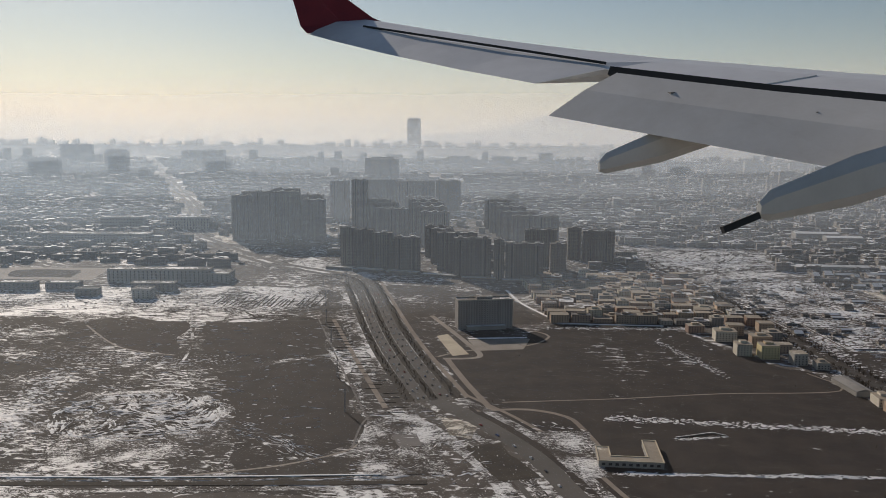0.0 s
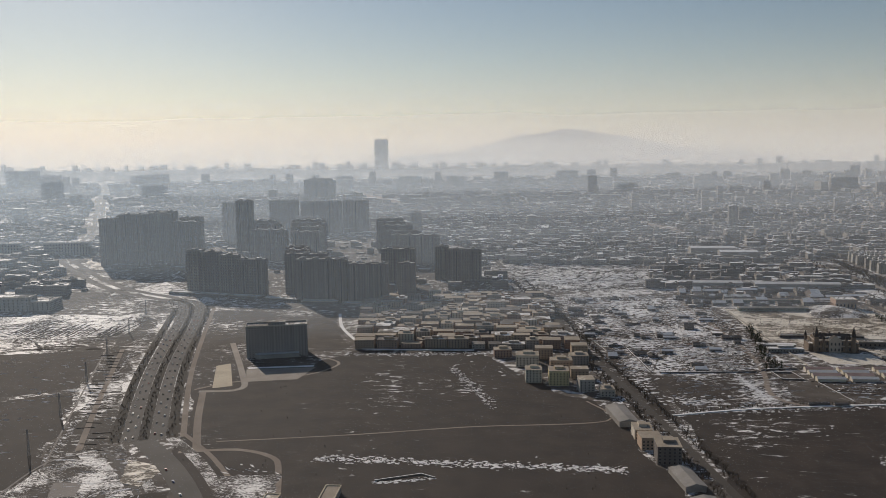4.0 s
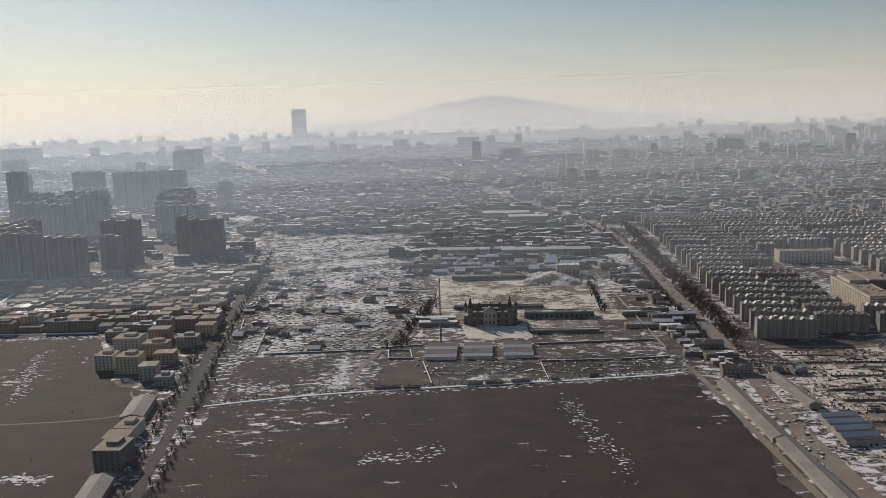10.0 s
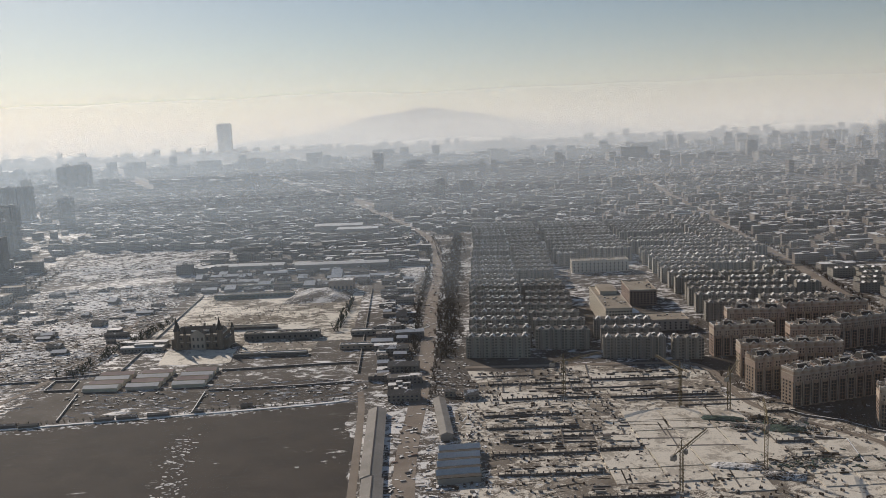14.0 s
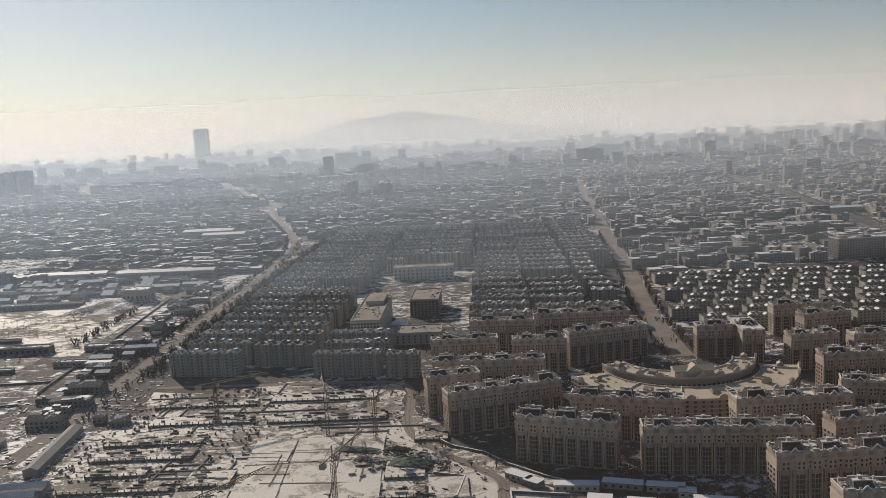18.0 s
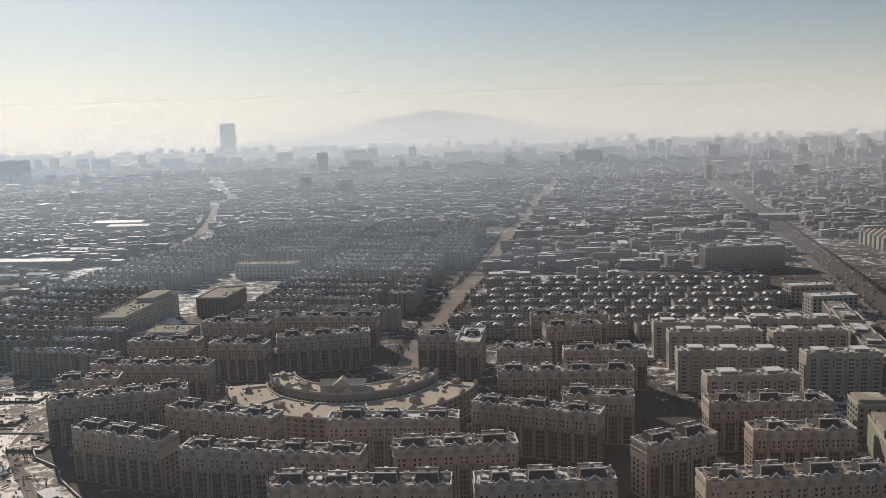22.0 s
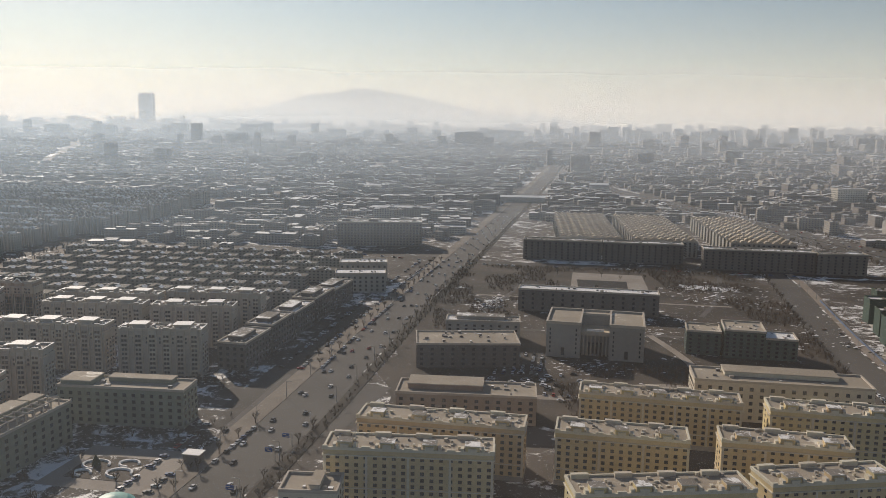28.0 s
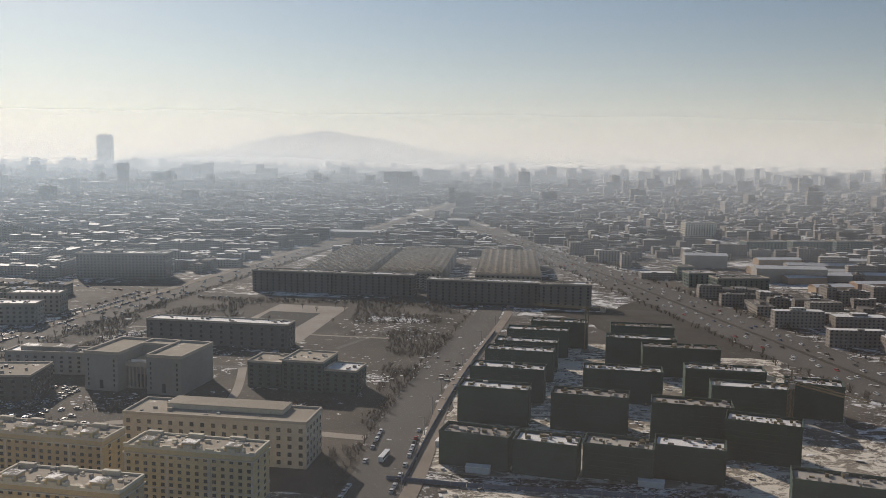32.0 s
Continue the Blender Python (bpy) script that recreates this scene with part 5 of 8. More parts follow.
for x0, x1, y0, y1 in ((0, 12, 0, 22), (22, 34, 0, 22)):
    m = Mesh()
    for q in ((x0 - 0.15, y0 - 0.15, x1 + 0.15, y0 + 0.5), (x0 - 0.15, y1 - 0.5, x1 + 0.15, y1 + 0.15), (x0 - 0.15, y0 + 0.5, x0 + 0.5, y1 - 0.5), (x1 - 0.5, y0 + 0.5, x1 + 0.15, y1 - 0.5)):
        m.box(q[0], q[1], 12.0, q[2], q[3], 13.0, 0)
    part("parapet", m, [BLOCKTRIM], u)
part("parapet", Mesh().box(12.15, 15, 12.3, 21.85, 15.5, 13.0, 0).box(12.15, 21.6, 12.3, 21.85, 22.15, 13.0, 0), [BLOCKTRIM], u)
column = Mesh().drum(0, 0, 0, 7.4, 0.36, 0.32, 10, 0).box(-0.45, -0.45, 0, 0.45, 0.45, 0.4, 0).done("column", [BLOCKTRIM])
for k in range(7):
    part("column", column, None, u, "", (12.9 + k * 1.37, 5.0, 0))
slit = Mesh()
for x0 in (0, 22):
    slit.box(x0 + 5.4, -0.08, 0.8, x0 + 6.6, 0.04, 3.6, 0)
    for r in range(6):
        slit.box(x0 + 1.2, -0.06, 1.6 + 1.6 * r, x0 + 1.7, 0.04, 2.5 + 1.6 * r, 0).box(x0 + 10.3, -0.06, 1.6 + 1.6 * r, x0 + 10.8, 0.04, 2.5 + 1.6 * r, 0)
tagged(part("window_pane", slit, [PANE], u), kind="stuff")
slab("laboratory_building", "dark green institute building with stepped wings", "office", 477, 373, 12, 12, 9.0, -13, LABWALL, TANROOF, 4, 5, False)
slab("laboratory_building", "dark green institute building, tall middle wing", "office", 489.2, 368.5, 14, 15, 10.5, -13, LABWALL, TANROOF, 6, 6, False)
slab("laboratory_building", "dark green institute building, low east wing", "office", 503.1, 366.5, 11, 11, 8.0, -13, LABWALL, ROOFSNOW, 4, 4, False)
slab("library_building", "long dark institute building with a bright roof edge", "office", 422, 438.5, 60, 9, 10.0, -10, DARKWALL, ROOFSNOW, 14, 4, False)
slab("office_building", "tan low office building with sunlit parapets", "office", 375.6, 301.5, 39, 12, 8.6, -5, BLOCKWALL, TANROOF, 13, 4, raised=((3, 4, 24, 11.6, 9.8),))
slab("school_building", "dark broad hall with a pale flat roof", "hall", 380, 351.5, 35, 17, 8.6, 2, DARKWALL, TANROOF, 10, 4)
slab("school_building", "grey hall behind another, snow on its roof", "hall", 390, 387.5, 28, 9, 8.0, -5, GREYWALL, ROOF, 9, 4, raised=((4, 3, 22, 8, 9.0),))
slab("department_store", "huge dark windowless commercial block", "commercial building", 322, 612, 54, 15, 15.8, 2, DARKWALL, ROOF, 26, 8, False, raised=((3, 3, 8, 8, 17), (20, 3, 26, 8, 17)))
slab("gate_house", "small tan house with an open roof yard", "house", 355, 238, 12, 9, 8.8, -3, CREAM, TANROOF, 4, 4, raised=((6.2, 1, 8.2, 8, 9.6),))

# the L-shaped school and its roof pergola
slab("school_building", "sage-green L-shaped school, street wing with a pale roof", "school", 284, 296.5, 35.5, 9.5, 11.0, -6, SAGE, TANROOF, 14, 5, raised=((0.5, 1, 9, 8.5, 12.0), (12, 5.5, 30, 9, 11.9)))
wing = slab("school_building", "sage-green school wing with an open roof pergola", "school", 278.8, 224, 62, 10.5, 10.8, 76.8, SAGE, TANROOF, 20, 5, raised=((6, 6.5, 11, 10.2, 12.6), (18, 6.0, 21, 9, 12.3), (27, 5.8, 38, 10.2, 12.8), (43, 5.8, 53, 10.2, 12.8), (55, 6.2, 60, 10, 12.4)))
rail = Mesh()
for y in (1.2, 4.4):
    rail.bar((2, y, 12.2), (58, y, 12.2), 0.3)
part("pergola_rail", rail, [BLOCKTRIM], wing)
beam = Mesh().bar((0, 0.8, 12.35), (0, 4.8, 12.35), 0.32).bar((0, 1.2, 10.4), (0, 1.2, 12.3), 0.3).bar((0, 4.4, 10.4), (0, 4.4, 12.3), 0.3).done("pergola_beam", [BLOCKTRIM])
for k in range(20):
    part("pergola_beam", beam, None, wing, "", (2 + k * 3.0, 0, 0))

# ornamental parterre in the forecourt
pt = thing("parterre", "ornamental garden parterre with snowy kerbs", "garden bed", 309, 267, -10, 0.03)
for cx, cy, r0 in ((-4, 1, 3.2), (3.5, 3, 2.4), (4, -2.5, 3.0), (-4.5, -4, 2.0)):
    m = Mesh()
    for k in range(14):
        a, b = 2 * math.pi * k / 18, 2 * math.pi * (k + 1) / 18
        m.bar((cx + r0 * math.cos(a), cy + r0 * 0.8 * math.sin(a), 0.25), (cx + r0 * math.cos(b), cy + r0 * 0.8 * math.sin(b), 0.25), 0.5)
    part("kerb", m, [SNOWCLEAN], pt, "curved snow-topped kerb")
part("bed", Mesh().box(-8, -6.5, 0, 8, 6.5, 0.08, 0), [PARK], pt)
part("clipped_fir", Mesh().drum(-4, 1, 0, 1.0, 1.1, 0.9, 9).drum(-4, 1, 1.0, 2.6, 0.9, 0.1, 9), [FIR], pt)
part("kiosk", Mesh().box(16, 6, 0, 20, 9, 2.4, 0, 1).box(15.7, 5.7, 2.4, 20.3, 9.3, 2.6, 2, 1, floor=True), [DARKWALL, ROOFSNOW, BLOCKTRIM], thing("kiosk", "small dark guard kiosk with a white roof edge", "kiosk", 309, 267, -10))
tc = thing("membrane_roof", "teal rounded membrane roof of a low hall", "roof", 318, 246, 20)
part("shell", Mesh().drum(0, 0, 0, 1.6, 5, 4.6, 18, 0).drum(0, 0, 1.6, 2.6, 4.6, 3, 18, 0).drum(0, 0, 2.6, 3.1, 3, 0.4, 18, 0), [TEAL], tc)

# shops in a row along the boulevard
for k, (x, y, yaw, ln, h) in enumerate([(313, 345, 78, 21, 9.6), (317.6, 367, 78, 20, 10.4), (322, 388, 78, 21, 9.8), (326.6, 410, 77, 22, 10.6), (331.6, 433, 77, 24, 9.4)]):
    slab("shop_building", "dark commercial row house beside the boulevard", "shop building", x + 11, y, ln, 10, h, yaw, DARKWALL, ROOF, 8, 4, group="boulevard row", raised=((4, 3, ln - 6, 8, h + 1.0),))
slab("shop_building", "low pale corner building with a flat roof", "shop building", 338, 470, 24, 11, 9.5, 4, GREYWALL, ROOFSNOW, 9, 4)
slab("shop_building", "pale commercial building with snow on its roof", "shop building", 337, 497, 24, 11, 10.0, 4, GREYWALL, ROOFSNOW, 9, 4)

# plaza with a dark pool
field("plaza", [(452, 486), (460, 530), (496, 523), (484, 440), (474, 442), (478, 470)], PAVING, "pale paved plaza in front of the institute", 0.12, "plaza", 0.0)
field("pool", [(459, 510), (484, 505), (478, 472), (455, 477)], plain("dark_water", (0.012, 0.013, 0.014), (0.02, 0.021, 0.022), 0.9, bumpy=0), "dark drained pool in the plaza", 0.18, "pool", 0.0)

# ---- walled compound with rows of houses ----
for ax, ay, ln, yaw in ((437, 581, 46, -9), (483, 573.5, 46, -9), (535.5, 553, 60, -9.5), (594.5, 541, 27, -4)):
    slab("terrace_block", "long dark apartment row facing the cross street", "apartment building", ax, ay - 8.0, ln - 0.4, 10, 12.0, yaw, DARKWALL, ROOF, int(ln / 3.4), 6, False)
ROWROOFS = []
for k in range(3):
    rr, rowm = random.Random(70 + k), Mesh()
    rowm.box(0, 0, 0, 38, 6.4, 9.6, 0, 1).box(-0.15, -0.15, 9.6, 38.15, 0.25, 10.3, 2, 3).box(-0.15, 6.2, 9.6, 38.15, 6.55, 10.2, 2, 3)
    for q in range(8):
        x = 1.2 + q * 4.7 + rr.uniform(-0.3, 0.3)
        rowm.box(x, 1.6, 9.6, x + 2.6, 4.6, 10.7, 2, None).gable(x - 0.2, 1.4, x + 2.8, 4.8, 10.7, 11.5, rr.choice((1, 1, 3)), 2, "y")
        rowm.box(x + 3.1, 2.0, 9.6, x + 3.8, 3.4, 10.4, 2, rr.choice((1, 3)))
    for q in range(13):
        for z in range(6):
            rowm.box(1.0 + q * 2.9, -0.06, 1.0 + z * 1.45, 2.1 + q * 2.9, 0.06, 1.8 + z * 1.45, 4)
    ROWROOFS.append(rowm.done("terrace_house", [ROWWALL, TANROOF, BLOCKTRIM, TERRACE, PANE]))
for col, x0 in enumerate((446, 490, 545)):
    for r in range(14):
        whole("terrace_house", ROWROOFS[(r + col) % 3], None, "row of tan houses with pale cluttered flat roofs", "row house", group="compound rows", at=(x0 + 16 + r * 0.9 + 2 * (col == 2), 597 + r * 9.4 - col * 8, 0), yaw=-9)
slab("apartment_house", "sunlit yellow apartment house at the compound corner", "apartment building", 588, 596, 34, 9, 10.5, 62, YELLOW, ROOF, 13, 6, False)

# ---- netted buildings under construction ----
def netted(ax, ay, length, yaw, h=12.0, depth=8.0, seed=0):
    rnd = random.Random(seed)
    ob = thing("unfinished_building", "unfinished building wrapped in dark green safety net", "construction", ax, ay, yaw, group="netted new buildings")
    part("safety_net", Mesh().box(0, 0, 0, length, depth, h, 0), [NET], ob)
    part("roof_slab", Mesh().box(0.5, 0.5, h - 0.4, length - 0.5, depth - 0.5, h + 0.06, 0), [ROOFSNOW if rnd.random() < 0.6 else CONCRETE], ob, "raw roof slab with snow")
    for s in range(1, int(h / 1.55)):
        part("scaffold_ledger", Mesh().box(-0.06, -0.06, s * 1.55, length + 0.06, depth + 0.06, s * 1.55 + 0.1, 0, floor=True), [NET], ob)
    m = Mesh()
    for x0, y0, x1, y1 in ((-0.1, -0.1, length + 0.1, 0.12), (-0.1, depth - 0.12, length + 0.1, depth + 0.1), (-0.1, 0.12, 0.12, depth - 0.12), (length - 0.12, 0.12, length + 0.1, depth - 0.12)):
        m.box(x0, y0, h, x1, y1, h + 0.8, 0)
    part("net_edge", m, [NET], ob)
    st = Mesh()
    for _ in range(int(length * 1.3)):
        x, y = rnd.uniform(0.8, length - 0.8), rnd.uniform(0.8, depth - 0.8)
        st.box(x, y, h + 0.06, x + rnd.uniform(0.3, 1.6), y + rnd.uniform(0.2, 0.9), h + rnd.uniform(0.2, 0.9), rnd.randint(0, 1))
    tagged(part("formwork", st, [CONCRETE, STEEL], ob, "stacked formwork and starter bars"), kind="stuff")
    return ob


NETTED = [(539.9, 302.9, 17.7, -18), (557.8, 296.8, 15.7, -18), (574.6, 294.7, 16.7, -18), (591.8, 294.5, 16.7, -18), (545.6, 337.9, 20.6, -14), (571.9, 331.1, 21.6, -14), (598.4, 322.6, 21.6, -14), (550.2, 361.9, 23.7, -13), (556.6, 386.4, 23.7, -12), (561.1, 400.6, 22.7, -12), (586.2, 359.8, 24.7, -11), (619.3, 361.2, 24.7, -11), (621.0, 340.9, 22.7, -13), (613.9, 308.4, 18.5, -22), (603.2, 407.7, 25.7, -12), (613.2, 392.0, 26.8, -9), (567.4, 421.5, 23.7, -10), (644.8, 345.5, 16.5, -20), (578.8, 438.1, 22.7, -10), (609.7, 429.9, 24.7, -10), (613.9, 267.2, 22.7, -20)]
for i, b in enumerate(NETTED):
    netted(*b, seed=i, h=10.0 if i > 3 else 8.0)

# hoarding, snowy strip and site office along the construction yard
HOARD = plain("blue_site_hoarding", (0.07, 0.10, 0.16), (0.10, 0.135, 0.20), 0.7, 0.2, 1.5)
hd_ = thing("hoarding", "dark blue site hoarding along the snowy yard", "fence", 0, 0)
panel = Mesh().box(-1.9, -0.05, 0, 1.9, 0.05, 1.1, 0).done("panel", [HOARD])
for line in ([(529.2, 291.5), (551, 286.8), (575, 283.7), (612, 276)], [(531.5, 291), (540.5, 343), (552, 402), (566, 464)]):
    for x, y, a in along(line, 3.9):
        part("panel", panel, None, hd_, "", (x, y, 0), a)
band("snow_bank", [(533, 296), (552, 291.5), (580, 288), (606, 282)], 5.0, 0.12, DUMP, "trodden snow strip behind the hoarding", "snow", "structure", height=0.1)
for x, y, a in ((549.5, 297.5, -12), (590, 289, -14), (541, 318, 72)):
    ob = thing("site_cabin", "white container cabin in the snowy yard", "cabin", x, y, a, group="yard cabins")
    part("wall", Mesh().box(-3, -1.1, 0, 3, 1.1, 1.5, 0), [WHITEROOF], ob)
    part("roof", Mesh().box(-3.1, -1.2, 1.5, 3.1, 1.2, 1.65, 0, floor=True), [SNOWCLEAN], ob)

# depots and showrooms beyond the wide highway
for x, y, ln, d, h in ((704, 583, 32, 12, 9.0), (694, 605, 17, 10, 9.0), (696, 636, 11, 9, 9.0), (806, 812, 36, 12, 9.0), (848, 818, 36, 12, 9.0), (889, 825, 34, 12, 9.0)):
    slab("showroom", "grey-green glazed depot beside the wide highway", "commercial building", x, y, ln, d, h, 6, BLUENET, ROOF, int(ln / 3), 4, False, group="highway depots")
slab("office_building", "pale sunlit office slab beyond the wide highway", "office", 789, 932, 32, 12, 15, 6, CREAM, ROOFSNOW, 12, 6, False)
for x, y, ln in ((757, 668, 34), (762, 622, 26), (763, 585, 24), (781, 720, 34), (800, 640, 30), (795, 600, 30)):
    ob = thing("depot_shed", "low brown depot shed with a snowy roof", "shed", x, y, 7, group="depot sheds")
    part("wall", Mesh().box(0, 0, 0, ln, 9, 4, 0), [BRICK], ob)
    part("roof", Mesh().gable(-0.3, -0.3, ln + 0.3, 9.3, 4, 5.2, 0, 1), [ROOFSNOW, BRICK], ob)

# ---- high-rise estate beside the highway ----
def tower(x, y, w, d, h, yaw=0.0, seed=0):
    rnd = random.Random(seed)
    ob = thing("residential_tower", rnd.choice(["tall dark residential tower in the haze", "slender residential high-rise with a stepped crown", "dark high-rise slab with vertical balcony bays"]), "high-rise", x, y, yaw, group="high-rise estate")
    part("wall", Mesh().box(-w / 2, -d / 2, 0, w / 2, d / 2, h, 0, 1), [TOWERWALL, ROOF], ob)
    nb = max(2, int(w / 5))
    bay = Mesh().box(-1.1, -0.7, 1.5, 1.1, 0.0, h - 1.0, 0, 0)
    bd = bay.done("bay", [TOWERWALL])
    for k in range(nb):
        part("bay", bd, None, ob, "", (-w / 2 + (k + 0.5) * w / nb, -d / 2, 0))
    n = max(1, round(w / 14))
    for k in range(n):
        cx = -w / 2 + (k + 0.5) * w / n
        part("crown", Mesh().box(cx - 2.6, -d * 0.32, h, cx + 2.6, d * 0.3, h + 1.5, 0, 1).box(cx + rnd.uniform(-2, 1), -d * 0.1, h + 1.5, cx + 1.6, d * 0.2, h + rnd.uniform(2.0, 2.8), 0, 1), [TOWERWALL, ROOF], ob)
    rim = Mesh()
    for x0, y0, x1, y1 in ((-w / 2 - 0.1, -d / 2 - 0.1, w / 2 + 0.1, -d / 2 + 0.3), (-w / 2 - 0.1, d / 2 - 0.3, w / 2 + 0.1, d / 2 + 0.1), (-w / 2 - 0.1, -d / 2 + 0.3, -w / 2 + 0.3, d / 2 - 0.3), (w / 2 - 0.3, -d / 2 + 0.3, w / 2 + 0.1, d / 2 - 0.3)):
        rim.box(x0, y0, h, x1, y1, h + 0.6, 0, 0)
    part("parapet", rim, [TOWERWALL], ob)
    core = Mesh()
    for k in range(n):
        cx = -w / 2 + (k + 0.5) * w / n
        core.box(cx - 0.5, -d / 2 - 0.06, 1.0, cx + 0.5, -d / 2, h - 1.5, 0)
    part("stair_glazing", core, [PANE], ob, "dark glazed stair strip")
    return ob


# slabs by their middle, width and height: the curved front row, the two columns behind it, the back of the estate, the dark western cluster
FRONT_SLABS = [(-785, 696, 16, 43), (-766, 688, 19, 42), (-745, 680, 19, 40), (-720, 670, 28, 37), (-651, 640, 37, 41), (-625, 632, 10, 41), (-600, 629, 37, 38), (-566, 646, 16, 36), (-539, 763, 15, 37), (-514, 746, 35, 36)]
COLUMN_SLABS = [(-696, 763, 24, 37), (-686, 722, 25, 39), (-668, 680, 42, 41), (-580, 706, 34, 42), (-625, 1020, 36, 44), (-618, 981, 35, 43), (-606, 944, 40, 42), (-595, 911, 44, 38), (-577, 878, 59, 37)]
BACK_SLABS = [(-736, 1016, 39, 47), (-726, 966, 41, 48), (-716, 921, 42, 48), (-709, 881, 39, 47), (-702, 841, 36, 45), (-790, 991, 30, 45), (-777, 951, 36, 44), (-763, 911, 43, 41), (-818, 991, 22, 72), (-863, 1086, 29, 63), (-811, 1186, 45, 58), (-761, 1236, 66, 53), (-706, 1246, 42, 53)]
WEST_SLABS = [(-951, 876, 28, 59), (-921, 868, 29, 65), (-892, 874, 30, 65), (-863, 886, 32, 54), (-950, 936, 39, 58), (-909, 936, 35, 63), (-876, 946, 29, 54)]
for k, (x, y, w, h) in enumerate(FRONT_SLABS + COLUMN_SLABS + BACK_SLABS + WEST_SLABS):
    tower(x, y, w, 11, h - 1.5, 0, k)
ESTATEPOLY = [(-806, 668), (-700, 640), (-640, 614), (-545, 612), (-484, 725), (-520, 850), (-560, 1060), (-672, 1280), (-900, 1270), (-985, 965), (-975, 852), (-850, 815)]
# the slabs' shade is put into this darker ground sheet
field("estate_ground", ESTATEPOLY, ESTATE, "ground between the high-rise slabs, darkened for their shade", 0.029, "courtyard")
for k, (x, y, ln) in enumerate(((-806, 674, 30), (-774, 664, 32), (-740, 654, 34), (-702, 640, 36), (-662, 622, 34), (-622, 612, 40))):
    slab("shop_row", "low dark shop row with snow on its flat roof", "shops", x, y, ln, 8, 3.2, -16 if k < 4 else -4, DARKWALL, ROOFSNOW, 9, 1, False, group="shop rows below the towers")
pod, rp = Mesh(), random.Random(17)
for _ in range(420):
    x, y = rp.uniform(-970, -490), rp.uniform(650, 1260)
    if inside(x, y, ESTATEPOLY) and not any(abs(x - a) < w / 2 + 9 and abs(y - b) < 13 for a, b, w, h in FRONT_SLABS + COLUMN_SLABS + BACK_SLABS + WEST_SLABS):
        w, d, h = rp.uniform(5, 14), rp.uniform(4, 7), rp.choice((2.0, 3.0, 5.0, 8.0))
        pod.box(-w / 2, -d / 2, 0, w / 2, d / 2, h, 0, rp.choice((1, 1, 2)), radians(rp.uniform(-8, 2)), (x, y))
whole("estate_annexes", pod, [DARKWALL, ROOF, ROOFSNOW], "low annexes and garages between the high-rise slabs", "houses", "stuff")
FARTOWERS = [(-1460, 2345, 50, 58), (-2010, 2580, 110, 64), (-1750, 2300, 70, 54), (-1830, 2030, 85, 46), (-920, 2045, 58, 54), (-950, 2075, 40, 50), (-598, 1145, 17, 40), (-1395, 2110, 62, 64), (-900, 1955, 66, 54), (-1645, 2065, 54, 68)]
for k, (x, y, w, h) in enumerate(FARTOWERS):
    tower(x, y, w, 14, h, 0, 200 + k)
part("wall", Mesh().box(-33, -22, 0, 33, 22, 152, 0, 1).box(-28, -18, 152, 28, 18, 158, 0, 1), [TOWERWALL, ROOF], thing("skyscraper", "broad slab skyscraper on the hazy skyline", "skyscraper", -1035, 4250))
# slab block alone in the field
t = thing("slab_tower", "lone grey slab block standing in the bare field", "high-rise", -638, 436, 13)
part("wall", Mesh().box(-21, -6.5, 0, 21, 6.5, 21.5, 0, 1), [LONEWALL, ROOF], t)
part("podium", Mesh().box(-15, -10.5, 0, 15, -6.5, 3.0, 0, 1), [CONCRETE, ROOFSNOW], t)
part("parapet", Mesh().box(-21.2, -6.7, 21.5, 21.2, -6.2, 22.5, 0).box(-21.2, 6.2, 21.5, 21.2, 6.7, 22.5, 0).box(-21.2, -6.2, 21.5, -20.7, 6.2, 22.5, 0).box(20.7, -6.2, 21.5, 21.2, 6.2, 22.5, 0), [CONCRETE], t)
fr = Mesh().box(-0.3, -0.35, 0, 0.3, 0.0, 21.2, 0).done("fin", [GREYWALL])
for i in range(13):
    part("fin", fr, None, t, "", (-20.4 + i * 3.4, -6.5, 0))
part("roof_house", Mesh().box(-6, -3, 21.5, 6, 3, 24, 0, 1), [LONEWALL, ROOF], t)

# campus and halls west of the highway
for x, y, ln, d, h, nm in [(-1000, 585, 98, 16, 13, "long pale hall with a ribbed roof"), (-1200, 830, 138, 22, 12, "wide stadium-like hall in haze"), (-914, 590, 30, 26, 9, "drum-like grey pavilion"), (-1080, 538, 32, 12, 8, "dark school house"),
                           (-1040, 545, 30, 12, 7, "dark brick school house"), (-960, 545, 40, 10, 8, "low dark teaching block"), (-1000, 520, 20, 10, 7, "small dark annex"), (-945, 512, 16, 14, 9, "dark boxy house in snow"), (-1180, 960, 60, 16, 18, "dark mid-rise office"), (-1090, 970, 60, 16, 18, "dark mid-rise office")]:
    slab("institute_building", nm + " beside the highway", "hall", x, y, ln, d, h, 3, GREYWALL if h > 8.5 else DARKWALL, ROOF, int(ln / 4), 4, False)
field("sports_ground", [(-1130, 590), (-1020, 594), (-1030, 660), (-1150, 655)], PAVING, "pale sports ground with running track", 0.06, "sports ground", 0.0)
field("pitch", [(-1110, 605), (-1045, 607), (-1052, 645), (-1122, 642)], VERGE, "worn green-brown playing pitch", 0.10, "pitch")

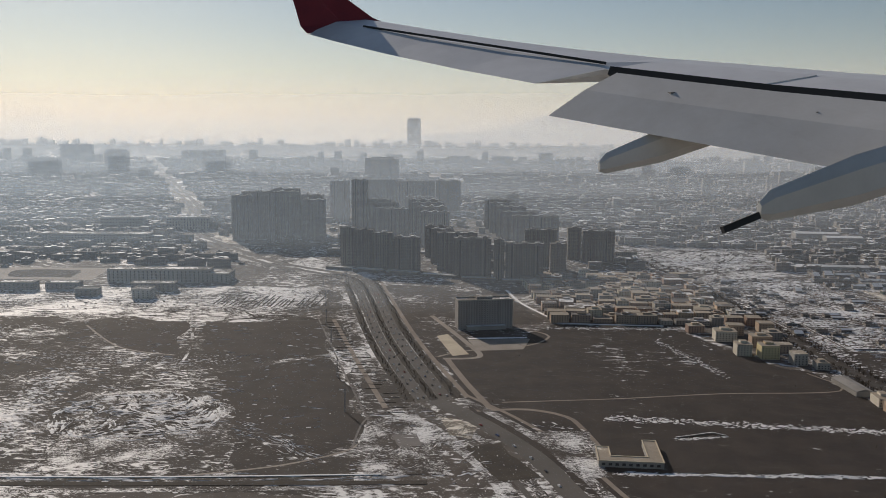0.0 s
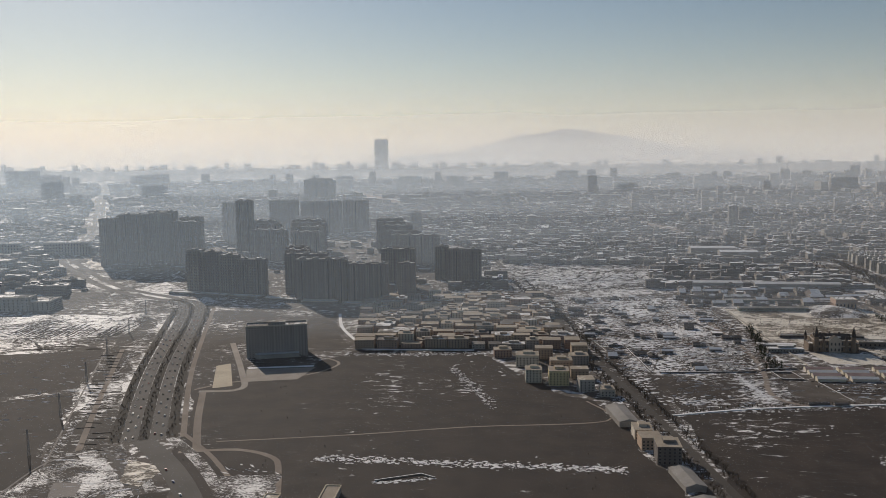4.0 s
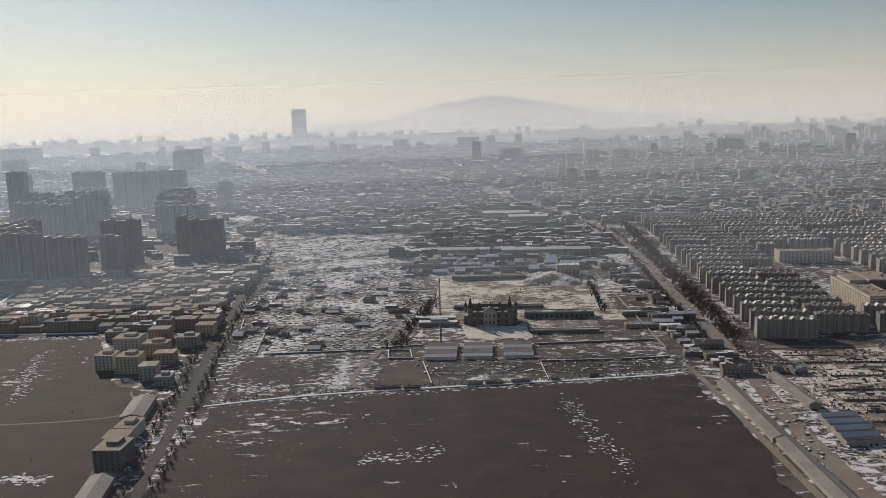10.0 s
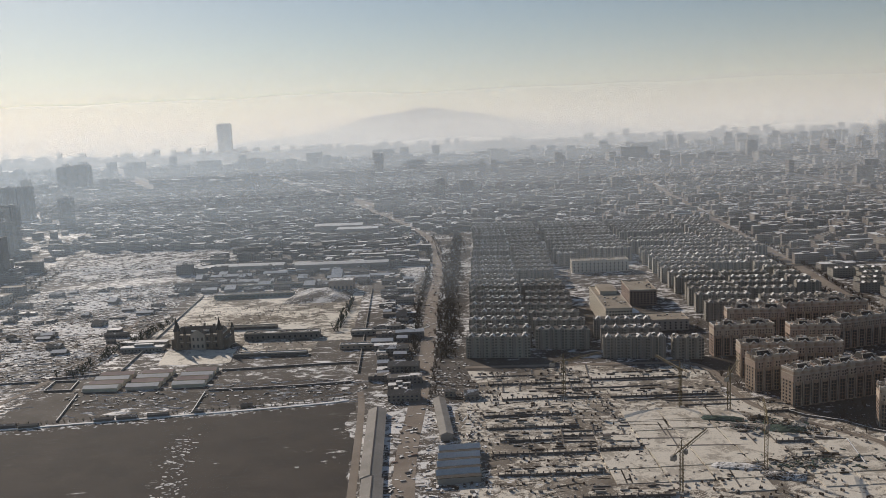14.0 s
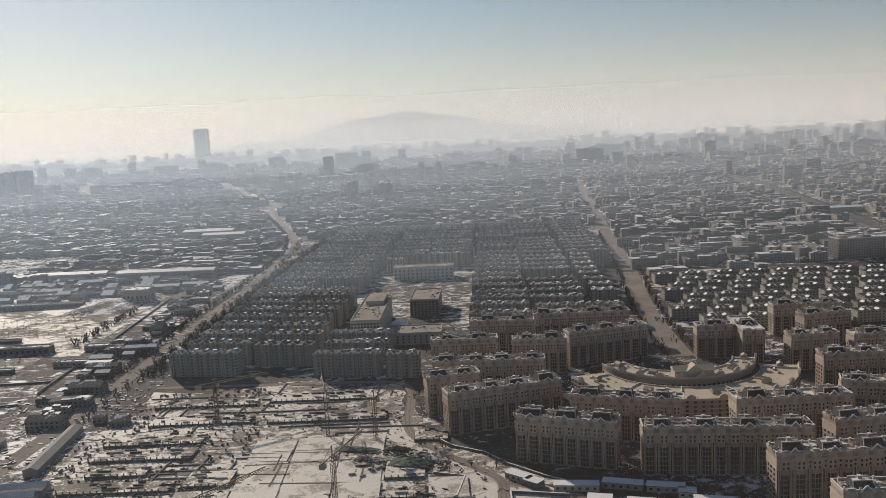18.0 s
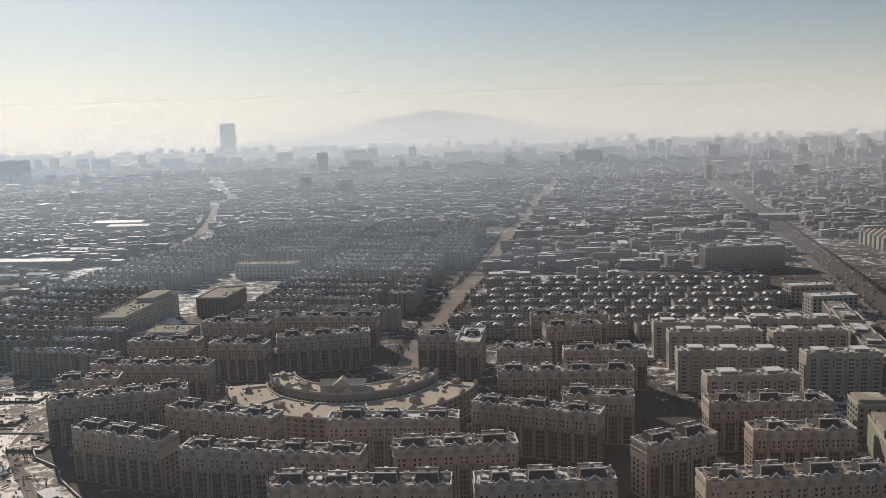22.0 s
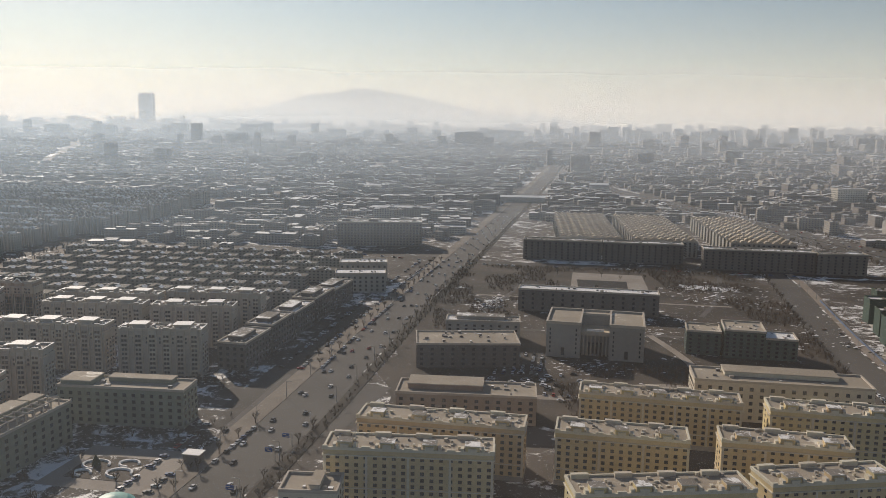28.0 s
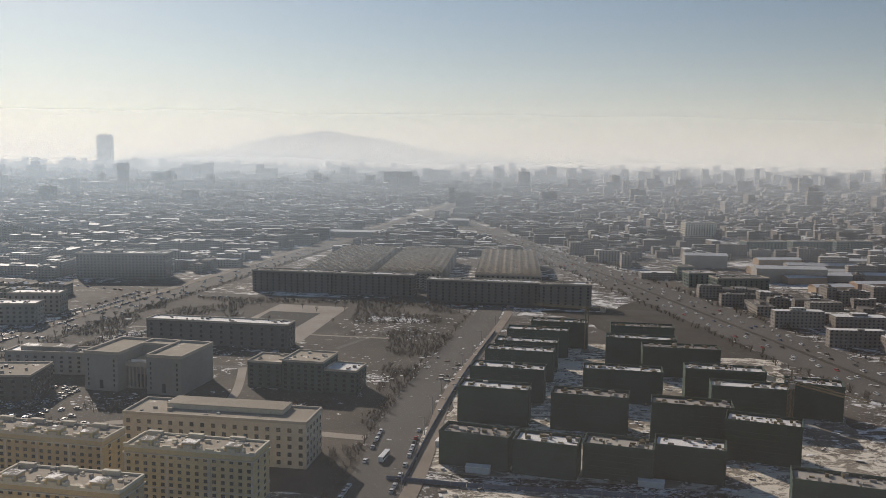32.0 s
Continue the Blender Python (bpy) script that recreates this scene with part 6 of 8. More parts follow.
# ---- village with flat roofs ----

def house(x, y, w, d, h, yaw, wall, roof, seed):
    rnd = random.Random(seed)
    tone = {BRICK: "brick", GREYWALL: "grey", CREAM: "cream", YELLOW: "yellow", DARKWALL: "dark", BLOCKWALL: "tan"}[wall]
    ob = thing("village_house", "%s village house with a flat %sroof" % (tone, "snowy " if roof is ROOFSNOW else ""), "house", x, y, yaw, group="village houses")
    part("wall", Mesh().box(-w / 2, -d / 2, 0, w / 2, d / 2, h, 0), [wall], ob)
    m = Mesh().box(-w / 2 - 0.15, -d / 2 - 0.15, h, w / 2 + 0.15, d / 2 + 0.15, h + 0.18, 0, floor=True)
    if rnd.random() < 0.45:
        m.box(-w * 0.2, -d * 0.1, h + 0.18, w * 0.25, d * 0.35, h + 1.5, 1, 0)
    part("roof", m, [roof, wall], ob)
    wm = Mesh()
    for s in range(max(1, int(h / 1.6))):
        n = max(2, int(w / 2))
        for k in range(n):
            cx = -w / 2 + (k + 0.5) * w / n
            wm.box(cx - 0.35, -d / 2 - 0.05, s * 1.6 + 0.55, cx + 0.35, -d / 2 + 0.05, s * 1.6 + 1.3, 0)
    tagged(part("window_pane", wm, [PANE], ob), kind="stuff")
    return ob


def street_x(y):
    return -388 - (y - 208) * 0.128


rnd = random.Random(11)
hk = 0
for row in range(15):
    y = 457 + row * 13.5
    x = -586 - row * 1.5
    while x < street_x(y) - 9:
        if rnd.random() < 0.93 and y < 660:
            w, d, h = rnd.uniform(9, 18), rnd.uniform(7.5, 10.5), rnd.choice([3.4, 4.8, 5.0, 6.4, 6.6, 8.0])
            house(x + w / 2, y + rnd.uniform(-1.5, 1.5), w, d, h, rnd.uniform(-3, 3), rnd.choice([BRICK, BRICK, BLOCKWALL, GREYWALL, CREAM]), rnd.choice([ROOF, TANROOF, TANROOF, DARKROOF]), hk)
            hk += 1
            x += w + rnd.uniform(0.6, 2.8)
        else:
            x += 6
for x, y, w, d, h, wall in [(-464, 410, 15, 12, 7.5, CREAM), (-452, 428, 12, 9, 7.5, BLOCKWALL), (-447, 366, 12, 11, 9.0, YELLOW), (-462, 372, 10, 10, 8.0, CREAM), (-443, 396, 14, 9, 7.5, BRICK), (-430, 412, 12, 9, 6.5, GREYWALL),
                            (-432, 352, 9, 9, 7.5, GREYWALL), (-421, 342, 8, 8, 4.5, GREYWALL), (-433, 380, 11, 8, 6.0, BLOCKWALL), (-427, 438, 11, 9, 7.0, BRICK), (-480, 432, 12, 8, 5.5, BRICK),
                            (-407, 241, 11, 13, 8.4, DARKWALL), (-412, 258, 10, 10, 6.0, BRICK), (-413, 273, 9, 12, 5.0, CREAM)]:
    house(x, y, w, d, h, rnd.uniform(-3, 5), wall, TANROOF, hk)
    hk += 1
for k, (x, y, w, d, h) in enumerate([(-419, 300, 10, 28, 3.0), (-404, 215, 9, 22, 2.5), (-401, 180, 10, 26, 2.8)]):
    ob = thing("long_shed", "long grey sheet-roofed shed beside the street", "shed", x, y, 7)
    part("wall", Mesh().box(-w / 2, -d / 2, 0, w / 2, d / 2, h, 0), [GREYWALL], ob)
    part("roof", Mesh().gable(-w / 2, -d / 2, w / 2, d / 2, h, h + 1.2, 0, 0, "y", over=0.3), [GREYROOF], ob)
yard = thing("courtyard_house", "low U-shaped courtyard house with a pale tan roof", "house", -568, 174, -2)
part("wall", Mesh().box(-15, 0, 0, 14.5, 6, 2.9, 0).box(-15, 6, 0, -9, 17, 2.9, 0).box(8, 6, 0, 14.5, 27, 2.9, 0), [GREYWALL], yard)
part("roof_deck", Mesh().box(-14.7, 0.3, 2.9, 14.2, 6, 3.0, 0).box(-14.7, 6, 2.9, -9.3, 16.7, 3.0, 0).box(8.3, 6, 2.9, 14.2, 26.7, 3.0, 0), [TANROOF], yard)
edge = Mesh()
for x0, y0, x1, y1 in ((-15.2, -0.2, 14.7, 0.3), (-15.2, 0.3, -14.7, 17.2), (14.2, 0.3, 14.7, 27.2), (-14.7, 16.7, -8.8, 17.2), (7.8, 26.7, 14.2, 27.2), (-9.3, 5.7, -8.8, 16.7), (7.8, 5.7, 8.3, 26.7), (-8.8, 5.7, 7.8, 6.2)):
    edge.box(x0, y0, 2.9, x1, y1, 3.35, 0)
part("parapet", edge, [TERRACE], yard, "pale sunlit parapet")
panes = Mesh()
for k in range(9):
    panes.box(-13.6 + k * 3.1, -0.06, 0.9, -12.0 + k * 3.1, 0.04, 2.1, 0)
tagged(part("window_pane", panes, [PANE], yard), kind="stuff")
low_wall([(-540, 213), (-520, 221), (-514, 217)], "short ditch wall with snow on top", [DARKWALL, SNOWCLEAN], 0.6, 0.5, "ditch_wall")

# ---- palace with two turrets ----
p = thing("palace", "grand stone palace with two pointed corner turrets", "palace", -251, 451, -4)
part("wall", Mesh().box(-13.5, -8, 0, 13.5, 8, 8.4, 0, 1).box(-16.5, -5.5, 0, -13.5, 6, 5.6, 0, 1).box(13.5, -5.5, 0, 16.5, 6, 5.6, 0, 1), [PALESTONE, ROOF], p)
part("roof", Mesh().gable(-12.5, -6, 12.5, 6.5, 8.4, 11.6, 0, 1), [SLATE, PALESTONE], p, "dark slate pitched roof")
part("roof_snow", Mesh().box(-5, -4.4, 9.4, 5, -3.6, 10.2, 0), [ROOFSNOW], p, "snow lying along the roof")
part("centre_gable", Mesh().box(-4, -9.4, 0, 4, -8, 8.8, 0, 0).gable(-4.4, -9.8, 4.4, -5, 8.8, 11.8, 1, 0, "y"), [BLOCKTRIM, SLATE], p)
part("cornice", Mesh().box(-13.8, -8.3, 8.1, 13.8, 8.3, 8.5, 0, floor=True), [BLOCKTRIM], p)
part("string_course", Mesh().box(-13.7, -8.2, 4.2, 13.7, -8.0, 4.5, 0, floor=True), [BLOCKTRIM], p)
tur = Mesh().drum(0, 0, 0, 11.0, 1.8, 1.7, 10, 0).drum(0, 0, 11.0, 11.5, 2.1, 2.1, 10, 1).drum(0, 0, 11.5, 13.6, 1.9, 1.1, 10, 1).drum(0, 0, 13.6, 18.6, 1.1, 0.05, 10, 1).done("turret", [PALESTONE, SLATE])
small = Mesh().drum(0, 0, 0, 9.4, 0.9, 0.9, 8, 0).drum(0, 0, 9.4, 12.6, 1.1, 0.05, 8, 1).done("turret", [PALESTONE, SLATE])
for x in (-12.2, 12.2):
    part("turret", tur, None, p, "", (x, -7.6, 0))
    part("turret", small, None, p, "slim pinnacle", (x * 0.62, -8.2, 0))
    part("turret", small, None, p, "slim pinnacle", (x * 1.3, 5.0, 0))
chim = Mesh().box(-0.5, -0.5, 0, 0.5, 0.5, 3.4, 0, 1).done("chimney", [PALESTONE, SNOWCLEAN])
for x, y in ((-7, 2), (6, 3), (0, 4.5)):
    part("chimney", chim, None, p, "", (x, y, 8.8))
wmesh = Mesh().box(-0.5, -0.08, 0, 0.5, 0.08, 1.9, 0).done("window_pane", [PANE])
for r in range(2):
    for k in range(9):
        part("window_pane", wmesh, None, p, "", (-10 + k * 2.5, -9.42 if 2 < k < 6 else -8.02, 1.2 + r * 4.0))
for dx, dy, w, d, h in ((-34, -22, 24, 5, 2.4), (-36, -10, 26, 5, 2.4)):
    house(-250 + dx, 468 + dy, w, d, h, -3, GREYWALL, ROOFSNOW, hk)
    hk += 1
field("palace_court", [(-277, 486), (-187, 481), (-182, 552), (-279, 557)], PALACE, "broad pale court behind the palace", 0.13, "court", 1.0)
field("palace_court", [(-227, 427), (-187, 425), (-186, 452), (-228, 454)], SITE, "pale side court with small trees", 0.128, "court", 0.8)
for name, lab, x, y, ln, d, h, yaw, wall, roof in (("range_building", "long dark side range of the palace", -229, 458, 44, 7, 4.2, -3, DARKWALL, ROOF), ("range_building", "long low range closing the palace court", -228, 421, 40, 4, 2.2, -3, DARKWALL, ROOFSNOW),
                                                   ("range_building", "dark low range along the back of the court", -274, 487, 60, 4, 2.4, -3, DARKWALL, ROOF), ("brick_hall", "dark brick hall beside the spoil heap", -192, 592, 18, 14, 9.0, -3, BRICK, ROOFSNOW),
                                                   ("long_shed", "long blue-grey shed behind the court", -278, 622, 88, 6, 3.4, -1, BLUENET, ROOF), ("long_shed", "long blue-grey shed behind the court", -275, 586, 58, 6, 3.4, -1, BLUENET, ROOF),
                                                   ("yard_building", "low yard building with a snowy roof", -167, 458, 21, 6, 2.8, -2, GREYWALL, ROOFSNOW), ("yard_building", "low yard building with a snowy roof", -171, 427, 22, 5, 2.8, -4, BRICK, ROOFSNOW)):
    slab(name, lab, "building", x, y, ln, d, h, yaw, wall, roof, int(ln / 3), 1, False)
for x0, y0, x1, y1 in ((-282, 392, -286, 600), (-158, 380, -160, 600)):
    ob = thing("garden_wall", "long boundary wall of the palace grounds", "wall", x0, y0, math.degrees(math.atan2(y1 - y0, x1 - x0)))
    part("wall", Mesh().box(0, 0, 0, math.hypot(x1 - x0, y1 - y0), 0.4, 1.1, 0), [GREYWALL], ob)
for pts in ([(-291, 367), (-285.5, 329)], [(-229, 360), (-228, 331)], [(-316, 396), (-292, 399.5)], [(-381, 389), (-320, 392)], [(-229, 396.5), (-181, 398.5), (-160, 399)], [(-228, 363), (-185, 363), (-160, 365)], [(-405, 429), (-412, 471)], [(-386, 391), (-392, 453)], [(-310, 375), (-297, 374), (-299, 390), (-311, 391), (-310, 375)]):
    low_wall(pts, "low plot wall with snow along its top", [DARKWALL, SNOWCLEAN], 0.9, 0.5, "garden_wall", "plot walls")
for x, y, w in ((-307, 324.5, 12), (-295, 323.5, 8), (-264.5, 327, 8), (-255, 328, 8.5), (-242, 329.5, 9), (-225, 331.5, 4), (-205, 336, 5)):
    ob = thing("garden_shed", "dark low shed with a snow-edged roof", "shed", x, y, 5, group="garden sheds")
    part("wall", Mesh().box(-w / 2, -1.2, 0, w / 2, 1.2, 1.4, 0), [DARKWALL], ob)
    part("roof", Mesh().gable(-w / 2, -1.2, w / 2, 1.2, 1.4, 1.9, 0, 0, "x", over=0.15), [DARKROOF], ob)
for k, (x, w) in enumerate(((-281, 17), (-261, 16), (-239, 16))):
    ob = thing("market_shed", "long shed with striped faded-red sheet roofs", "shed", x, 384, -2.5, group="striped sheds")
    for r in range(4):
        part("roof", Mesh().gable(-w / 2, -14 + r * 7.5, w / 2, -8.6 + r * 7.5, 1.8, 2.8, 0, 1), [WHITEROOF if r % 2 == 0 else MAUVE, CREAM], ob)
        part("wall", Mesh().box(-w / 2 + 0.2, -13.8 + r * 7.5, 0, w / 2 - 0.2, -8.8 + r * 7.5, 1.8, 0), [CREAM], ob)
mo = Mesh()
for i in range(16):
    for j in range(9):
        u_, v_ = i / 15, j / 8
        hgt = 5.0 * math.sin(math.pi * u_) ** 0.7 * math.sin(math.pi * v_) ** 0.7 * (0.75 + 0.4 * noise.noise((i * 0.4, j * 0.5, 3)))
        mo.v.append((-222 + 46 * u_ + 6 * v_, 556 + 55 * v_, 0.02 + max(0, hgt)))
for i in range(15):
    for j in range(8):
        a = i * 9 + j
        mo.f.append((a, a + 9, a + 10, a + 1))
        mo.m.append(0)
whole("spoil_heap", mo, [DUMP], "snow-covered spoil heap behind the palace", "heap", "structure")

# ---- striped sheds and roadside yard ----
for k in range(4):
    ob = thing("warehouse", "low warehouse with white sheet roofs and strips coloured as shade", "shed", -116 + 0.6 * k, 246 + k * 7.4, 3, group="striped warehouses")
    # dark slate tops and strips paint the roof slopes turned from the sun
    part("wall", Mesh().box(-7.5, -3.6, 0, 7.5, 3.6, 2.3, 0, 1), [GREYWALL, SLATE], ob)
    part("roof", Mesh().gable(-7.7, -0.9, 7.7, 3.6, 2.3, 3.7, 0, 1), [WHITEROOF, GREYWALL], ob)
    part("lower_roof", Mesh().box(-7.7, -3.7, 2.3, 7.7, -1.0, 2.5, 0, floor=True), [SLATE], ob, "dark lower strip of the roof")
for k, (y0, y1) in enumerate(((92, 168), (169, 246), (247, 318))):
    ob = thing("market_hall", "long low hall with a grey pitched sheet roof", "hall", -144.6 - 0.8 * k, y0, 0, group="long market halls")
    part("wall", Mesh().box(-3.6, 0, 0, 3.6, y1 - y0, 2.0, 0), [GREYWALL], ob)
    part("roof", Mesh().gable(-3.6, 0, 3.6, y1 - y0, 2.0, 3.3, 0, 1, "y", over=0.3), [GREYROOF, GREYWALL], ob)
    seam = Mesh()
    for q in range(1, 6):
        seam.box(-3.8, (y1 - y0) * q / 6 - 0.15, 1.9, 3.8, (y1 - y0) * q / 6 + 0.15, 2.12, 0)
    part("roof_seam", seam, [DARKWALL], ob)
    part("ridge_cap", Mesh().bar((0, 0, 3.36), (0, y1 - y0, 3.36), 0.3), [DARKWALL], ob)
ob = thing("long_shed", "narrow grey shed at the yard edge", "shed", -119, 305, 2)
part("wall", Mesh().box(-2.5, -22, 0, 2.5, 22, 2.4, 0), [GREYWALL], ob)
part("roof", Mesh().gable(-2.5, -22, 2.5, 22, 2.4, 3.4, 0, 0, "y", over=0.2), [GREYROOF], ob)

# ---- hospital-like complex ----
slab("hospital", "pale stepped hospital block with sunlit side", "hospital", -21, 436, 15, 66, 13.8, -4, CREAM, TANROOF, 9, 7, False, raised=((3, 40, 13, 62, 15.5),))
slab("hospital", "tan hospital annex with a broad flat roof", "hospital", 9, 499, 17, 34, 10.5, -5, BLOCKWALL, TANROOF, 8, 6, False)
slab("hospital", "long pale hall behind the hospital", "hall", -4, 625, 44, 14, 9.5, -4, CREAM, TANROOF, 14, 3, False)
slab("hospital", "low dark sports hall with a flat roof", "hall", -4.5, 434, 30, 18, 6.5, -4, GREYWALL, TANROOF, 10, 3, False)
ob = thing("snowy_dome", "small white membrane dome in the yard", "dome", 3, 474)
part("dome", Mesh().drum(0, 0, 0, 2.4, 6, 5, 14, 0).drum(0, 0, 2.4, 4.0, 5, 2.5, 14, 0).drum(0, 0, 4.0, 4.6, 2.5, 0.3, 14, 0), [SNOWCLEAN], ob)

# ---- six-storey apartment rows ----
def row_mesh(length, depth, h, snow_mat, seed, peaks=True):
    r = random.Random(seed)
    body, m, bays = Mesh().box(0, 0, 0, length, depth, h, 0, 1), Mesh(), Mesh()
    n = max(2, round(length / 5.2))
    for k in range(n):
        cx = (k + 0.5) * length / n
        bays.box(cx - 1.0, -0.7, 0.5, cx + 1.0, 0.0, h + 0.3, 0, 1)
        for x in (cx - 1.25, cx + 1.05):
            bays.box(x, -0.8, 0.0, x + 0.2, 0.0, h + 0.5, 2, 1)
        if peaks:
            hg = r.uniform(1.2, 1.7)
            m.gable(cx - 1.5, -0.2, cx + 1.5, depth * 0.55, h, h + hg, 0, 1, "y")
            m.bar((cx - 1.6, -0.3, h), (cx, -0.3, h + hg + 0.1), 0.22, 2).bar((cx + 1.6, -0.3, h), (cx, -0.3, h + hg + 0.1), 0.22, 2)
    body.box(-0.2, -0.2, h - 0.25, length + 0.2, 0.0, h + 0.25, 2, 3 if seed % 2 else 1, floor=True)
    for _ in range(9):
        x = r.uniform(0.5, length - 2.5)
        body.box(x, depth * 0.62, h, x + r.uniform(0.8, 2.4), depth * 0.92, h + r.uniform(0.3, 1.1), 2, r.choice((1, 3)))
    return body.done("terrace_block", [ROWWALL, DARKROOF, GREYWALL, SNOWCLEAN]), m.done("roof_gable", [snow_mat, GREYWALL, SNOWCLEAN]), bays.done("bay", [ROWWALL, snow_mat, BLOCKTRIM])


ROWLEN = [33, 28.5, 31, 33, 15]
ROWMESH = [row_mesh(ln, 7.6, h, sn, i) for i, (ln, h, sn) in enumerate(zip(ROWLEN, (11.0, 10.6, 10.8, 11.2, 10.8), (ROOF, DARKROOF, ROOF, ROOF, ROOF)))]
KEEP = [[(-30, 424), (32, 424), (46, 655), (-18, 655)], [(100, 380), (170, 380), (195, 450), (100, 450)]]
rnd = random.Random(21)
UX, UY = math.cos(radians(-10)), math.sin(radians(-10))
for r in range(26):
    x0, y0 = -102.0 + 1.6 * r, 396.0 + 19.6 * r
    off = 0.0
    for c in range(8):
        wide = (0, 1, 2, 3, 0, 2, 3, 1)[c]
        x, y = x0 + off * UX + rnd.uniform(-1.5, 1.5), y0 + off * UY + rnd.uniform(-2.6, 2.6)
        off += ROWLEN[wide] + (6.5 if c == 1 else 1.6 if c % 2 == 0 else 4.5)
        for i in (wide, 4):
            ends = [(x + ROWLEN[i] * q * UX, y + ROWLEN[i] * q * UY + 3) for q in (0, 0.5, 1)]
            clear = not any(inside(*e, k) for k in KEEP for e in ends) and not any(near_line(*e, ROADC, 12) or near_line(*e, ROAD3, 9) for e in ends)
            clear = clear and ends[2][0] < 126 + (y - 395) * 0.16 and (y > 436 or ends[2][0] < 14)
            if clear:
                break
        if clear and rnd.random() < 0.96:
            b_, g_, s_ = ROWMESH[i]
            ob = whole("terrace_block", b_, None, rnd.choice(["grey six-storey apartment row with gabled dormers", "weathered apartment row with snow on small gables"]), "apartment building", group="six-storey rows", at=(x, y, 0), yaw=-10 + rnd.uniform(-1.6, 1.6))
            tagged(part("roof_gable", g_, None, ob), kind="stuff"), tagged(part("bay", s_, None, ob), kind="stuff")

# ---- low houses with snowy cross gables ----
vm = Mesh().box(-8, -4.5, 0, 8, 4.5, 6.0, 0, 1).gable(-5.4, -3.8, -2.4, 0.0, 6.0, 6.9, 3, 0, "y").gable(2.4, -3.8, 5.4, 0.0, 6.0, 6.9, 3, 0, "y").box(-8.1, -4.6, 5.8, 8.1, -4.2, 6.3, 0, 1).box(-3.6, 1.5, 6.0, 3.6, 2.3, 6.7, 0, 3).box(-1, -4, 6.0, 1, 4, 6.8, 0, 1)
VILLA = vm.done("snowy_house", [ROWWALL, SLATE, ROOFSNOW, SNOWCLEAN])
for r in range(8):
    for c in range(10):
        x, y = 152 + c * 19.5 + (r % 2) * 8 + rnd.uniform(-1.5, 1.5), 440 + r * 18 - c * 1.6 + rnd.uniform(-1.5, 1.5)
        if x < 318 + r * 3 and not near_line(x, y, ROADC, 16) and not (x < 300 and y < 432) and y > 425:
            whole("snowy_house", VILLA, None, "dark terraced house with paired snow-white gables", "house", group="snowy-gabled houses", at=(x, y, 0), yaw=rnd.uniform(-6, 0))

# ---- building site ----
rnd = random.Random(31)
def foundation(x, y, w, d, yaw, seed):
    r = random.Random(seed)
    ob = thing("foundation", r.choice(["rough concrete foundation slab with starter bars and snow", "half-built basement level under snow"]), "foundation", x, y, yaw, group="site foundations")
    part("slab", Mesh().box(-w / 2, -d / 2, 0, w / 2, d / 2, 0.9, 0, 1), [DARKWALL, SITE], ob)
    m = Mesh()
    for _ in range(int(w * d / 16)):
        px, py = r.uniform(-w / 2 + 0.5, w / 2 - 0.5), r.uniform(-d / 2 + 0.5, d / 2 - 0.5)
        m.box(px, py, 0.9, px + r.uniform(0.6, 4.5), py + r.uniform(0.2, 0.7), 0.9 + r.uniform(0.15, 0.7), r.randint(0, 2))
    tagged(part("formwork", m, [CONCRETE, DARKWALL, BARK], ob), kind="stuff")
    m = Mesh()
    for k in range(int(w / 2.2)):
        m.box(-w / 2 + k * 2.2, -d / 2 - 0.25, 0, -w / 2 + k * 2.2 + 0.35, -d / 2, 1.7, 0)
    tagged(part("column", m, [DARKWALL], ob), kind="stuff")
    return ob


for i, (x, y, w, d) in enumerate([(-75, 352, 42, 9), (-26, 352, 44, 9), (-72, 330, 40, 9), (-22, 326, 46, 9), (-84, 310, 36, 9), (-84, 296, 36, 10), (-84, 268, 36, 8), (-84, 250, 36, 9), (9, 270, 13, 14),
                                  (-62, 229, 30, 8), (9, 253, 12, 10), (-88, 281, 20, 7), (-28, 212, 40, 8), (34, 212, 28, 10), (18, 300, 12, 10), (-55, 271, 15, 12)]):
    foundation(x, y, w, d, -3, i)
XS, YS = [-64, -46, -30.5, -14, 1.5, 16, 29], [224, 234, 246, 262, 281, 304]
for i in range(6):
  for j in range(5):
    x, y, w, d = (XS[i] + XS[i + 1]) / 2, (YS[j] + YS[j + 1]) / 2, XS[i + 1] - XS[i] - 0.7, YS[j + 1] - YS[j] - 0.7
    if (i, j) in ((0, 0), (0, 3), (4, 2), (4, 4), (5, 3), (5, 4), (1, 0), (3, 0), (0, 4), (4, 3)):
        continue
    whole("concrete_slab", Mesh().box(-w / 2, -d / 2, 0.0, w / 2, d / 2, 0.35 + 0.15 * ((i * 3 + j) % 3), 0), [SLAB], "pale concrete slab under dusty snow", "slab", "structure", at=(x, y, 0), yaw=-1)
whole("site_trench", Mesh().box(-16, -2.5, 0.0, 16, 2.5, 0.12, 0), [DARKWALL], "dark open trench of the site", "trench", "structure", at=(-68, 279, 0), yaw=-2)
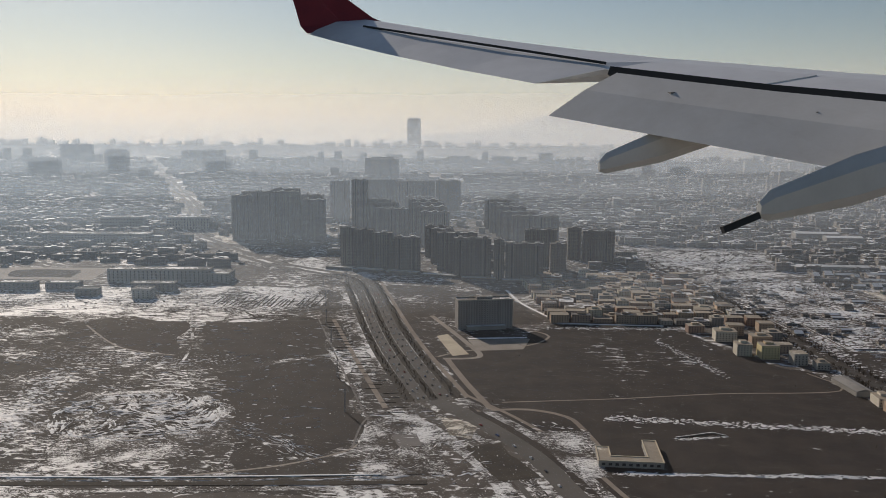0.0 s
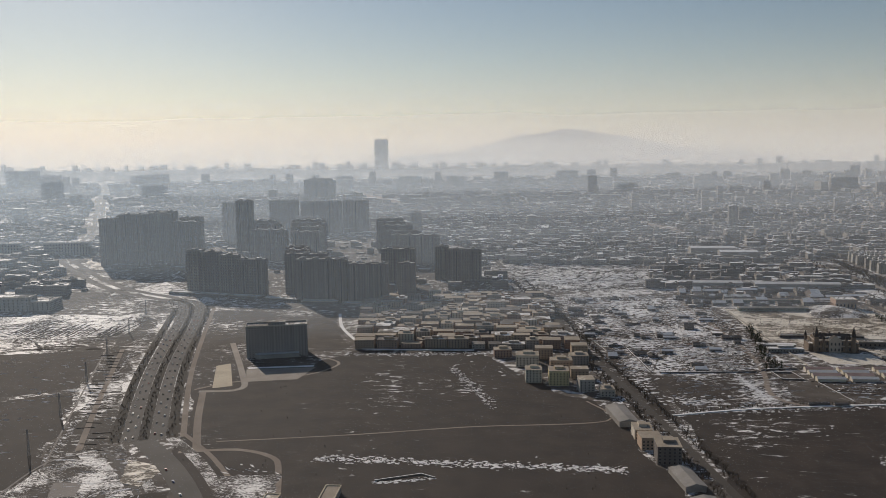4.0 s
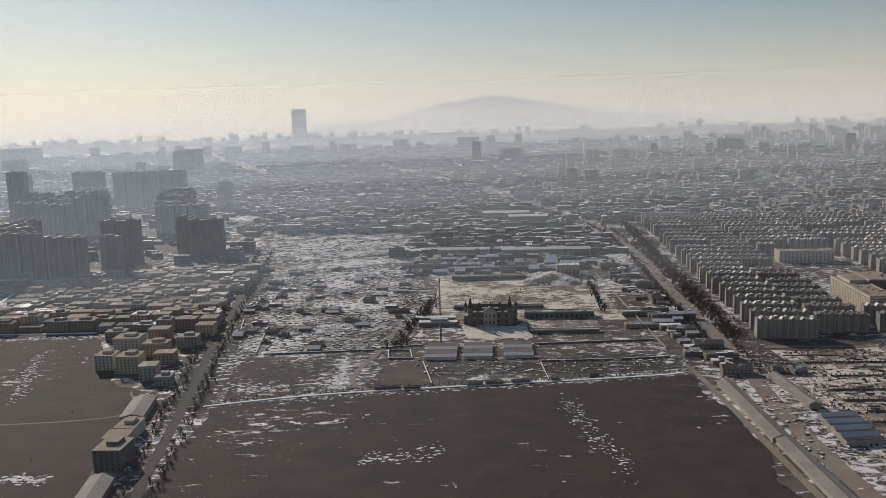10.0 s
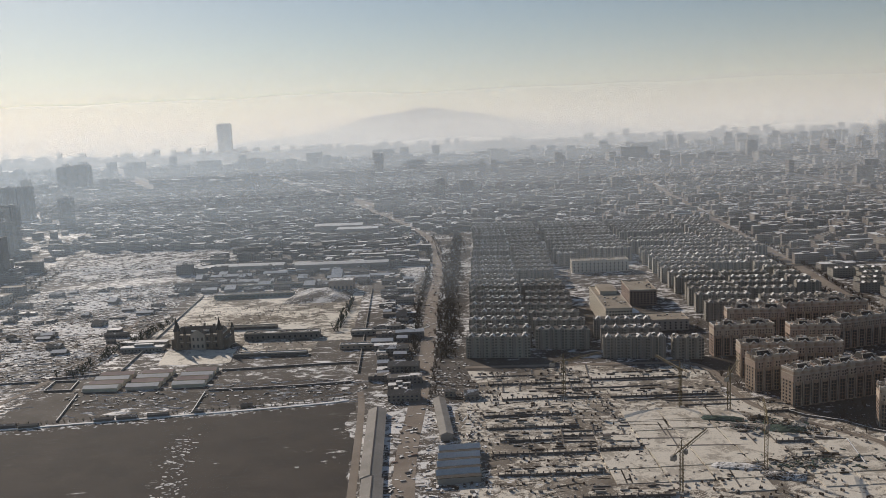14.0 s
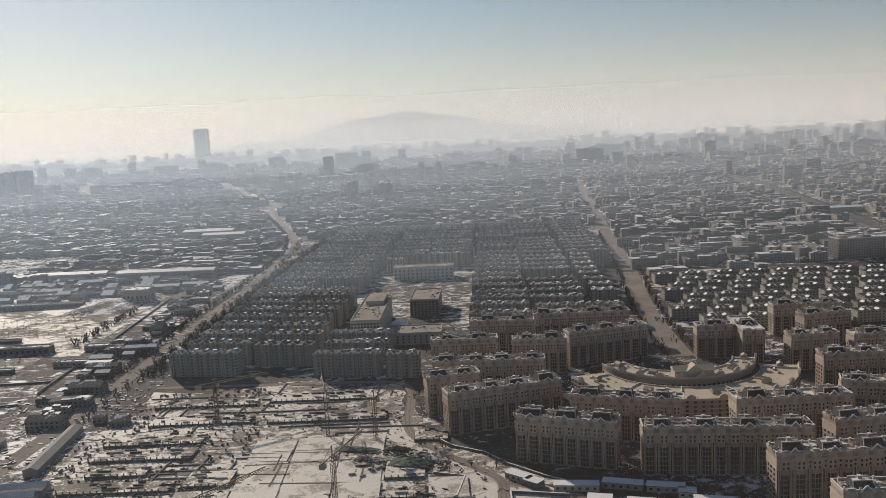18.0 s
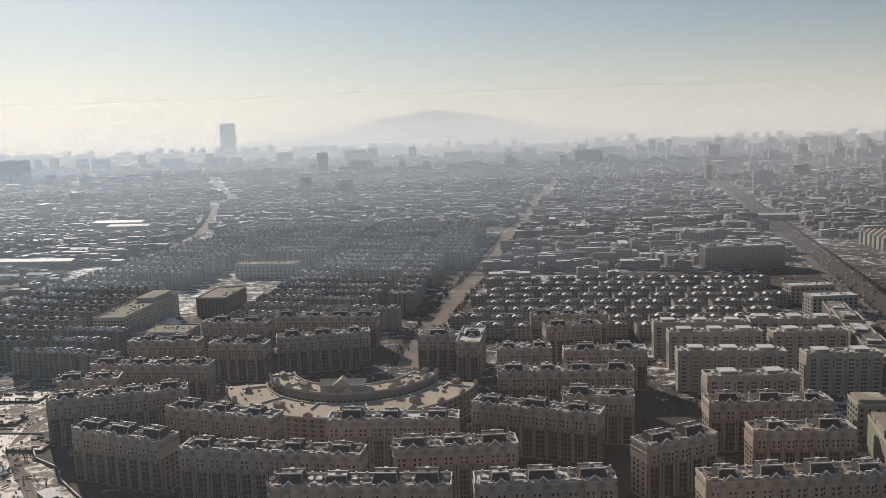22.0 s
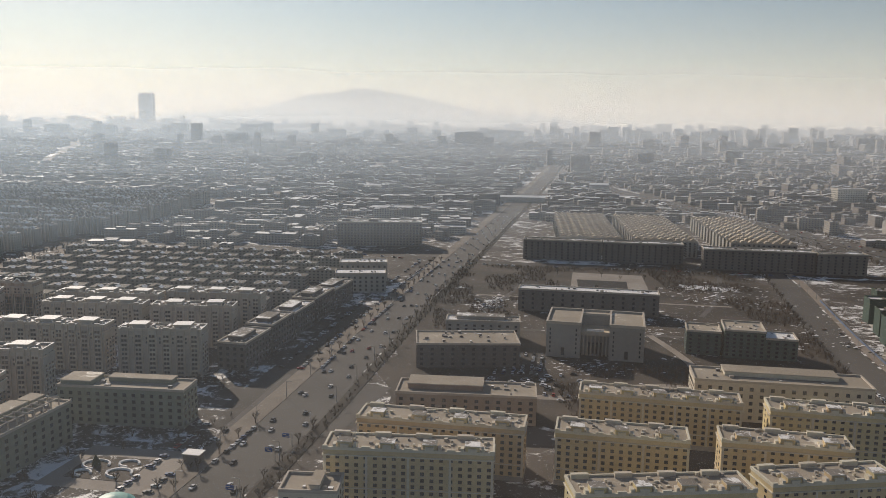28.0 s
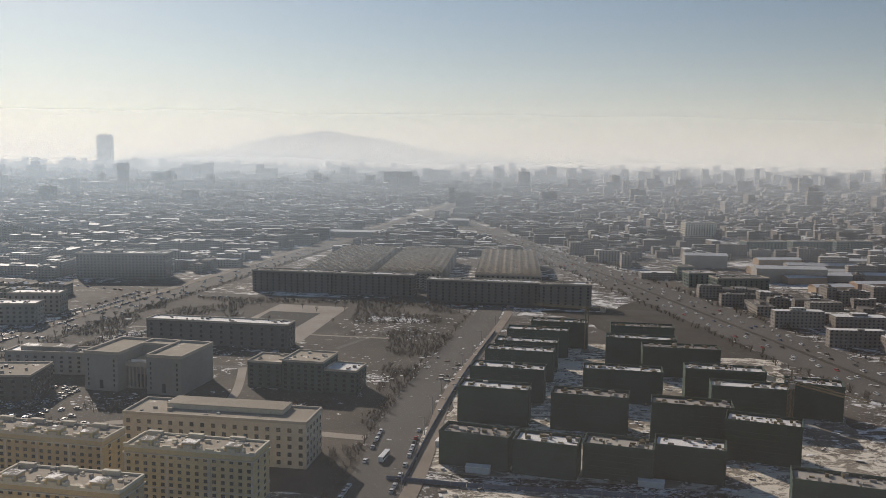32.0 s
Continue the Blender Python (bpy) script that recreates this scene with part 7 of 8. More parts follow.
for x, y, w, yaw, wl in ((45, 257.5, 9, -44, GREYWALL), (48.6, 252.6, 5.5, -44, BLUENET), (61, 248.2, 13.5, -9, CREAM), (75, 247.5, 12, -19, GREYWALL), (87, 243.5, 11, -16, GREYWALL), (92, 239.0, 5, -16, CREAM),
                          (66, 238, 7, -16, BLUENET), (80, 233, 14, -16, GREYWALL), (98, 232, 12, -16, CREAM), (62, 214, 10, -4, GREYWALL), (-40, 215, 12, -4, GREYWALL), (24, 219, 9, -4, CREAM)):
    ob = thing("site_cabin", "low site cabin with a snow-covered roof", "cabin", x, y, yaw, group="site cabins")
    part("wall", Mesh().box(-w / 2, -1.9, 0, w / 2, 1.9, 1.9, 0), [wl], ob)
    part("roof", Mesh().box(-w / 2 - 0.15, -2.05, 1.9, w / 2 + 0.15, 2.05, 2.1, 0, 1, floor=True), [GREYROOF, SNOWCLEAN], ob)
    win = Mesh()
    for k in range(max(2, int(w / 2.2))):
        win.box(-w / 2 + 0.7 + 2.2 * k, -1.95, 0.7, -w / 2 + 1.6 + 2.2 * k, -1.85, 1.4, 0)
    tagged(part("window_pane", win, [PANE], ob), kind="stuff")


low_wall([(40.5, 237), (41, 248), (58, 243.5)], "dark yard wall with a snow line on top", [DARKWALL, SNOWCLEAN])
low_wall([(15, 304), (25, 288.5), (36, 280.5), (42, 270.5), (53, 258.5), (59, 253.5)], "low broken wall between haul road and flats", [DARKWALL, SNOWCLEAN], 0.8)
low_wall([(23, 240), (28, 262), (18, 266)], "dark edge wall of the foundation pit", [DARKWALL, SNOWCLEAN], 0.8)

# netted dig with green mesh over the spoil
rs = random.Random(58)
for cx, cy, rx, ry, hg, mt, nm, lab in ((-8, 289, 9, 3.2, 1.2, NET, "covered_spoil", "spoil bank under dark green mesh"), (10, 274, 8, 5, 1.6, NET, "covered_spoil", "spoil bank under dark green mesh"), (6, 287, 4.5, 2.2, 1.8, BARK, "spoil_heap", "small heap of dark earth"),
                                        (-2, 281, 9, 3.0, 0.9, SITE, "spoil_heap", "low heap of snowy earth"), (-20, 243, 9, 3.4, 1.1, DUMP, "spoil_heap", "churned heap of earth and snow"), (-8, 234, 7, 3, 1.2, DUMP, "spoil_heap", "churned heap of earth and snow"), (62, 232, 4, 2, 0.9, DUMP, "spoil_heap", "small heap of earth in the yard")):
    hm = Mesh()
    for i in range(12):
        for j in range(8):
            u_, v_ = i / 11 * 2 - 1, j / 7 * 2 - 1
            q = max(0.0, 1 - u_ * u_ * (1 + 0.4 * noise.noise((j * 0.6, cx, 2)))) * max(0.0, 1 - v_ * v_)
            hm.v.append((rx * u_ * (1 + 0.2 * noise.noise((v_ * 2, cy, 1))), ry * v_ * (1 + 0.3 * noise.noise((u_ * 2, cx, 5))), 0.42 + hg * q ** 0.7 * (0.7 + 0.7 * abs(noise.noise((i * 0.7, j * 0.8, cx)))) - (0.4 if q <= 0 else 0)))
    for i in range(11):
        for j in range(7):
            a = i * 8 + j
            hm.f.append((a, a + 8, a + 9, a + 1))
            hm.m.append(0)
    whole(nm, hm, [mt], lab, "heap", "structure", at=(cx, cy, 0), yaw=-18)
dig = Mesh()
for _ in range(420):
    x, y = rs.gauss(0, 9) - 3, rs.gauss(0, 4.5)
    dig.box(-rs.uniform(0.3, 1.8), -0.2, 0.3, rs.uniform(0.3, 1.8), rs.uniform(0.0, 0.3), rs.uniform(0.5, 1.1), rs.randrange(4), None, rs.uniform(0, 3.1), (x, y + (8 if rs.random() < 0.5 else 42 - 0.0)))
whole("site_debris", dig, [CONCRETE, BARK, NET, PAVING], "timber, mesh and rubble round the dig", "debris", "stuff", at=(6, 236, 0), yaw=-6)


def crane(x, y, h, yaw, jib=22):
    ob = thing("tower_crane", "yellow lattice tower crane on the building site", "crane", x, y, yaw, group="tower cranes")
    m, w = Mesh(), 0.55
    for sx in (-w, w):
        for sy in (-w, w):
            m.bar((sx, sy, 0), (sx, sy, h), 0.16)
    z = 0.0
    while z < h - 1.2:
        m.bar((-w, -w, z), (w, -w, z + 1.2), 0.1).bar((-w, w, z + 1.2), (w, w, z), 0.1).bar((-w, -w, z), (-w, w, z + 1.2), 0.1).bar((w, w, z), (w, -w, z + 1.2), 0.1)
        z += 1.2
    part("mast", m, [STEEL], ob)
    j = Mesh().bar((-7, 0, h), (jib, 0, h), 0.28).bar((0, -0.4, h - 0.7), (jib, -0.4, h - 0.7), 0.16).bar((0, 0.4, h - 0.7), (jib, 0.4, h - 0.7), 0.16)
    for k in range(int(jib / 1.5)):
        j.bar((k * 1.5, 0, h), (k * 1.5 + 0.75, 0.4, h - 0.7), 0.09).bar((k * 1.5 + 0.75, -0.4, h - 0.7), (k * 1.5 + 1.5, 0, h), 0.09)
    part("jib", j, [STEEL], ob)
    part("tower_head", Mesh().bar((0, 0, h), (0, 0, h + 3), 0.3).bar((0, 0, h + 3), (jib * 0.6, 0, h), 0.1).bar((0, 0, h + 3), (-6.5, 0, h), 0.1), [STEEL], ob)
    part("counterweight", Mesh().box(-7.2, -0.7, h - 1.6, -5.2, 0.7, h - 0.1, 0, floor=True), [CONCRETE], ob)
    part("cab", Mesh().box(0.4, -1.5, h - 1.8, 1.6, -0.5, h - 0.4, 0, floor=True), [GREYWALL], ob)
    part("base", Mesh().box(-1.6, -1.6, 0, 1.6, 1.6, 0.6, 0), [CONCRETE], ob)


for x, y, h, yaw in [(-11, 241, 18, 70), (-65, 326, 17, 30), (-20, 306, 17, 100), (-2, 299, 16, 60), (-45, 226, 15, 50), (632, 312, 20, -60), (600, 430, 18, 160)]:
    crane(x, y, h, yaw)

# ---- the wider city ----
BUSY = [BIGFIELD, EASTFIELD, SITEPOLY, PARKPOLY,
        [(-830, 200), (-690, 200), (-760, 640), (-1130, 700), (-1130, 380)], [(-700, 330), (-600, 330), (-600, 460), (-700, 460)],
        [(-622, 445), (-400, 330), (-380, 100), (-470, 100), (-470, 440), (-400, 690), (-625, 690)],
        [(-300, 370), (-150, 370), (-150, 610), (-300, 610)], [(-125, 360), (130, 360), (215, 905), (-105, 905), (-112, 705)], [(0, 180), (340, 180), (400, 560), (330, 580), (0, 440)],
        [(430, 540), (640, 520), (640, 750), (440, 750)], [(540, 230), (660, 230), (680, 450), (560, 460)], [(685, 575), (800, 570), (830, 740), (690, 740)], [(780, 800), (930, 805), (930, 850), (780, 950)], [(315, 600), (385, 600), (385, 640), (315, 640)],
        [(-820, 640), (-500, 630), (-490, 860), (-820, 790)], [(-470, 695), (-330, 690), (-300, 850), (-500, 880)], [(-980, 850), (-835, 830), (-835, 975), (-980, 975)], [(-885, 890), (-830, 800), (-520, 840), (-530, 1045), (-660, 1270), (-890, 1270)]]


def free(x, y, clear=0.0):
    return not any(inside(x, y, p) for p in BUSY) and not near_line(x, y, HWY, 24) and not near_line(x, y, BLVD, 24) and not near_line(x, y, HWY2, 26) \
        and not any(near_line(x, y, r, 11) for r in (STREET, ROAD3, ROADC, RIGHTROAD, CROSSROAD)) and not near_line(x, y, FARROAD, 22) and not near_line(x, y, ROAD3[6:], 15)


def spread(name, label, category, x0, x1, y0, y1, gx, gy, sizes, seed, mats, keep=0.85, test=free, gabled=0.0, wob=0.3):
    """Many buildings on a loose grid, as one object."""
    r = random.Random(seed)
    m = Mesh()
    y = y0
    while y < y1:
        x = x0 + r.uniform(0, gx)
        while x < x1:
            w, d, h = r.choice(sizes)
            if r.random() < 0.25:
                w, d = d * 1.2, w * 0.8
            w, d, h = w * r.uniform(0.75, 1.25), d * r.uniform(0.8, 1.2), h * r.uniform(0.8, 1.2)
            if r.random() < keep and test(x, y):
                yy, tn = y + r.uniform(-wob, wob) * gy, radians(r.uniform(-7, 1))
                top = r.choices((1, 2, 3), (42, 24, 34))[0]
                m.box(-w / 2, -d / 2, 0, w / 2, d / 2, h, 0, top, tn, (x, yy))
                if r.random() < gabled:
                    m.gable(-w / 2, -d / 2, w / 2, d / 2, h, h + d * 0.22, top, 0, "x", tn, (x, yy), 0.25)
                else:
                    if r.random() < 0.5:
                        m.box(-w * 0.15, -d * 0.2, h, w * 0.15, d * 0.25, h + 1.2, 0, top, tn, (x, yy))
                    for _ in range(r.choice((0, 1, 2, 3))):
                        px_ = r.uniform(-0.45, 0.3) * w
                        m.box(px_, -d * 0.5, h, px_ + w * r.uniform(0.06, 0.3), d * r.uniform(-0.45, -0.1), h + r.uniform(0.2, 0.9), 0, r.choice((3, 4, 4)), tn, (x, yy))
            x += w + gx * r.uniform(0.5, 1.5)
        y += gy
    return whole(name, m, mats, label, category, "stuff")


FM = [FARWALL, DARKROOF, ROOF, ROOFSNOW, SNOWCLEAN]
LOW = [(7, 5, 2.4), (10, 5, 2.6), (5, 5, 2.2), (14, 6, 3.2)]
MIDS = [(16, 5, 7.5), (20, 5.5, 8.5), (12, 5, 6), (24, 8, 5), (9, 6, 5), (7, 5, 3), (6, 4, 2.6)]
TALL = [(22, 10, 26), (16, 11, 34), (28, 9, 18), (30, 8, 12)]
rubble = lambda x, y: not near_line(x, y, STREET, 10) and not near_line(x, y, ROAD3, 6)
spread("shanty_houses", "close-packed low shacks with snowy roofs", "house", -436, -305, 395, 655, 8, 11, [(7, 5, 1.7), (10, 4, 1.6), (5, 4, 1.5), (12, 5, 2.0)], 1, FM, 0.34, lambda x, y: rubble(x, y) and x > -404 - (y - 395) * 0.13, 0.6)
spread("shanty_houses", "low roadside shacks and sheds", "house", -148, -132, 350, 660, 3, 8, LOW, 2, FM, 0.75, rubble, 0.5)
spread("shanty_houses", "low yards and sheds behind the palace", "house", -305, -150, 612, 700, 8, 12, [(30, 7, 3), (18, 6, 3), (12, 6, 3)], 3, FM, 0.8, rubble, 0.7)
spread("shanty_houses", "small huts along the dirt road", "house", -137, -104, 236, 345, 4, 9, LOW, 4, FM, 0.5, lambda x, y: rubble(x, y) and not (-126 < x and y < 330), 0.6)
spread("city_blocks", "mid-rise city blocks with snow on flat roofs", "city block", -500, 120, 700, 1050, 3, 11, MIDS, 5, FM, 0.86)
spread("city_blocks", "mid-rise city blocks receding into haze", "city block", 140, 700, 590, 1050, 3, 11, MIDS, 6, FM, 0.88)
spread("city_blocks", "mid-rise city blocks east of the highway", "city block", 690, 1300, 330, 1050, 5, 14, MIDS, 7, FM, 0.66)
spread("city_blocks", "low blocks west of the highway in haze", "city block", -1700, -900, 640, 1250, 6, 14, MIDS, 8, FM, 0.7)
spread("city_blocks", "low city blocks behind the towers", "city block", -900, -400, 880, 1250, 5, 13, MIDS, 9, FM, 0.75)
spread("city_blocks", "hazy mid-rise city fabric", "city block", -1900, 1900, 1050, 1800, 5, 16, MIDS, 10, FM, 0.82)
spread("city_blocks", "far hazy city fabric", "city block", -3000, 2900, 1800, 3000, 9, 28, MIDS + [(40, 12, 12)], 11, FM, 0.85)
spread("city_blocks", "farthest hazy city fabric", "city block", -3600, 3400, 3000, 4700, 40, 90, MIDS + [(50, 14, 14)], 12, FM, 0.85)
spread("highrise_skyline", "scattered hazy high-rises in the middle distance", "high-rise", -2200, 2000, 1150, 2200, 110, 130, TALL, 13, FM, 0.42)
spread("highrise_skyline", "crowded hazy high-rise skyline", "high-rise", -3400, 3200, 2200, 4600, 70, 130, [(26, 12, 28), (20, 14, 36), (34, 12, 22), (60, 14, 34), (24, 14, 46)], 14, FM, 0.5)
spread("highrise_skyline", "far cluster of towers across the city", "high-rise", 800, 2600, 2000, 3800, 60, 130, [(30, 12, 34), (24, 14, 42), (40, 12, 28)], 15, FM, 0.3)

# big pale industrial roofs
for k, (x, y, ln, d, h) in enumerate([(-199, 772, 46, 10, 3.5), (-197, 800, 44, 8, 3.5), (-238, 920, 54, 22, 12), (-210, 890, 44, 18, 11), (-300, 700, 60, 12, 6), (-230, 690, 80, 12, 6), (420, 900, 70, 12, 5), (250, 1000, 80, 12, 6), (520, 1050, 60, 14, 6),
                                     (760, 640, 50, 9, 4), (770, 660, 60, 9, 4), (790, 690, 60, 9, 4), (820, 640, 50, 9, 4), (720, 700, 30, 10, 9), (745, 630, 44, 12, 9), (840, 720, 60, 10, 4), (150, 940, 60, 10, 5), (330, 780, 60, 14, 6)]):
    ob = thing("factory_hall", "long factory hall with a pale snow-dusted roof", "factory", x, y, -4, group="factory halls")
    part("wall", Mesh().box(0, 0, 0, ln, d, h, 0), [GREYWALL], ob)
    part("roof", Mesh().gable(-0.3, -0.3, ln + 0.3, d + 0.3, h, h + 1.4, 0, 1), [WHITEROOF if k % 3 else ROOFSNOW, GREYWALL], ob)

# mountain behind the city
mt = Mesh()
NI, NJ = 140, 10
for j in range(NJ):
    for i in range(NI):
        u_, v_ = i / (NI - 1), j / (NJ - 1)
        x = -2600 + 5200 * u_
        ridge = 205 * math.exp(-(abs(x - 20) / 640) ** 2) + 40 * math.exp(-((x - 1000) / 320) ** 2) + 36 * math.exp(-((x + 1000) / 320) ** 2)
        ridge *= 1 + 0.22 * noise.noise((u_ * 17, 0.3, 0)) + 0.04 * noise.noise((u_ * 60, 1.3, 0))
        mt.v.append((x, 4700 + 50 * v_, max(0.0, ridge * min(1.0, v_ * 1.25) * (1 + 0.12 * noise.noise((u_ * 22, v_ * 6, 1))))))
for j in range(NJ - 1):
    for i in range(NI - 1):
        a = j * NI + i
        mt.f.append((a, a + 1, a + NI + 1, a + NI))
        mt.m.append(0)
# distance haze is put into the ridge's pale base colour
whole("mountain", mt, [plain("hazy_mountain_woods", (0.66, 0.65, 0.64), (0.80, 0.79, 0.78), 0.95, 0.004, 0.05)], "low mountain ridge behind the city, haze in its pale colour", "mountain", "structure")

# ---- sheets standing in for haze over the city ----
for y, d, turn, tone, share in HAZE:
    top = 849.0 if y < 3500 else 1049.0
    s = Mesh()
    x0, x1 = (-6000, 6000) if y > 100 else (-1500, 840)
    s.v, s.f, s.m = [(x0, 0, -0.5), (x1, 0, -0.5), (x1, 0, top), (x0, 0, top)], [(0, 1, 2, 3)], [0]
    whole("haze_layer", s, [haze("haze_stand_in", d, HAZE_Z[0] + (120 if y > 3500 else 0), HAZE_Z[1] + (200 if y > 3500 else 0), 2.2 if y < 100 else 1.0, tone, share)], "flat translucent sheet standing in for winter haze", "haze", "structure", at=(0, y, 0), yaw=turn)

# ---- bare trees ----
def tree_mesh(seed, h):
    r = random.Random(seed)
    m = Mesh()
    def grow(p, d, ln, w, lvl):
        q = p + d * ln
        m.bar(p, q, w)
        if lvl:
            for _ in range(3):
                nd = (d + Vector((r.uniform(-0.8, 0.8), r.uniform(-0.8, 0.8), r.uniform(-0.1, 0.5)))).normalized()
                grow(p + d * ln * r.uniform(0.55, 1.0), nd, ln * r.uniform(0.5, 0.72), w * 0.6, lvl - 1)
    grow(Vector((0, 0, 0)), Vector((0, 0, 1)), h * 0.42, h * 0.05, 0)
    top = m
    c = Mesh()
    m = c
    for k in range(5):
        a = k * 2.5
        grow(Vector((0, 0, h * r.uniform(0.25, 0.42))), Vector((math.cos(a) * 0.6, math.sin(a) * 0.6, 1)).normalized(), h * 0.32, h * 0.026, 3)
    return top.done("trunk", [BARK]), c.done("crown", [BARK])


TREES = [tree_mesh(i, h) for i, h in enumerate((3.2, 3.8, 2.8))]
protos = []
for tr, cr in TREES:
    ob = thing("bare_tree", "bare leafless street tree in winter", "tree", -2000, -600, group="street trees")
    part("trunk", tr, None, ob)
    part("crown", cr, None, ob)
    protos.append(ob)
used = set()


def plant(x, y, scale=1.0, rnd=random.Random(77)):
    i = rnd.randrange(3)
    m = pose(x, y, 0, 0, 0, rnd.uniform(0, 360))
    if i not in used:
        protos[i].matrix_world = m
        used.add(i)
    else:
        copy_thing(protos[i], m)


for off in (12.6, -8.6, 8.4, -12.5):
    for x, y, a in along(BLVD[1:7], 11.0, off):
        if not (298 < y < 345):
            plant(x, y)
for x, y, a in along(RIGHTROAD, 8.0, 7.8):
    plant(x, y)
for off in (4.6, -4.6):
    for x, y, a in along(STREET[:5], 13.0, off):
        plant(x, y)
rnd = random.Random(3)
for _ in range(70):
    x, y = rnd.uniform(380, 540), rnd.uniform(310, 540)
    if inside(x, y, PARKPOLY) and not near_line(x, y, RIGHTROAD, 10) and not (418 < x < 520 and 355 < y < 455) and not (370 < x < 425 and y < 405) and not (450 < x < 510 and y < 325):
        plant(x, y)


def thicket(name, spots, label, h, mat, seed, stems=5, twigs=9):
    """Undergrowth and tree belts: many twiggy clumps in one object."""
    r = random.Random(seed)
    m = Mesh()
    for x, y in spots:
        hh = h * r.uniform(0.6, 1.3)
        for _ in range(stems):
            m.bar((x + r.gauss(0, 0.15), y + r.gauss(0, 0.15), 0), (x + r.gauss(0, hh * 0.28), y + r.gauss(0, hh * 0.28), hh * r.uniform(0.6, 1.0)), hh * 0.05)
        for _ in range(twigs):
            z = hh * r.uniform(0.35, 0.85)
            p = Vector((x + r.gauss(0, hh * 0.16), y + r.gauss(0, hh * 0.16), z))
            m.bar(p, p + Vector((r.uniform(-1, 1), r.uniform(-1, 1), r.uniform(-0.1, 0.9))) * hh * 0.3, hh * 0.03)
    return whole(name, m, [mat], label, "trees", "stuff")


r_ = random.Random(9)
def beside(line, gap, off, jit=1.0):
    return [(x + r_.gauss(0, jit), y + r_.gauss(0, jit)) for x, y, a in along(line, gap, off)]


thicket("tree_belt", beside(HWY[5:9], 1.5, 0, 1.0) + beside(HWY[5:9], 1.8, 14.0, 1.2) + beside(HWY[5:9], 1.8, -14.0, 1.2), "dark bare saplings in the highway strips", 1.25, BARK, 1)
thicket("tree_belt", beside(STREET[:6], 2.2, 6.5, 1.5) + beside(STREET[:6], 2.6, -6.5, 1.2), "dense bare trees lining the village street", 2.7, BARK, 2)
thicket("hedge", beside([(-384, 308), (-330, 321), (-187, 334), (-160, 339)], 2.5, 2.0, 0.5), "dark hedge along the field edge", 1.5, FIR, 3)
thicket("tree_belt", beside(ROAD3[2:8], 1.4, 8.0, 1.4) + beside(ROAD3[2:7], 3.0, -6.5, 1.8), "bare roadside trees along the dusty road", 2.8, BARK, 4)
thicket("tree_belt", [(-114 + (y - 400) * 0.07 + r_.gauss(0, 3.2), y) for y in (400 + 0.8 * k for k in range(600))], "bare trees on the verge before the apartment rows", 3.4, BARK, 12)
thicket("tree_belt", beside(ROADC[:4], 3.0, 7.5, 1.0) + beside(ROADC[:4], 3.0, -7.5, 1.0), "bare trees along the straight street", 3.0, BARK, 5)
thicket("tree_belt", beside([(-308, 395), (-296, 470), (-286, 520)], 2.2, 0, 2.5) + beside([(-176, 470), (-172, 560)], 2.5, 0, 1.2), "dark trees beside the palace walls", 4.0, FIR, 6)
thicket("shrubs", [(x, y) for x, y in ((r_.uniform(385, 555), r_.uniform(300, 545)) for _ in range(16000)) if noise.noise((x * 0.05, y * 0.035, 4)) > -0.12 and inside(x, y, PARKPOLY) and not (418 < x < 520 and 355 < y < 455) and not (372 < x < 425 and y < 405) and not (450 < x < 512 and y < 325) and not (448 < x < 500 and 430 < y < 532)], "dense dry brown shrubs and young trees across the campus", 1.5, DRYTWIG, 7, 3, 4)
thicket("tree_belt", beside(HWY2[1:6], 4.0, 20.0, 1.5) + beside(HWY2[1:6], 4.0, -20.0, 1.5), "bare saplings along the wide highway", 2.4, BARK, 8)
thicket("tree_belt", beside(BLVD[1:8], 1.6, -10.0, 1.0), "dense bare shrubs and trees along the boulevard verge", 1.15, BARK, 13)
thicket("shrubs", [(r_.uniform(10, 330), r_.uniform(240, 460)) for _ in range(700)], "bare courtyard shrubs among the blocks", 2.2, BARK, 9)
thicket("saplings", [(x + r_.gauss(0, 0.5), y + r_.gauss(0, 0.5)) for y in range(494, 550, 9) for x in range(-272, -188, 4)] + [(x + r_.gauss(0, 0.5), y) for y in (431, 438, 446) for x in range(-224, -190, 4)], "rows of small bare trees in the palace courts", 1.2, BARK, 11)
thicket("shrubs", [(x, y) for x, y in ((r_.uniform(-660, -400), r_.uniform(120, 440)) for _ in range(160)) if inside(x, y, BIGFIELD)], "single dry bushes on the field", 0.9, BARK, 10)

# ---- vehicles ----
PAINTS = [plain("car_paint_" + n, c, tuple(min(1, k * 1.1) for k in c), 0.3, 0.5, 4.0, bumpy=0) for n, c in (("white", (0.72, 0.72, 0.72)), ("silver", (0.42, 0.43, 0.44)), ("black", (0.02, 0.02, 0.022)), ("red", (0.30, 0.03, 0.025)), ("blue", (0.05, 0.09, 0.2)))]
TYRE = plain("tyre_rubber", (0.02, 0.02, 0.02), (0.03, 0.03, 0.03), 0.9)
TYREMESH = Mesh()
n = 10
TYREMESH.v = [(0.17 * math.cos(2 * math.pi * k / n), s * 0.06, 0.17 + 0.17 * math.sin(2 * math.pi * k / n)) for s in (-1, 1) for k in range(n)]
TYREMESH.f = [(k, (k + 1) % n, n + (k + 1) % n, n + k) for k in range(n)] + [tuple(range(n - 1, -1, -1)), tuple(range(n, 2 * n))]
TYREMESH.m = [0] * (n + 2)
TYREDATA = TYREMESH.done("wheel", [TYRE])
cars = []
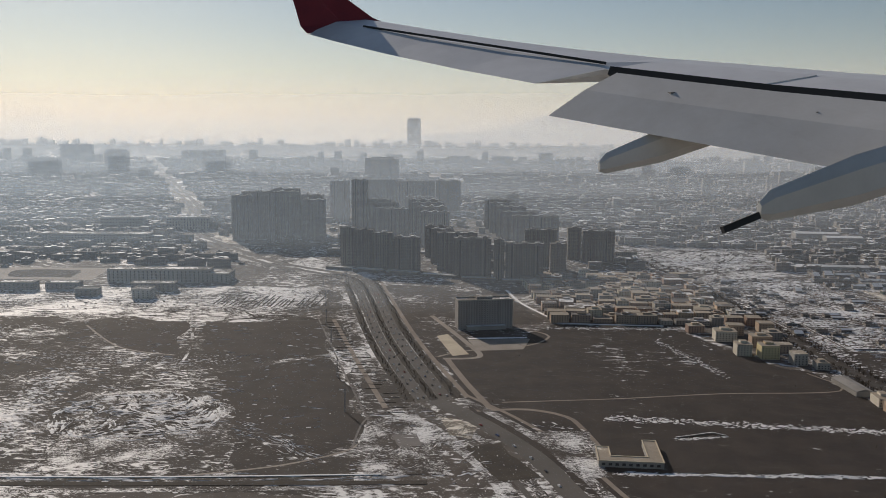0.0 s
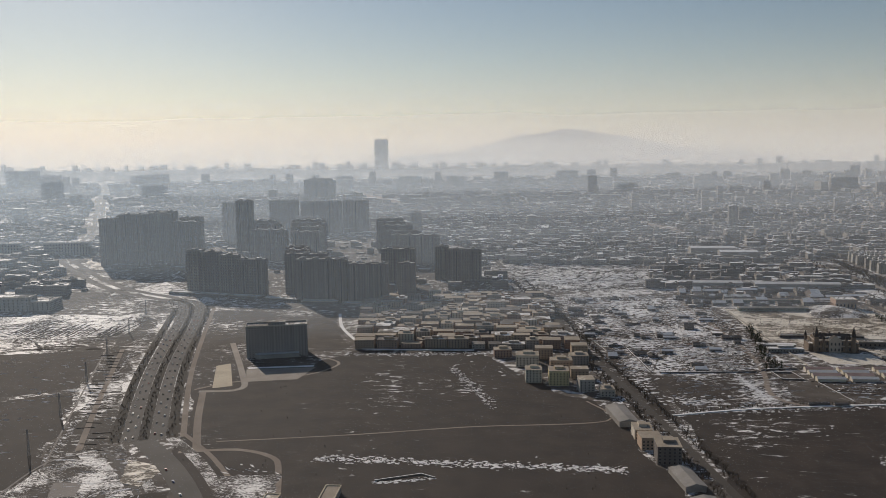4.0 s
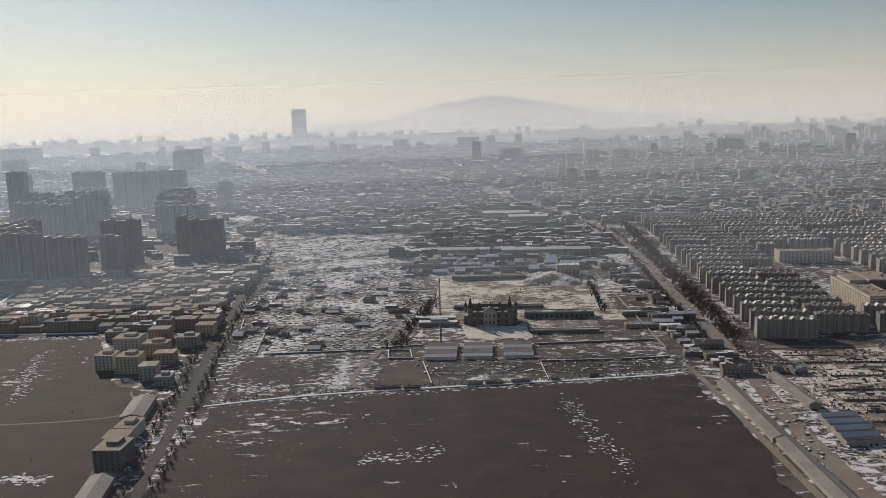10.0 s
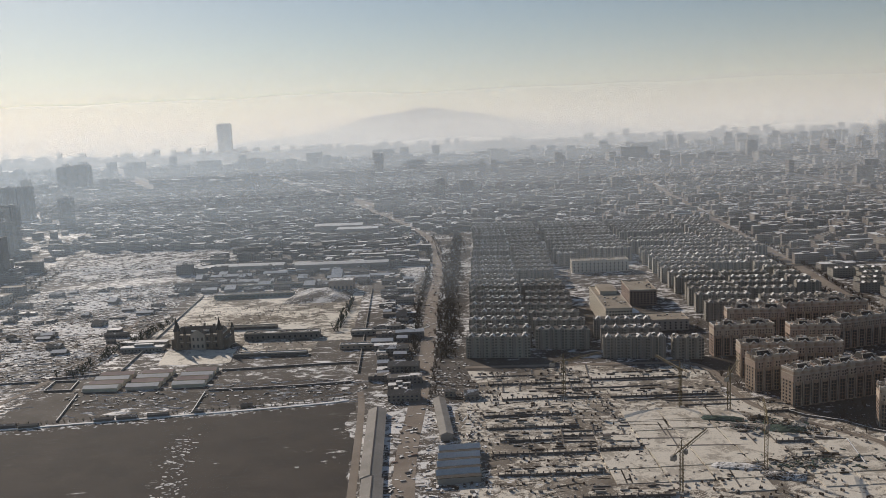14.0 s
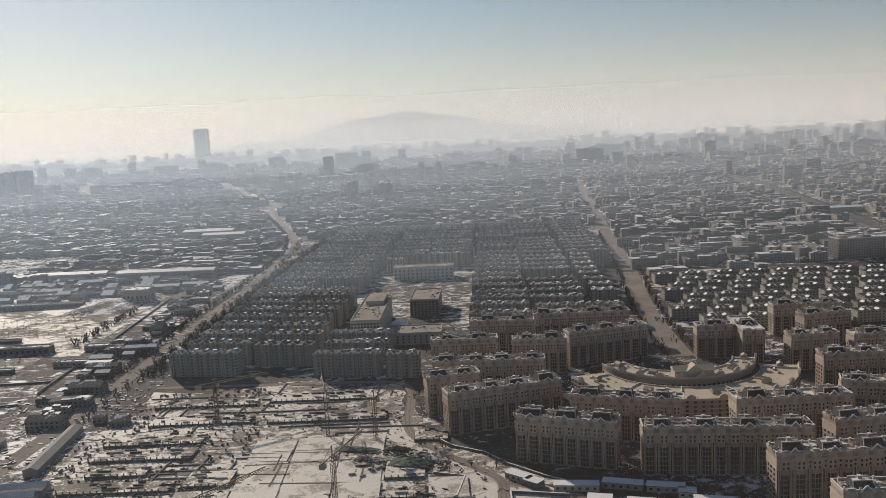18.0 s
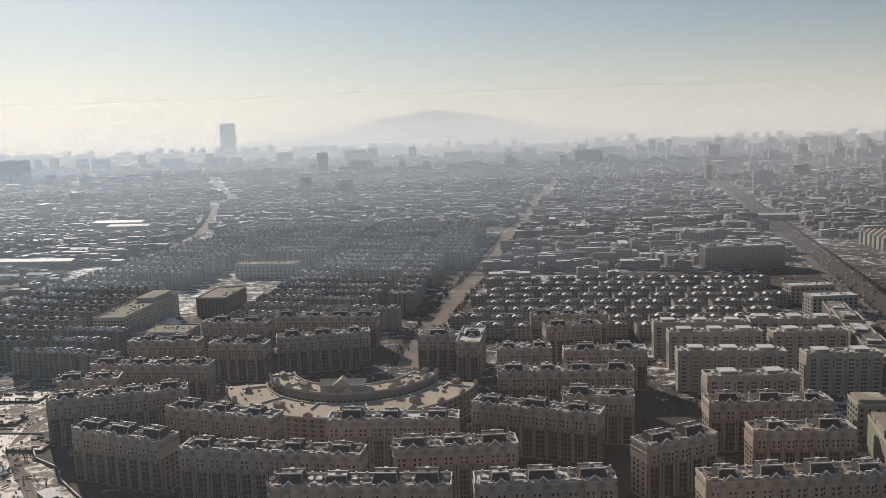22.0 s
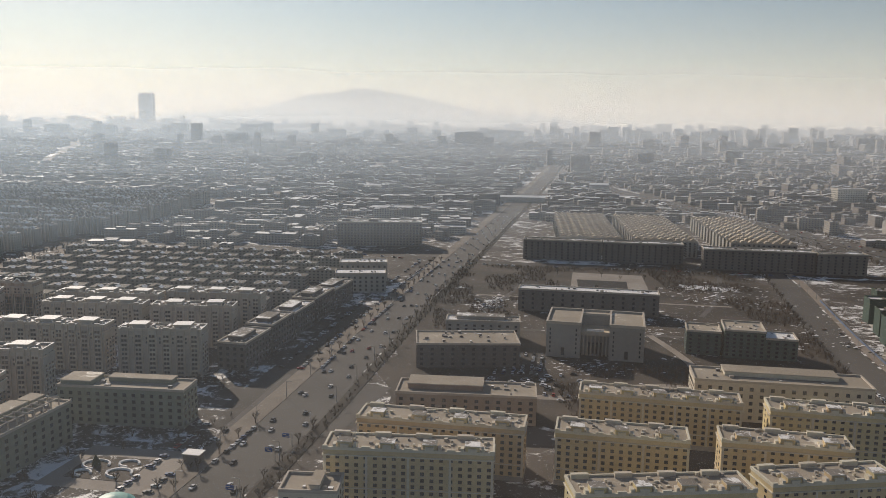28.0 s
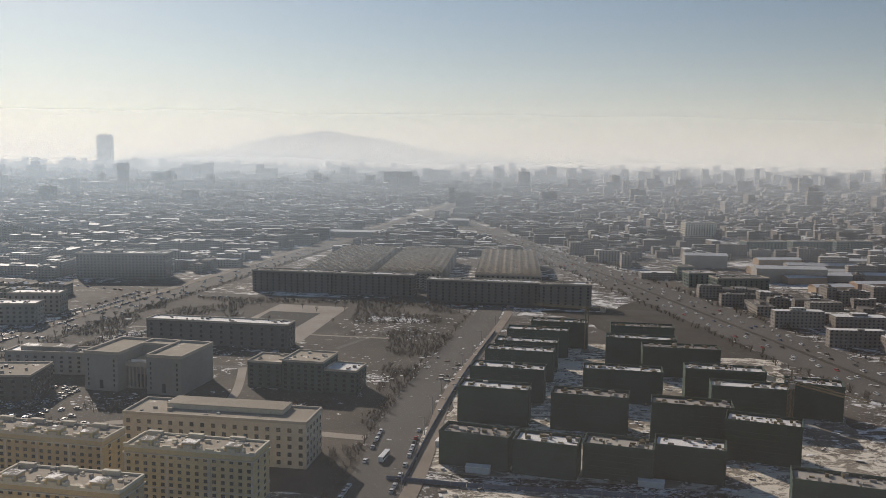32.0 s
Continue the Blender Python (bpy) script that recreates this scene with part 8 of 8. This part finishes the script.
for paint, nm in zip(PAINTS, ("white", "silver-grey", "black", "dark red", "dark blue")):
    ob = thing("car", nm + " saloon car on the road", "car", -2000, -600, group="cars")
    body = Mesh().box(-1.2, -0.46, 0.12, 1.2, 0.46, 0.46, 0, floor=True)
    part("body", body, [paint], ob)
    cab = Mesh()
    cab.v = [(-0.85, -0.43, 0.46), (0.55, -0.43, 0.46), (0.55, 0.43, 0.46), (-0.85, 0.43, 0.46), (-0.55, -0.36, 0.76), (0.2, -0.36, 0.76), (0.2, 0.36, 0.76), (-0.55, 0.36, 0.76)]
    cab.f, cab.m = [(0, 1, 5, 4), (1, 2, 6, 5), (2, 3, 7, 6), (3, 0, 4, 7), (4, 5, 6, 7)], [1, 1, 1, 1, 0]
    part("cabin", cab, [paint, PANE], ob)
    for x in (-0.75, 0.75):
        for y in (-0.44, 0.44):
            part("wheel", TYREDATA, None, ob, "", (x, y, 0))
    cars.append(ob)
placed = set()


REST = [Mesh() for _ in PAINTS]


def park(x, y, a, z=0.075, rnd=random.Random(55)):
    i = rnd.choices(range(5), (5, 4, 4, 1, 1))[0]
    m = pose(x, y, z, 0, 0, a)
    if len(placed) > 243 or y > 480 or (x < 0 and y > 420):
        REST[i].box(-1.2, -0.46, z + 0.1, 1.2, 0.46, z + 0.46, 0, 0, radians(a), (x, y)).box(-0.75, -0.4, z + 0.46, 0.4, 0.4, z + 0.76, 1, 0, radians(a), (x, y))
        return
    placed.add((x, y))
    if i in placed:
        copy_thing(cars[i], m)
    else:
        cars[i].matrix_world = m
        placed.add(i)


rnd = random.Random(8)
field("car_park", [(404, 344), (424, 341), (427, 368), (409, 374)], ASPHALT, "trodden car park between the halls with traces of snow", 0.05, "car park", 0.6)
for row in range(7):
    for k in range(6):
        if rnd.random() < 0.75:
            park(406 + row * 0.6 + k * 3.0, 346 + row * 3.7, 78 + rnd.uniform(-6, 6) + 180 * rnd.randrange(2))
for k in range(14):
    park(403 + rnd.uniform(0, 14), 441 + rnd.uniform(0, 18), 70 + rnd.uniform(-10, 10))
for off, gap in ((-2.2, 24), (-5.2, 21), (2.2, 26), (5.2, 22)):
    for x, y, a in along(BLVD[1:8], gap, off, rnd.uniform(0, 8)):
        park(x + rnd.uniform(-0.6, 0.6), y + rnd.uniform(-4, 4), a + (180 if off > 0 else 0))
for off in (7.0, 13.5, 20.5):
    for x, y, a in along(BLVD[2:7], 3.2, off):
        if rnd.random() < 0.6 and not (296 < y < 346):
            park(x, y, a + (0 if off < 8 else rnd.choice((0, 90))), 0.08)
for off, gap in ((5.2, 17), (8.6, 14), (-5.2, 18), (-8.6, 16)):
    for x, y, a in along(HWY[5:9], gap, off, rnd.uniform(0, 10)):
        park(x, y, a + (180 if off > 0 else 0), 0.08)
for off, gap in ((4, 20), (8, 17), (12, 22), (-4, 16), (-8, 19), (-12, 24)):
    for x, y, a in along(HWY2[1:6], gap, off, rnd.uniform(0, 10)):
        park(x, y + rnd.uniform(-4, 4), a + (180 if off > 0 else 0), 0.08)
for off in (5.2, -5.2):
    for x, y, a in along(RIGHTROAD, 3.4, off):
        if rnd.random() < 0.6 and y < 330:
            park(x, y, a, 0.07)
for x, y, a in along(CROSSROAD[2:7], 4.0, -6.5):
    if rnd.random() < 0.5:
        park(x, y, a, 0.03)
for _ in range(40):
    x, y = rnd.gauss(420, 12), rnd.gauss(340, 9)
    park(x, y, rnd.choice((-12, 78)), 0.04)
for x, y, a in along(HWY[:5], 16, 2.5):
    park(x, y, a, 0.085)
for i, rest in enumerate(REST):
    if rest.v:
        whole("distant_traffic", rest, [PAINTS[i], PANE], "distant cars scattered over the roads", "cars", "stuff")
bus = thing("bus", "long pale city bus at the kerb", "bus", 526, 306, 76, 0.07)
part("body", Mesh().box(-3.2, -0.65, 0.2, 3.2, 0.65, 1.5, 0, floor=True), [PAINTS[0]], bus)
part("window_band", Mesh().box(-3.0, -0.67, 0.75, 3.0, 0.67, 1.25, 0, floor=True), [PANE], bus)
for x in (-2.1, 2.1):
    for y in (-0.6, 0.6):
        part("wheel", TYREDATA, None, bus, "", (x, y, 0))

# ---- poles, lamps and pylons ----
def lamp_post(h):
    ob = thing("street_lamp", "tall grey street lamp with a short arm", "street lamp", -2000, -600, group="street lamps")
    part("pole", Mesh().drum(0, 0, 0, h, 0.11, 0.06, 8), [POLE], ob)
    part("arm", Mesh().bar((0, 0, h), (1.5, 0, h + 0.15), 0.09), [POLE], ob)
    part("lantern", Mesh().box(1.2, -0.12, h + 0.05, 1.8, 0.12, h + 0.2, 0, floor=True), [GREYWALL], ob)
    return ob


lp = lamp_post(5.0)
first = True
for line, off, gap in ((BLVD[1:7], 7.9, 22), (BLVD[1:7], -7.9, 22), (RIGHTROAD, -7.2, 20), (HWY2[1:6], 18, 26), (HWY[5:9], 11.2, 26)):
    for x, y, a in along(line, gap, off):
        mm = pose(x, y, 0.05, 0, 0, a - 90 * (1 if off > 0 else -1))
        if first:
            lp.matrix_world, first = mm, False
        else:
            copy_thing(lp, mm)
for k, (x, y) in enumerate([(-697, 240), (-712, 300), (-728, 365), (-744, 430), (-758, 500), (-775, 575)]):
    ob = thing("pylon", "slender lattice power pylon beside the highway", "pylon", x - 14, y, 12, group="power pylons")
    m = Mesh()
    for sx in (-0.5, 0.5):
        for sy in (-0.5, 0.5):
            m.bar((sx, sy, 0), (sx * 0.3, sy * 0.3, 13), 0.14)
    for z in range(0, 12, 2):
        m.bar((-0.45, -0.45, z), (0.4, -0.4, z + 2), 0.09).bar((0.45, 0.45, z), (-0.4, 0.4, z + 2), 0.09)
    part("mast", m, [POLE], ob)
    part("cross_arm", Mesh().bar((-2.2, 0, 11), (2.2, 0, 11), 0.14).bar((-1.6, 0, 12.4), (1.6, 0, 12.4), 0.12), [POLE], ob)

# ---- blue direction signs on the boulevard ----
SIGNBLUE = plain("blue_sign_face", (0.02, 0.07, 0.24), (0.03, 0.09, 0.29), 0.5, bumpy=0)
for x, y in ((348.5, 282), (346, 272.4), (341.7, 251)):
    ob = thing("direction_sign", "blue direction sign on a bent pole", "road sign", x + 1.6, y, -12, 0.05, group="direction signs")
    part("pole", Mesh().drum(0, 0, 0, 3.4, 0.12, 0.09, 8).bar((0, 0, 3.2), (-2.2, 0, 3.2), 0.12), [POLE], ob)
    face = part("sign_face", Mesh().box(-2.6, -0.08, 2.2, -0.7, 0.0, 3.3, 0, floor=True), [SIGNBLUE], ob)
    part("lettering", Mesh().box(-2.4, -0.10, 2.85, -1.5, -0.08, 3.0, 0, floor=True).box(-1.9, -0.10, 2.45, -0.9, -0.08, 2.6, 0, floor=True), [LINE], face, "pale bars of unreadable lettering")

# ---- aircraft wing, caught in flight where the flight begins ----
WINGPAINT = plain("aircraft_grey_paint", (0.66, 0.66, 0.65), (0.74, 0.74, 0.73), 0.35, 0.5, 4.0, bumpy=0.03)
FLAPPAINT = plain("aircraft_flap_paint", (0.60, 0.58, 0.54), (0.70, 0.68, 0.64), 0.4, 0.4, 3.0, bumpy=0.03)
REDPAINT = plain("aircraft_red_paint", (0.20, 0.022, 0.025), (0.25, 0.03, 0.032), 0.35, 0.6, 4.0, bumpy=0.03)
SLOT = plain("dark_flap_slot", (0.03, 0.03, 0.03), (0.05, 0.05, 0.05), 0.8)
# local axes: x forward, y outboard, z up
wing = thing("aircraft_wing", "grey airliner wing with red winglet and lowered flaps", "aircraft wing", -634.0, -199.2, 20.0, 157.4)


def span(stations):
    """A closed skin through cross-sections; each one is a ring of points."""
    m = Mesh()
    n = len(stations[0])
    for ring_ in stations:
        m.v += ring_
    for s in range(len(stations) - 1):
        for k in range(n):
            j = (k + 1) % n
            m.f.append((s * n + k, s * n + j, (s + 1) * n + j, (s + 1) * n + k))
            m.m.append(0)
    m.f += [tuple(range(n - 1, -1, -1)), tuple(range((len(stations) - 1) * n, len(stations) * n))]
    m.m += [0, 0]
    return m


def section(y, lead, trail, z, thick, droop=0.0):
    """A lens-like wing section at y: rounded nose, crown, thin tail."""
    c = lead - trail
    up = [(trail, y, z - droop), (trail + 0.35 * c, y, z + 0.5 * thick - 0.2 * droop), (trail + 0.7 * c, y, z + 0.62 * thick), (trail + 0.93 * c, y, z + 0.35 * thick), (lead, y, z - 0.05 * thick)]
    low = [(trail + 0.9 * c, y, z - 0.4 * thick), (trail + 0.5 * c, y, z - 0.5 * thick), (trail + 0.12 * c, y, z - 0.15 * thick - 0.8 * droop)]
    return up + low


def lerp(a, b, t):
    return a + (b - a) * t


LEAD = lambda y: 3.27 + 0.65 * (14 - y)
HINGE = lambda y: 4.7 + 0.45 * (9 - y)
RISE = lambda y: 0.13 + (y - 6.16) * 0.113 + 0.0075 * (y - 6.16) ** 2
body = [section(y, LEAD(y), HINGE(y) if y < 9.2 else 1.9 + 0.42 * (14 - y), RISE(y), 0.42 - 0.024 * y, 0.0 if y < 9.2 else 0.2) for y in (3.6, 5.0, 6.2, 7.6, 9.1, 9.3, 10.5, 12.0, 13.2, 14.0)]
part("wing_box", span(body), [WINGPAINT], wing)
fl = []
for y in (3.6, 5.45, 7.0, 8.0, 8.75):
    t = (y - 5.45) / (8.6 - 5.45)
    tx, tz = lerp(5.29, 3.87, t), lerp(-0.49, -0.03, t)
    hx, hz = HINGE(y) - 0.05, RISE(y) - 0.05
    fl.append([(tx, y, tz), (lerp(tx, hx, 0.45), y, lerp(tz, hz, 0.5) + 0.07), (lerp(tx, hx, 0.85), y, lerp(tz, hz, 0.9) + 0.09), (hx, y, hz - 0.04), (lerp(tx, hx, 0.8), y, lerp(tz, hz, 0.75) - 0.1), (lerp(tx, hx, 0.4), y, lerp(tz, hz, 0.38) - 0.05)])
part("flap", span(fl), [FLAPPAINT], wing, "lowered beige-grey landing flap")
sl = Mesh()
for y0, y1 in ((3.6, 5.4), (5.4, 7.2), (7.2, 9.0)):
    sl.bar((HINGE(y0) - 0.02, y0, RISE(y0) - 0.02), (HINGE(y1) - 0.02, y1, RISE(y1) - 0.02), 0.10)
part("flap_slot", sl, [SLOT], wing, "dark gap behind the spoilers")
for y0, y1 in ((4.0, 5.6), (5.7, 7.3), (7.4, 9.0)):
    s = Mesh()
    top = lambda x, y: RISE(y) + 0.5 * (0.42 - 0.024 * y) * min(1.0, (x - HINGE(y)) / max(0.1, 0.35 * (LEAD(y) - HINGE(y)))) + 0.012
    a, b, c, d = (HINGE(y0) + 0.03, y0), (HINGE(y0) + 0.75, y0), (HINGE(y1) + 0.7, y1), (HINGE(y1) + 0.03, y1)
    s.v = [(x, y, top(x, y)) for x, y in (a, b, c, d)] + [(x, y, top(x, y) - 0.03) for x, y in (a, b, c, d)]
    s.f, s.m = [(3, 2, 1, 0), (0, 1, 5, 4), (1, 2, 6, 5), (2, 3, 7, 6), (3, 0, 4, 7)], [0] * 5
    part("spoiler", s, [WINGPAINT], wing)
part("aileron_gap", Mesh().bar((HINGE(9.2) + 0.1, 9.2, RISE(9.2) + 0.06), (2.1 + 0.42 * 0.6 + 0.35, 13.4, RISE(13.4) + 0.02), 0.025), [SLOT], wing)
z14 = RISE(14.0)
wl = [[(1.9, 13.95, z14 - 0.2), (2.6, 14.0, z14 - 0.02), (3.27, 14.0, z14 - 0.02), (2.6, 13.96, z14 - 0.14)], [(1.82, 14.1, z14 - 0.08), (2.45, 14.18, z14 + 0.06), (3.0, 14.12, z14 + 0.1), (2.45, 14.06, z14 + 0.02)],
      [(1.62, 14.42, z14 + 0.82), (1.82, 14.46, z14 + 0.83), (2.02, 14.42, z14 + 0.83), (1.82, 14.38, z14 + 0.82)]]
part("winglet", span(wl), [REDPAINT], wing, "dark red upturned winglet")
for y, x0, z0, ln, r in ((7.6, 3.85, -0.50, 2.4, 0.17), (5.2, 3.9, -0.68, 2.9, 0.19)):
    rings = []
    for k, (q, w, dz) in enumerate(((0.0, 0.3, 0.0), (0.03, 0.6, 0.03), (0.28, 1.0, 0.20), (0.65, 1.0, 0.46), (1.0, 0.4, 0.66))):
        rings.append([(x0 + q * ln, y + r * 0.55 * w * math.cos(a), z0 + dz + r * w * math.sin(a)) for a in (math.pi / 6 + i * math.pi / 3 for i in range(6))])
    part("flap_track_fairing", span(rings), [FLAPPAINT], wing, "canoe-shaped flap track fairing")
part("static_wick", Mesh().bar((3.9, 5.2, -0.72), (3.62, 5.22, -0.82), 0.05), [SLOT], wing)
for y in (7.9, 6.5):
    x = lerp(5.29, 3.87, (y - 5.45) / 3.15) + 0.8
    part("flap_bracket", Mesh().box(-0.22, -0.05, -0.10, 0.22, 0.05, -0.05, 0, floor=True), [GREYROOF], wing, "", (x, y, lerp(-0.49, -0.03, (y - 5.45) / 3.15) + 0.42))
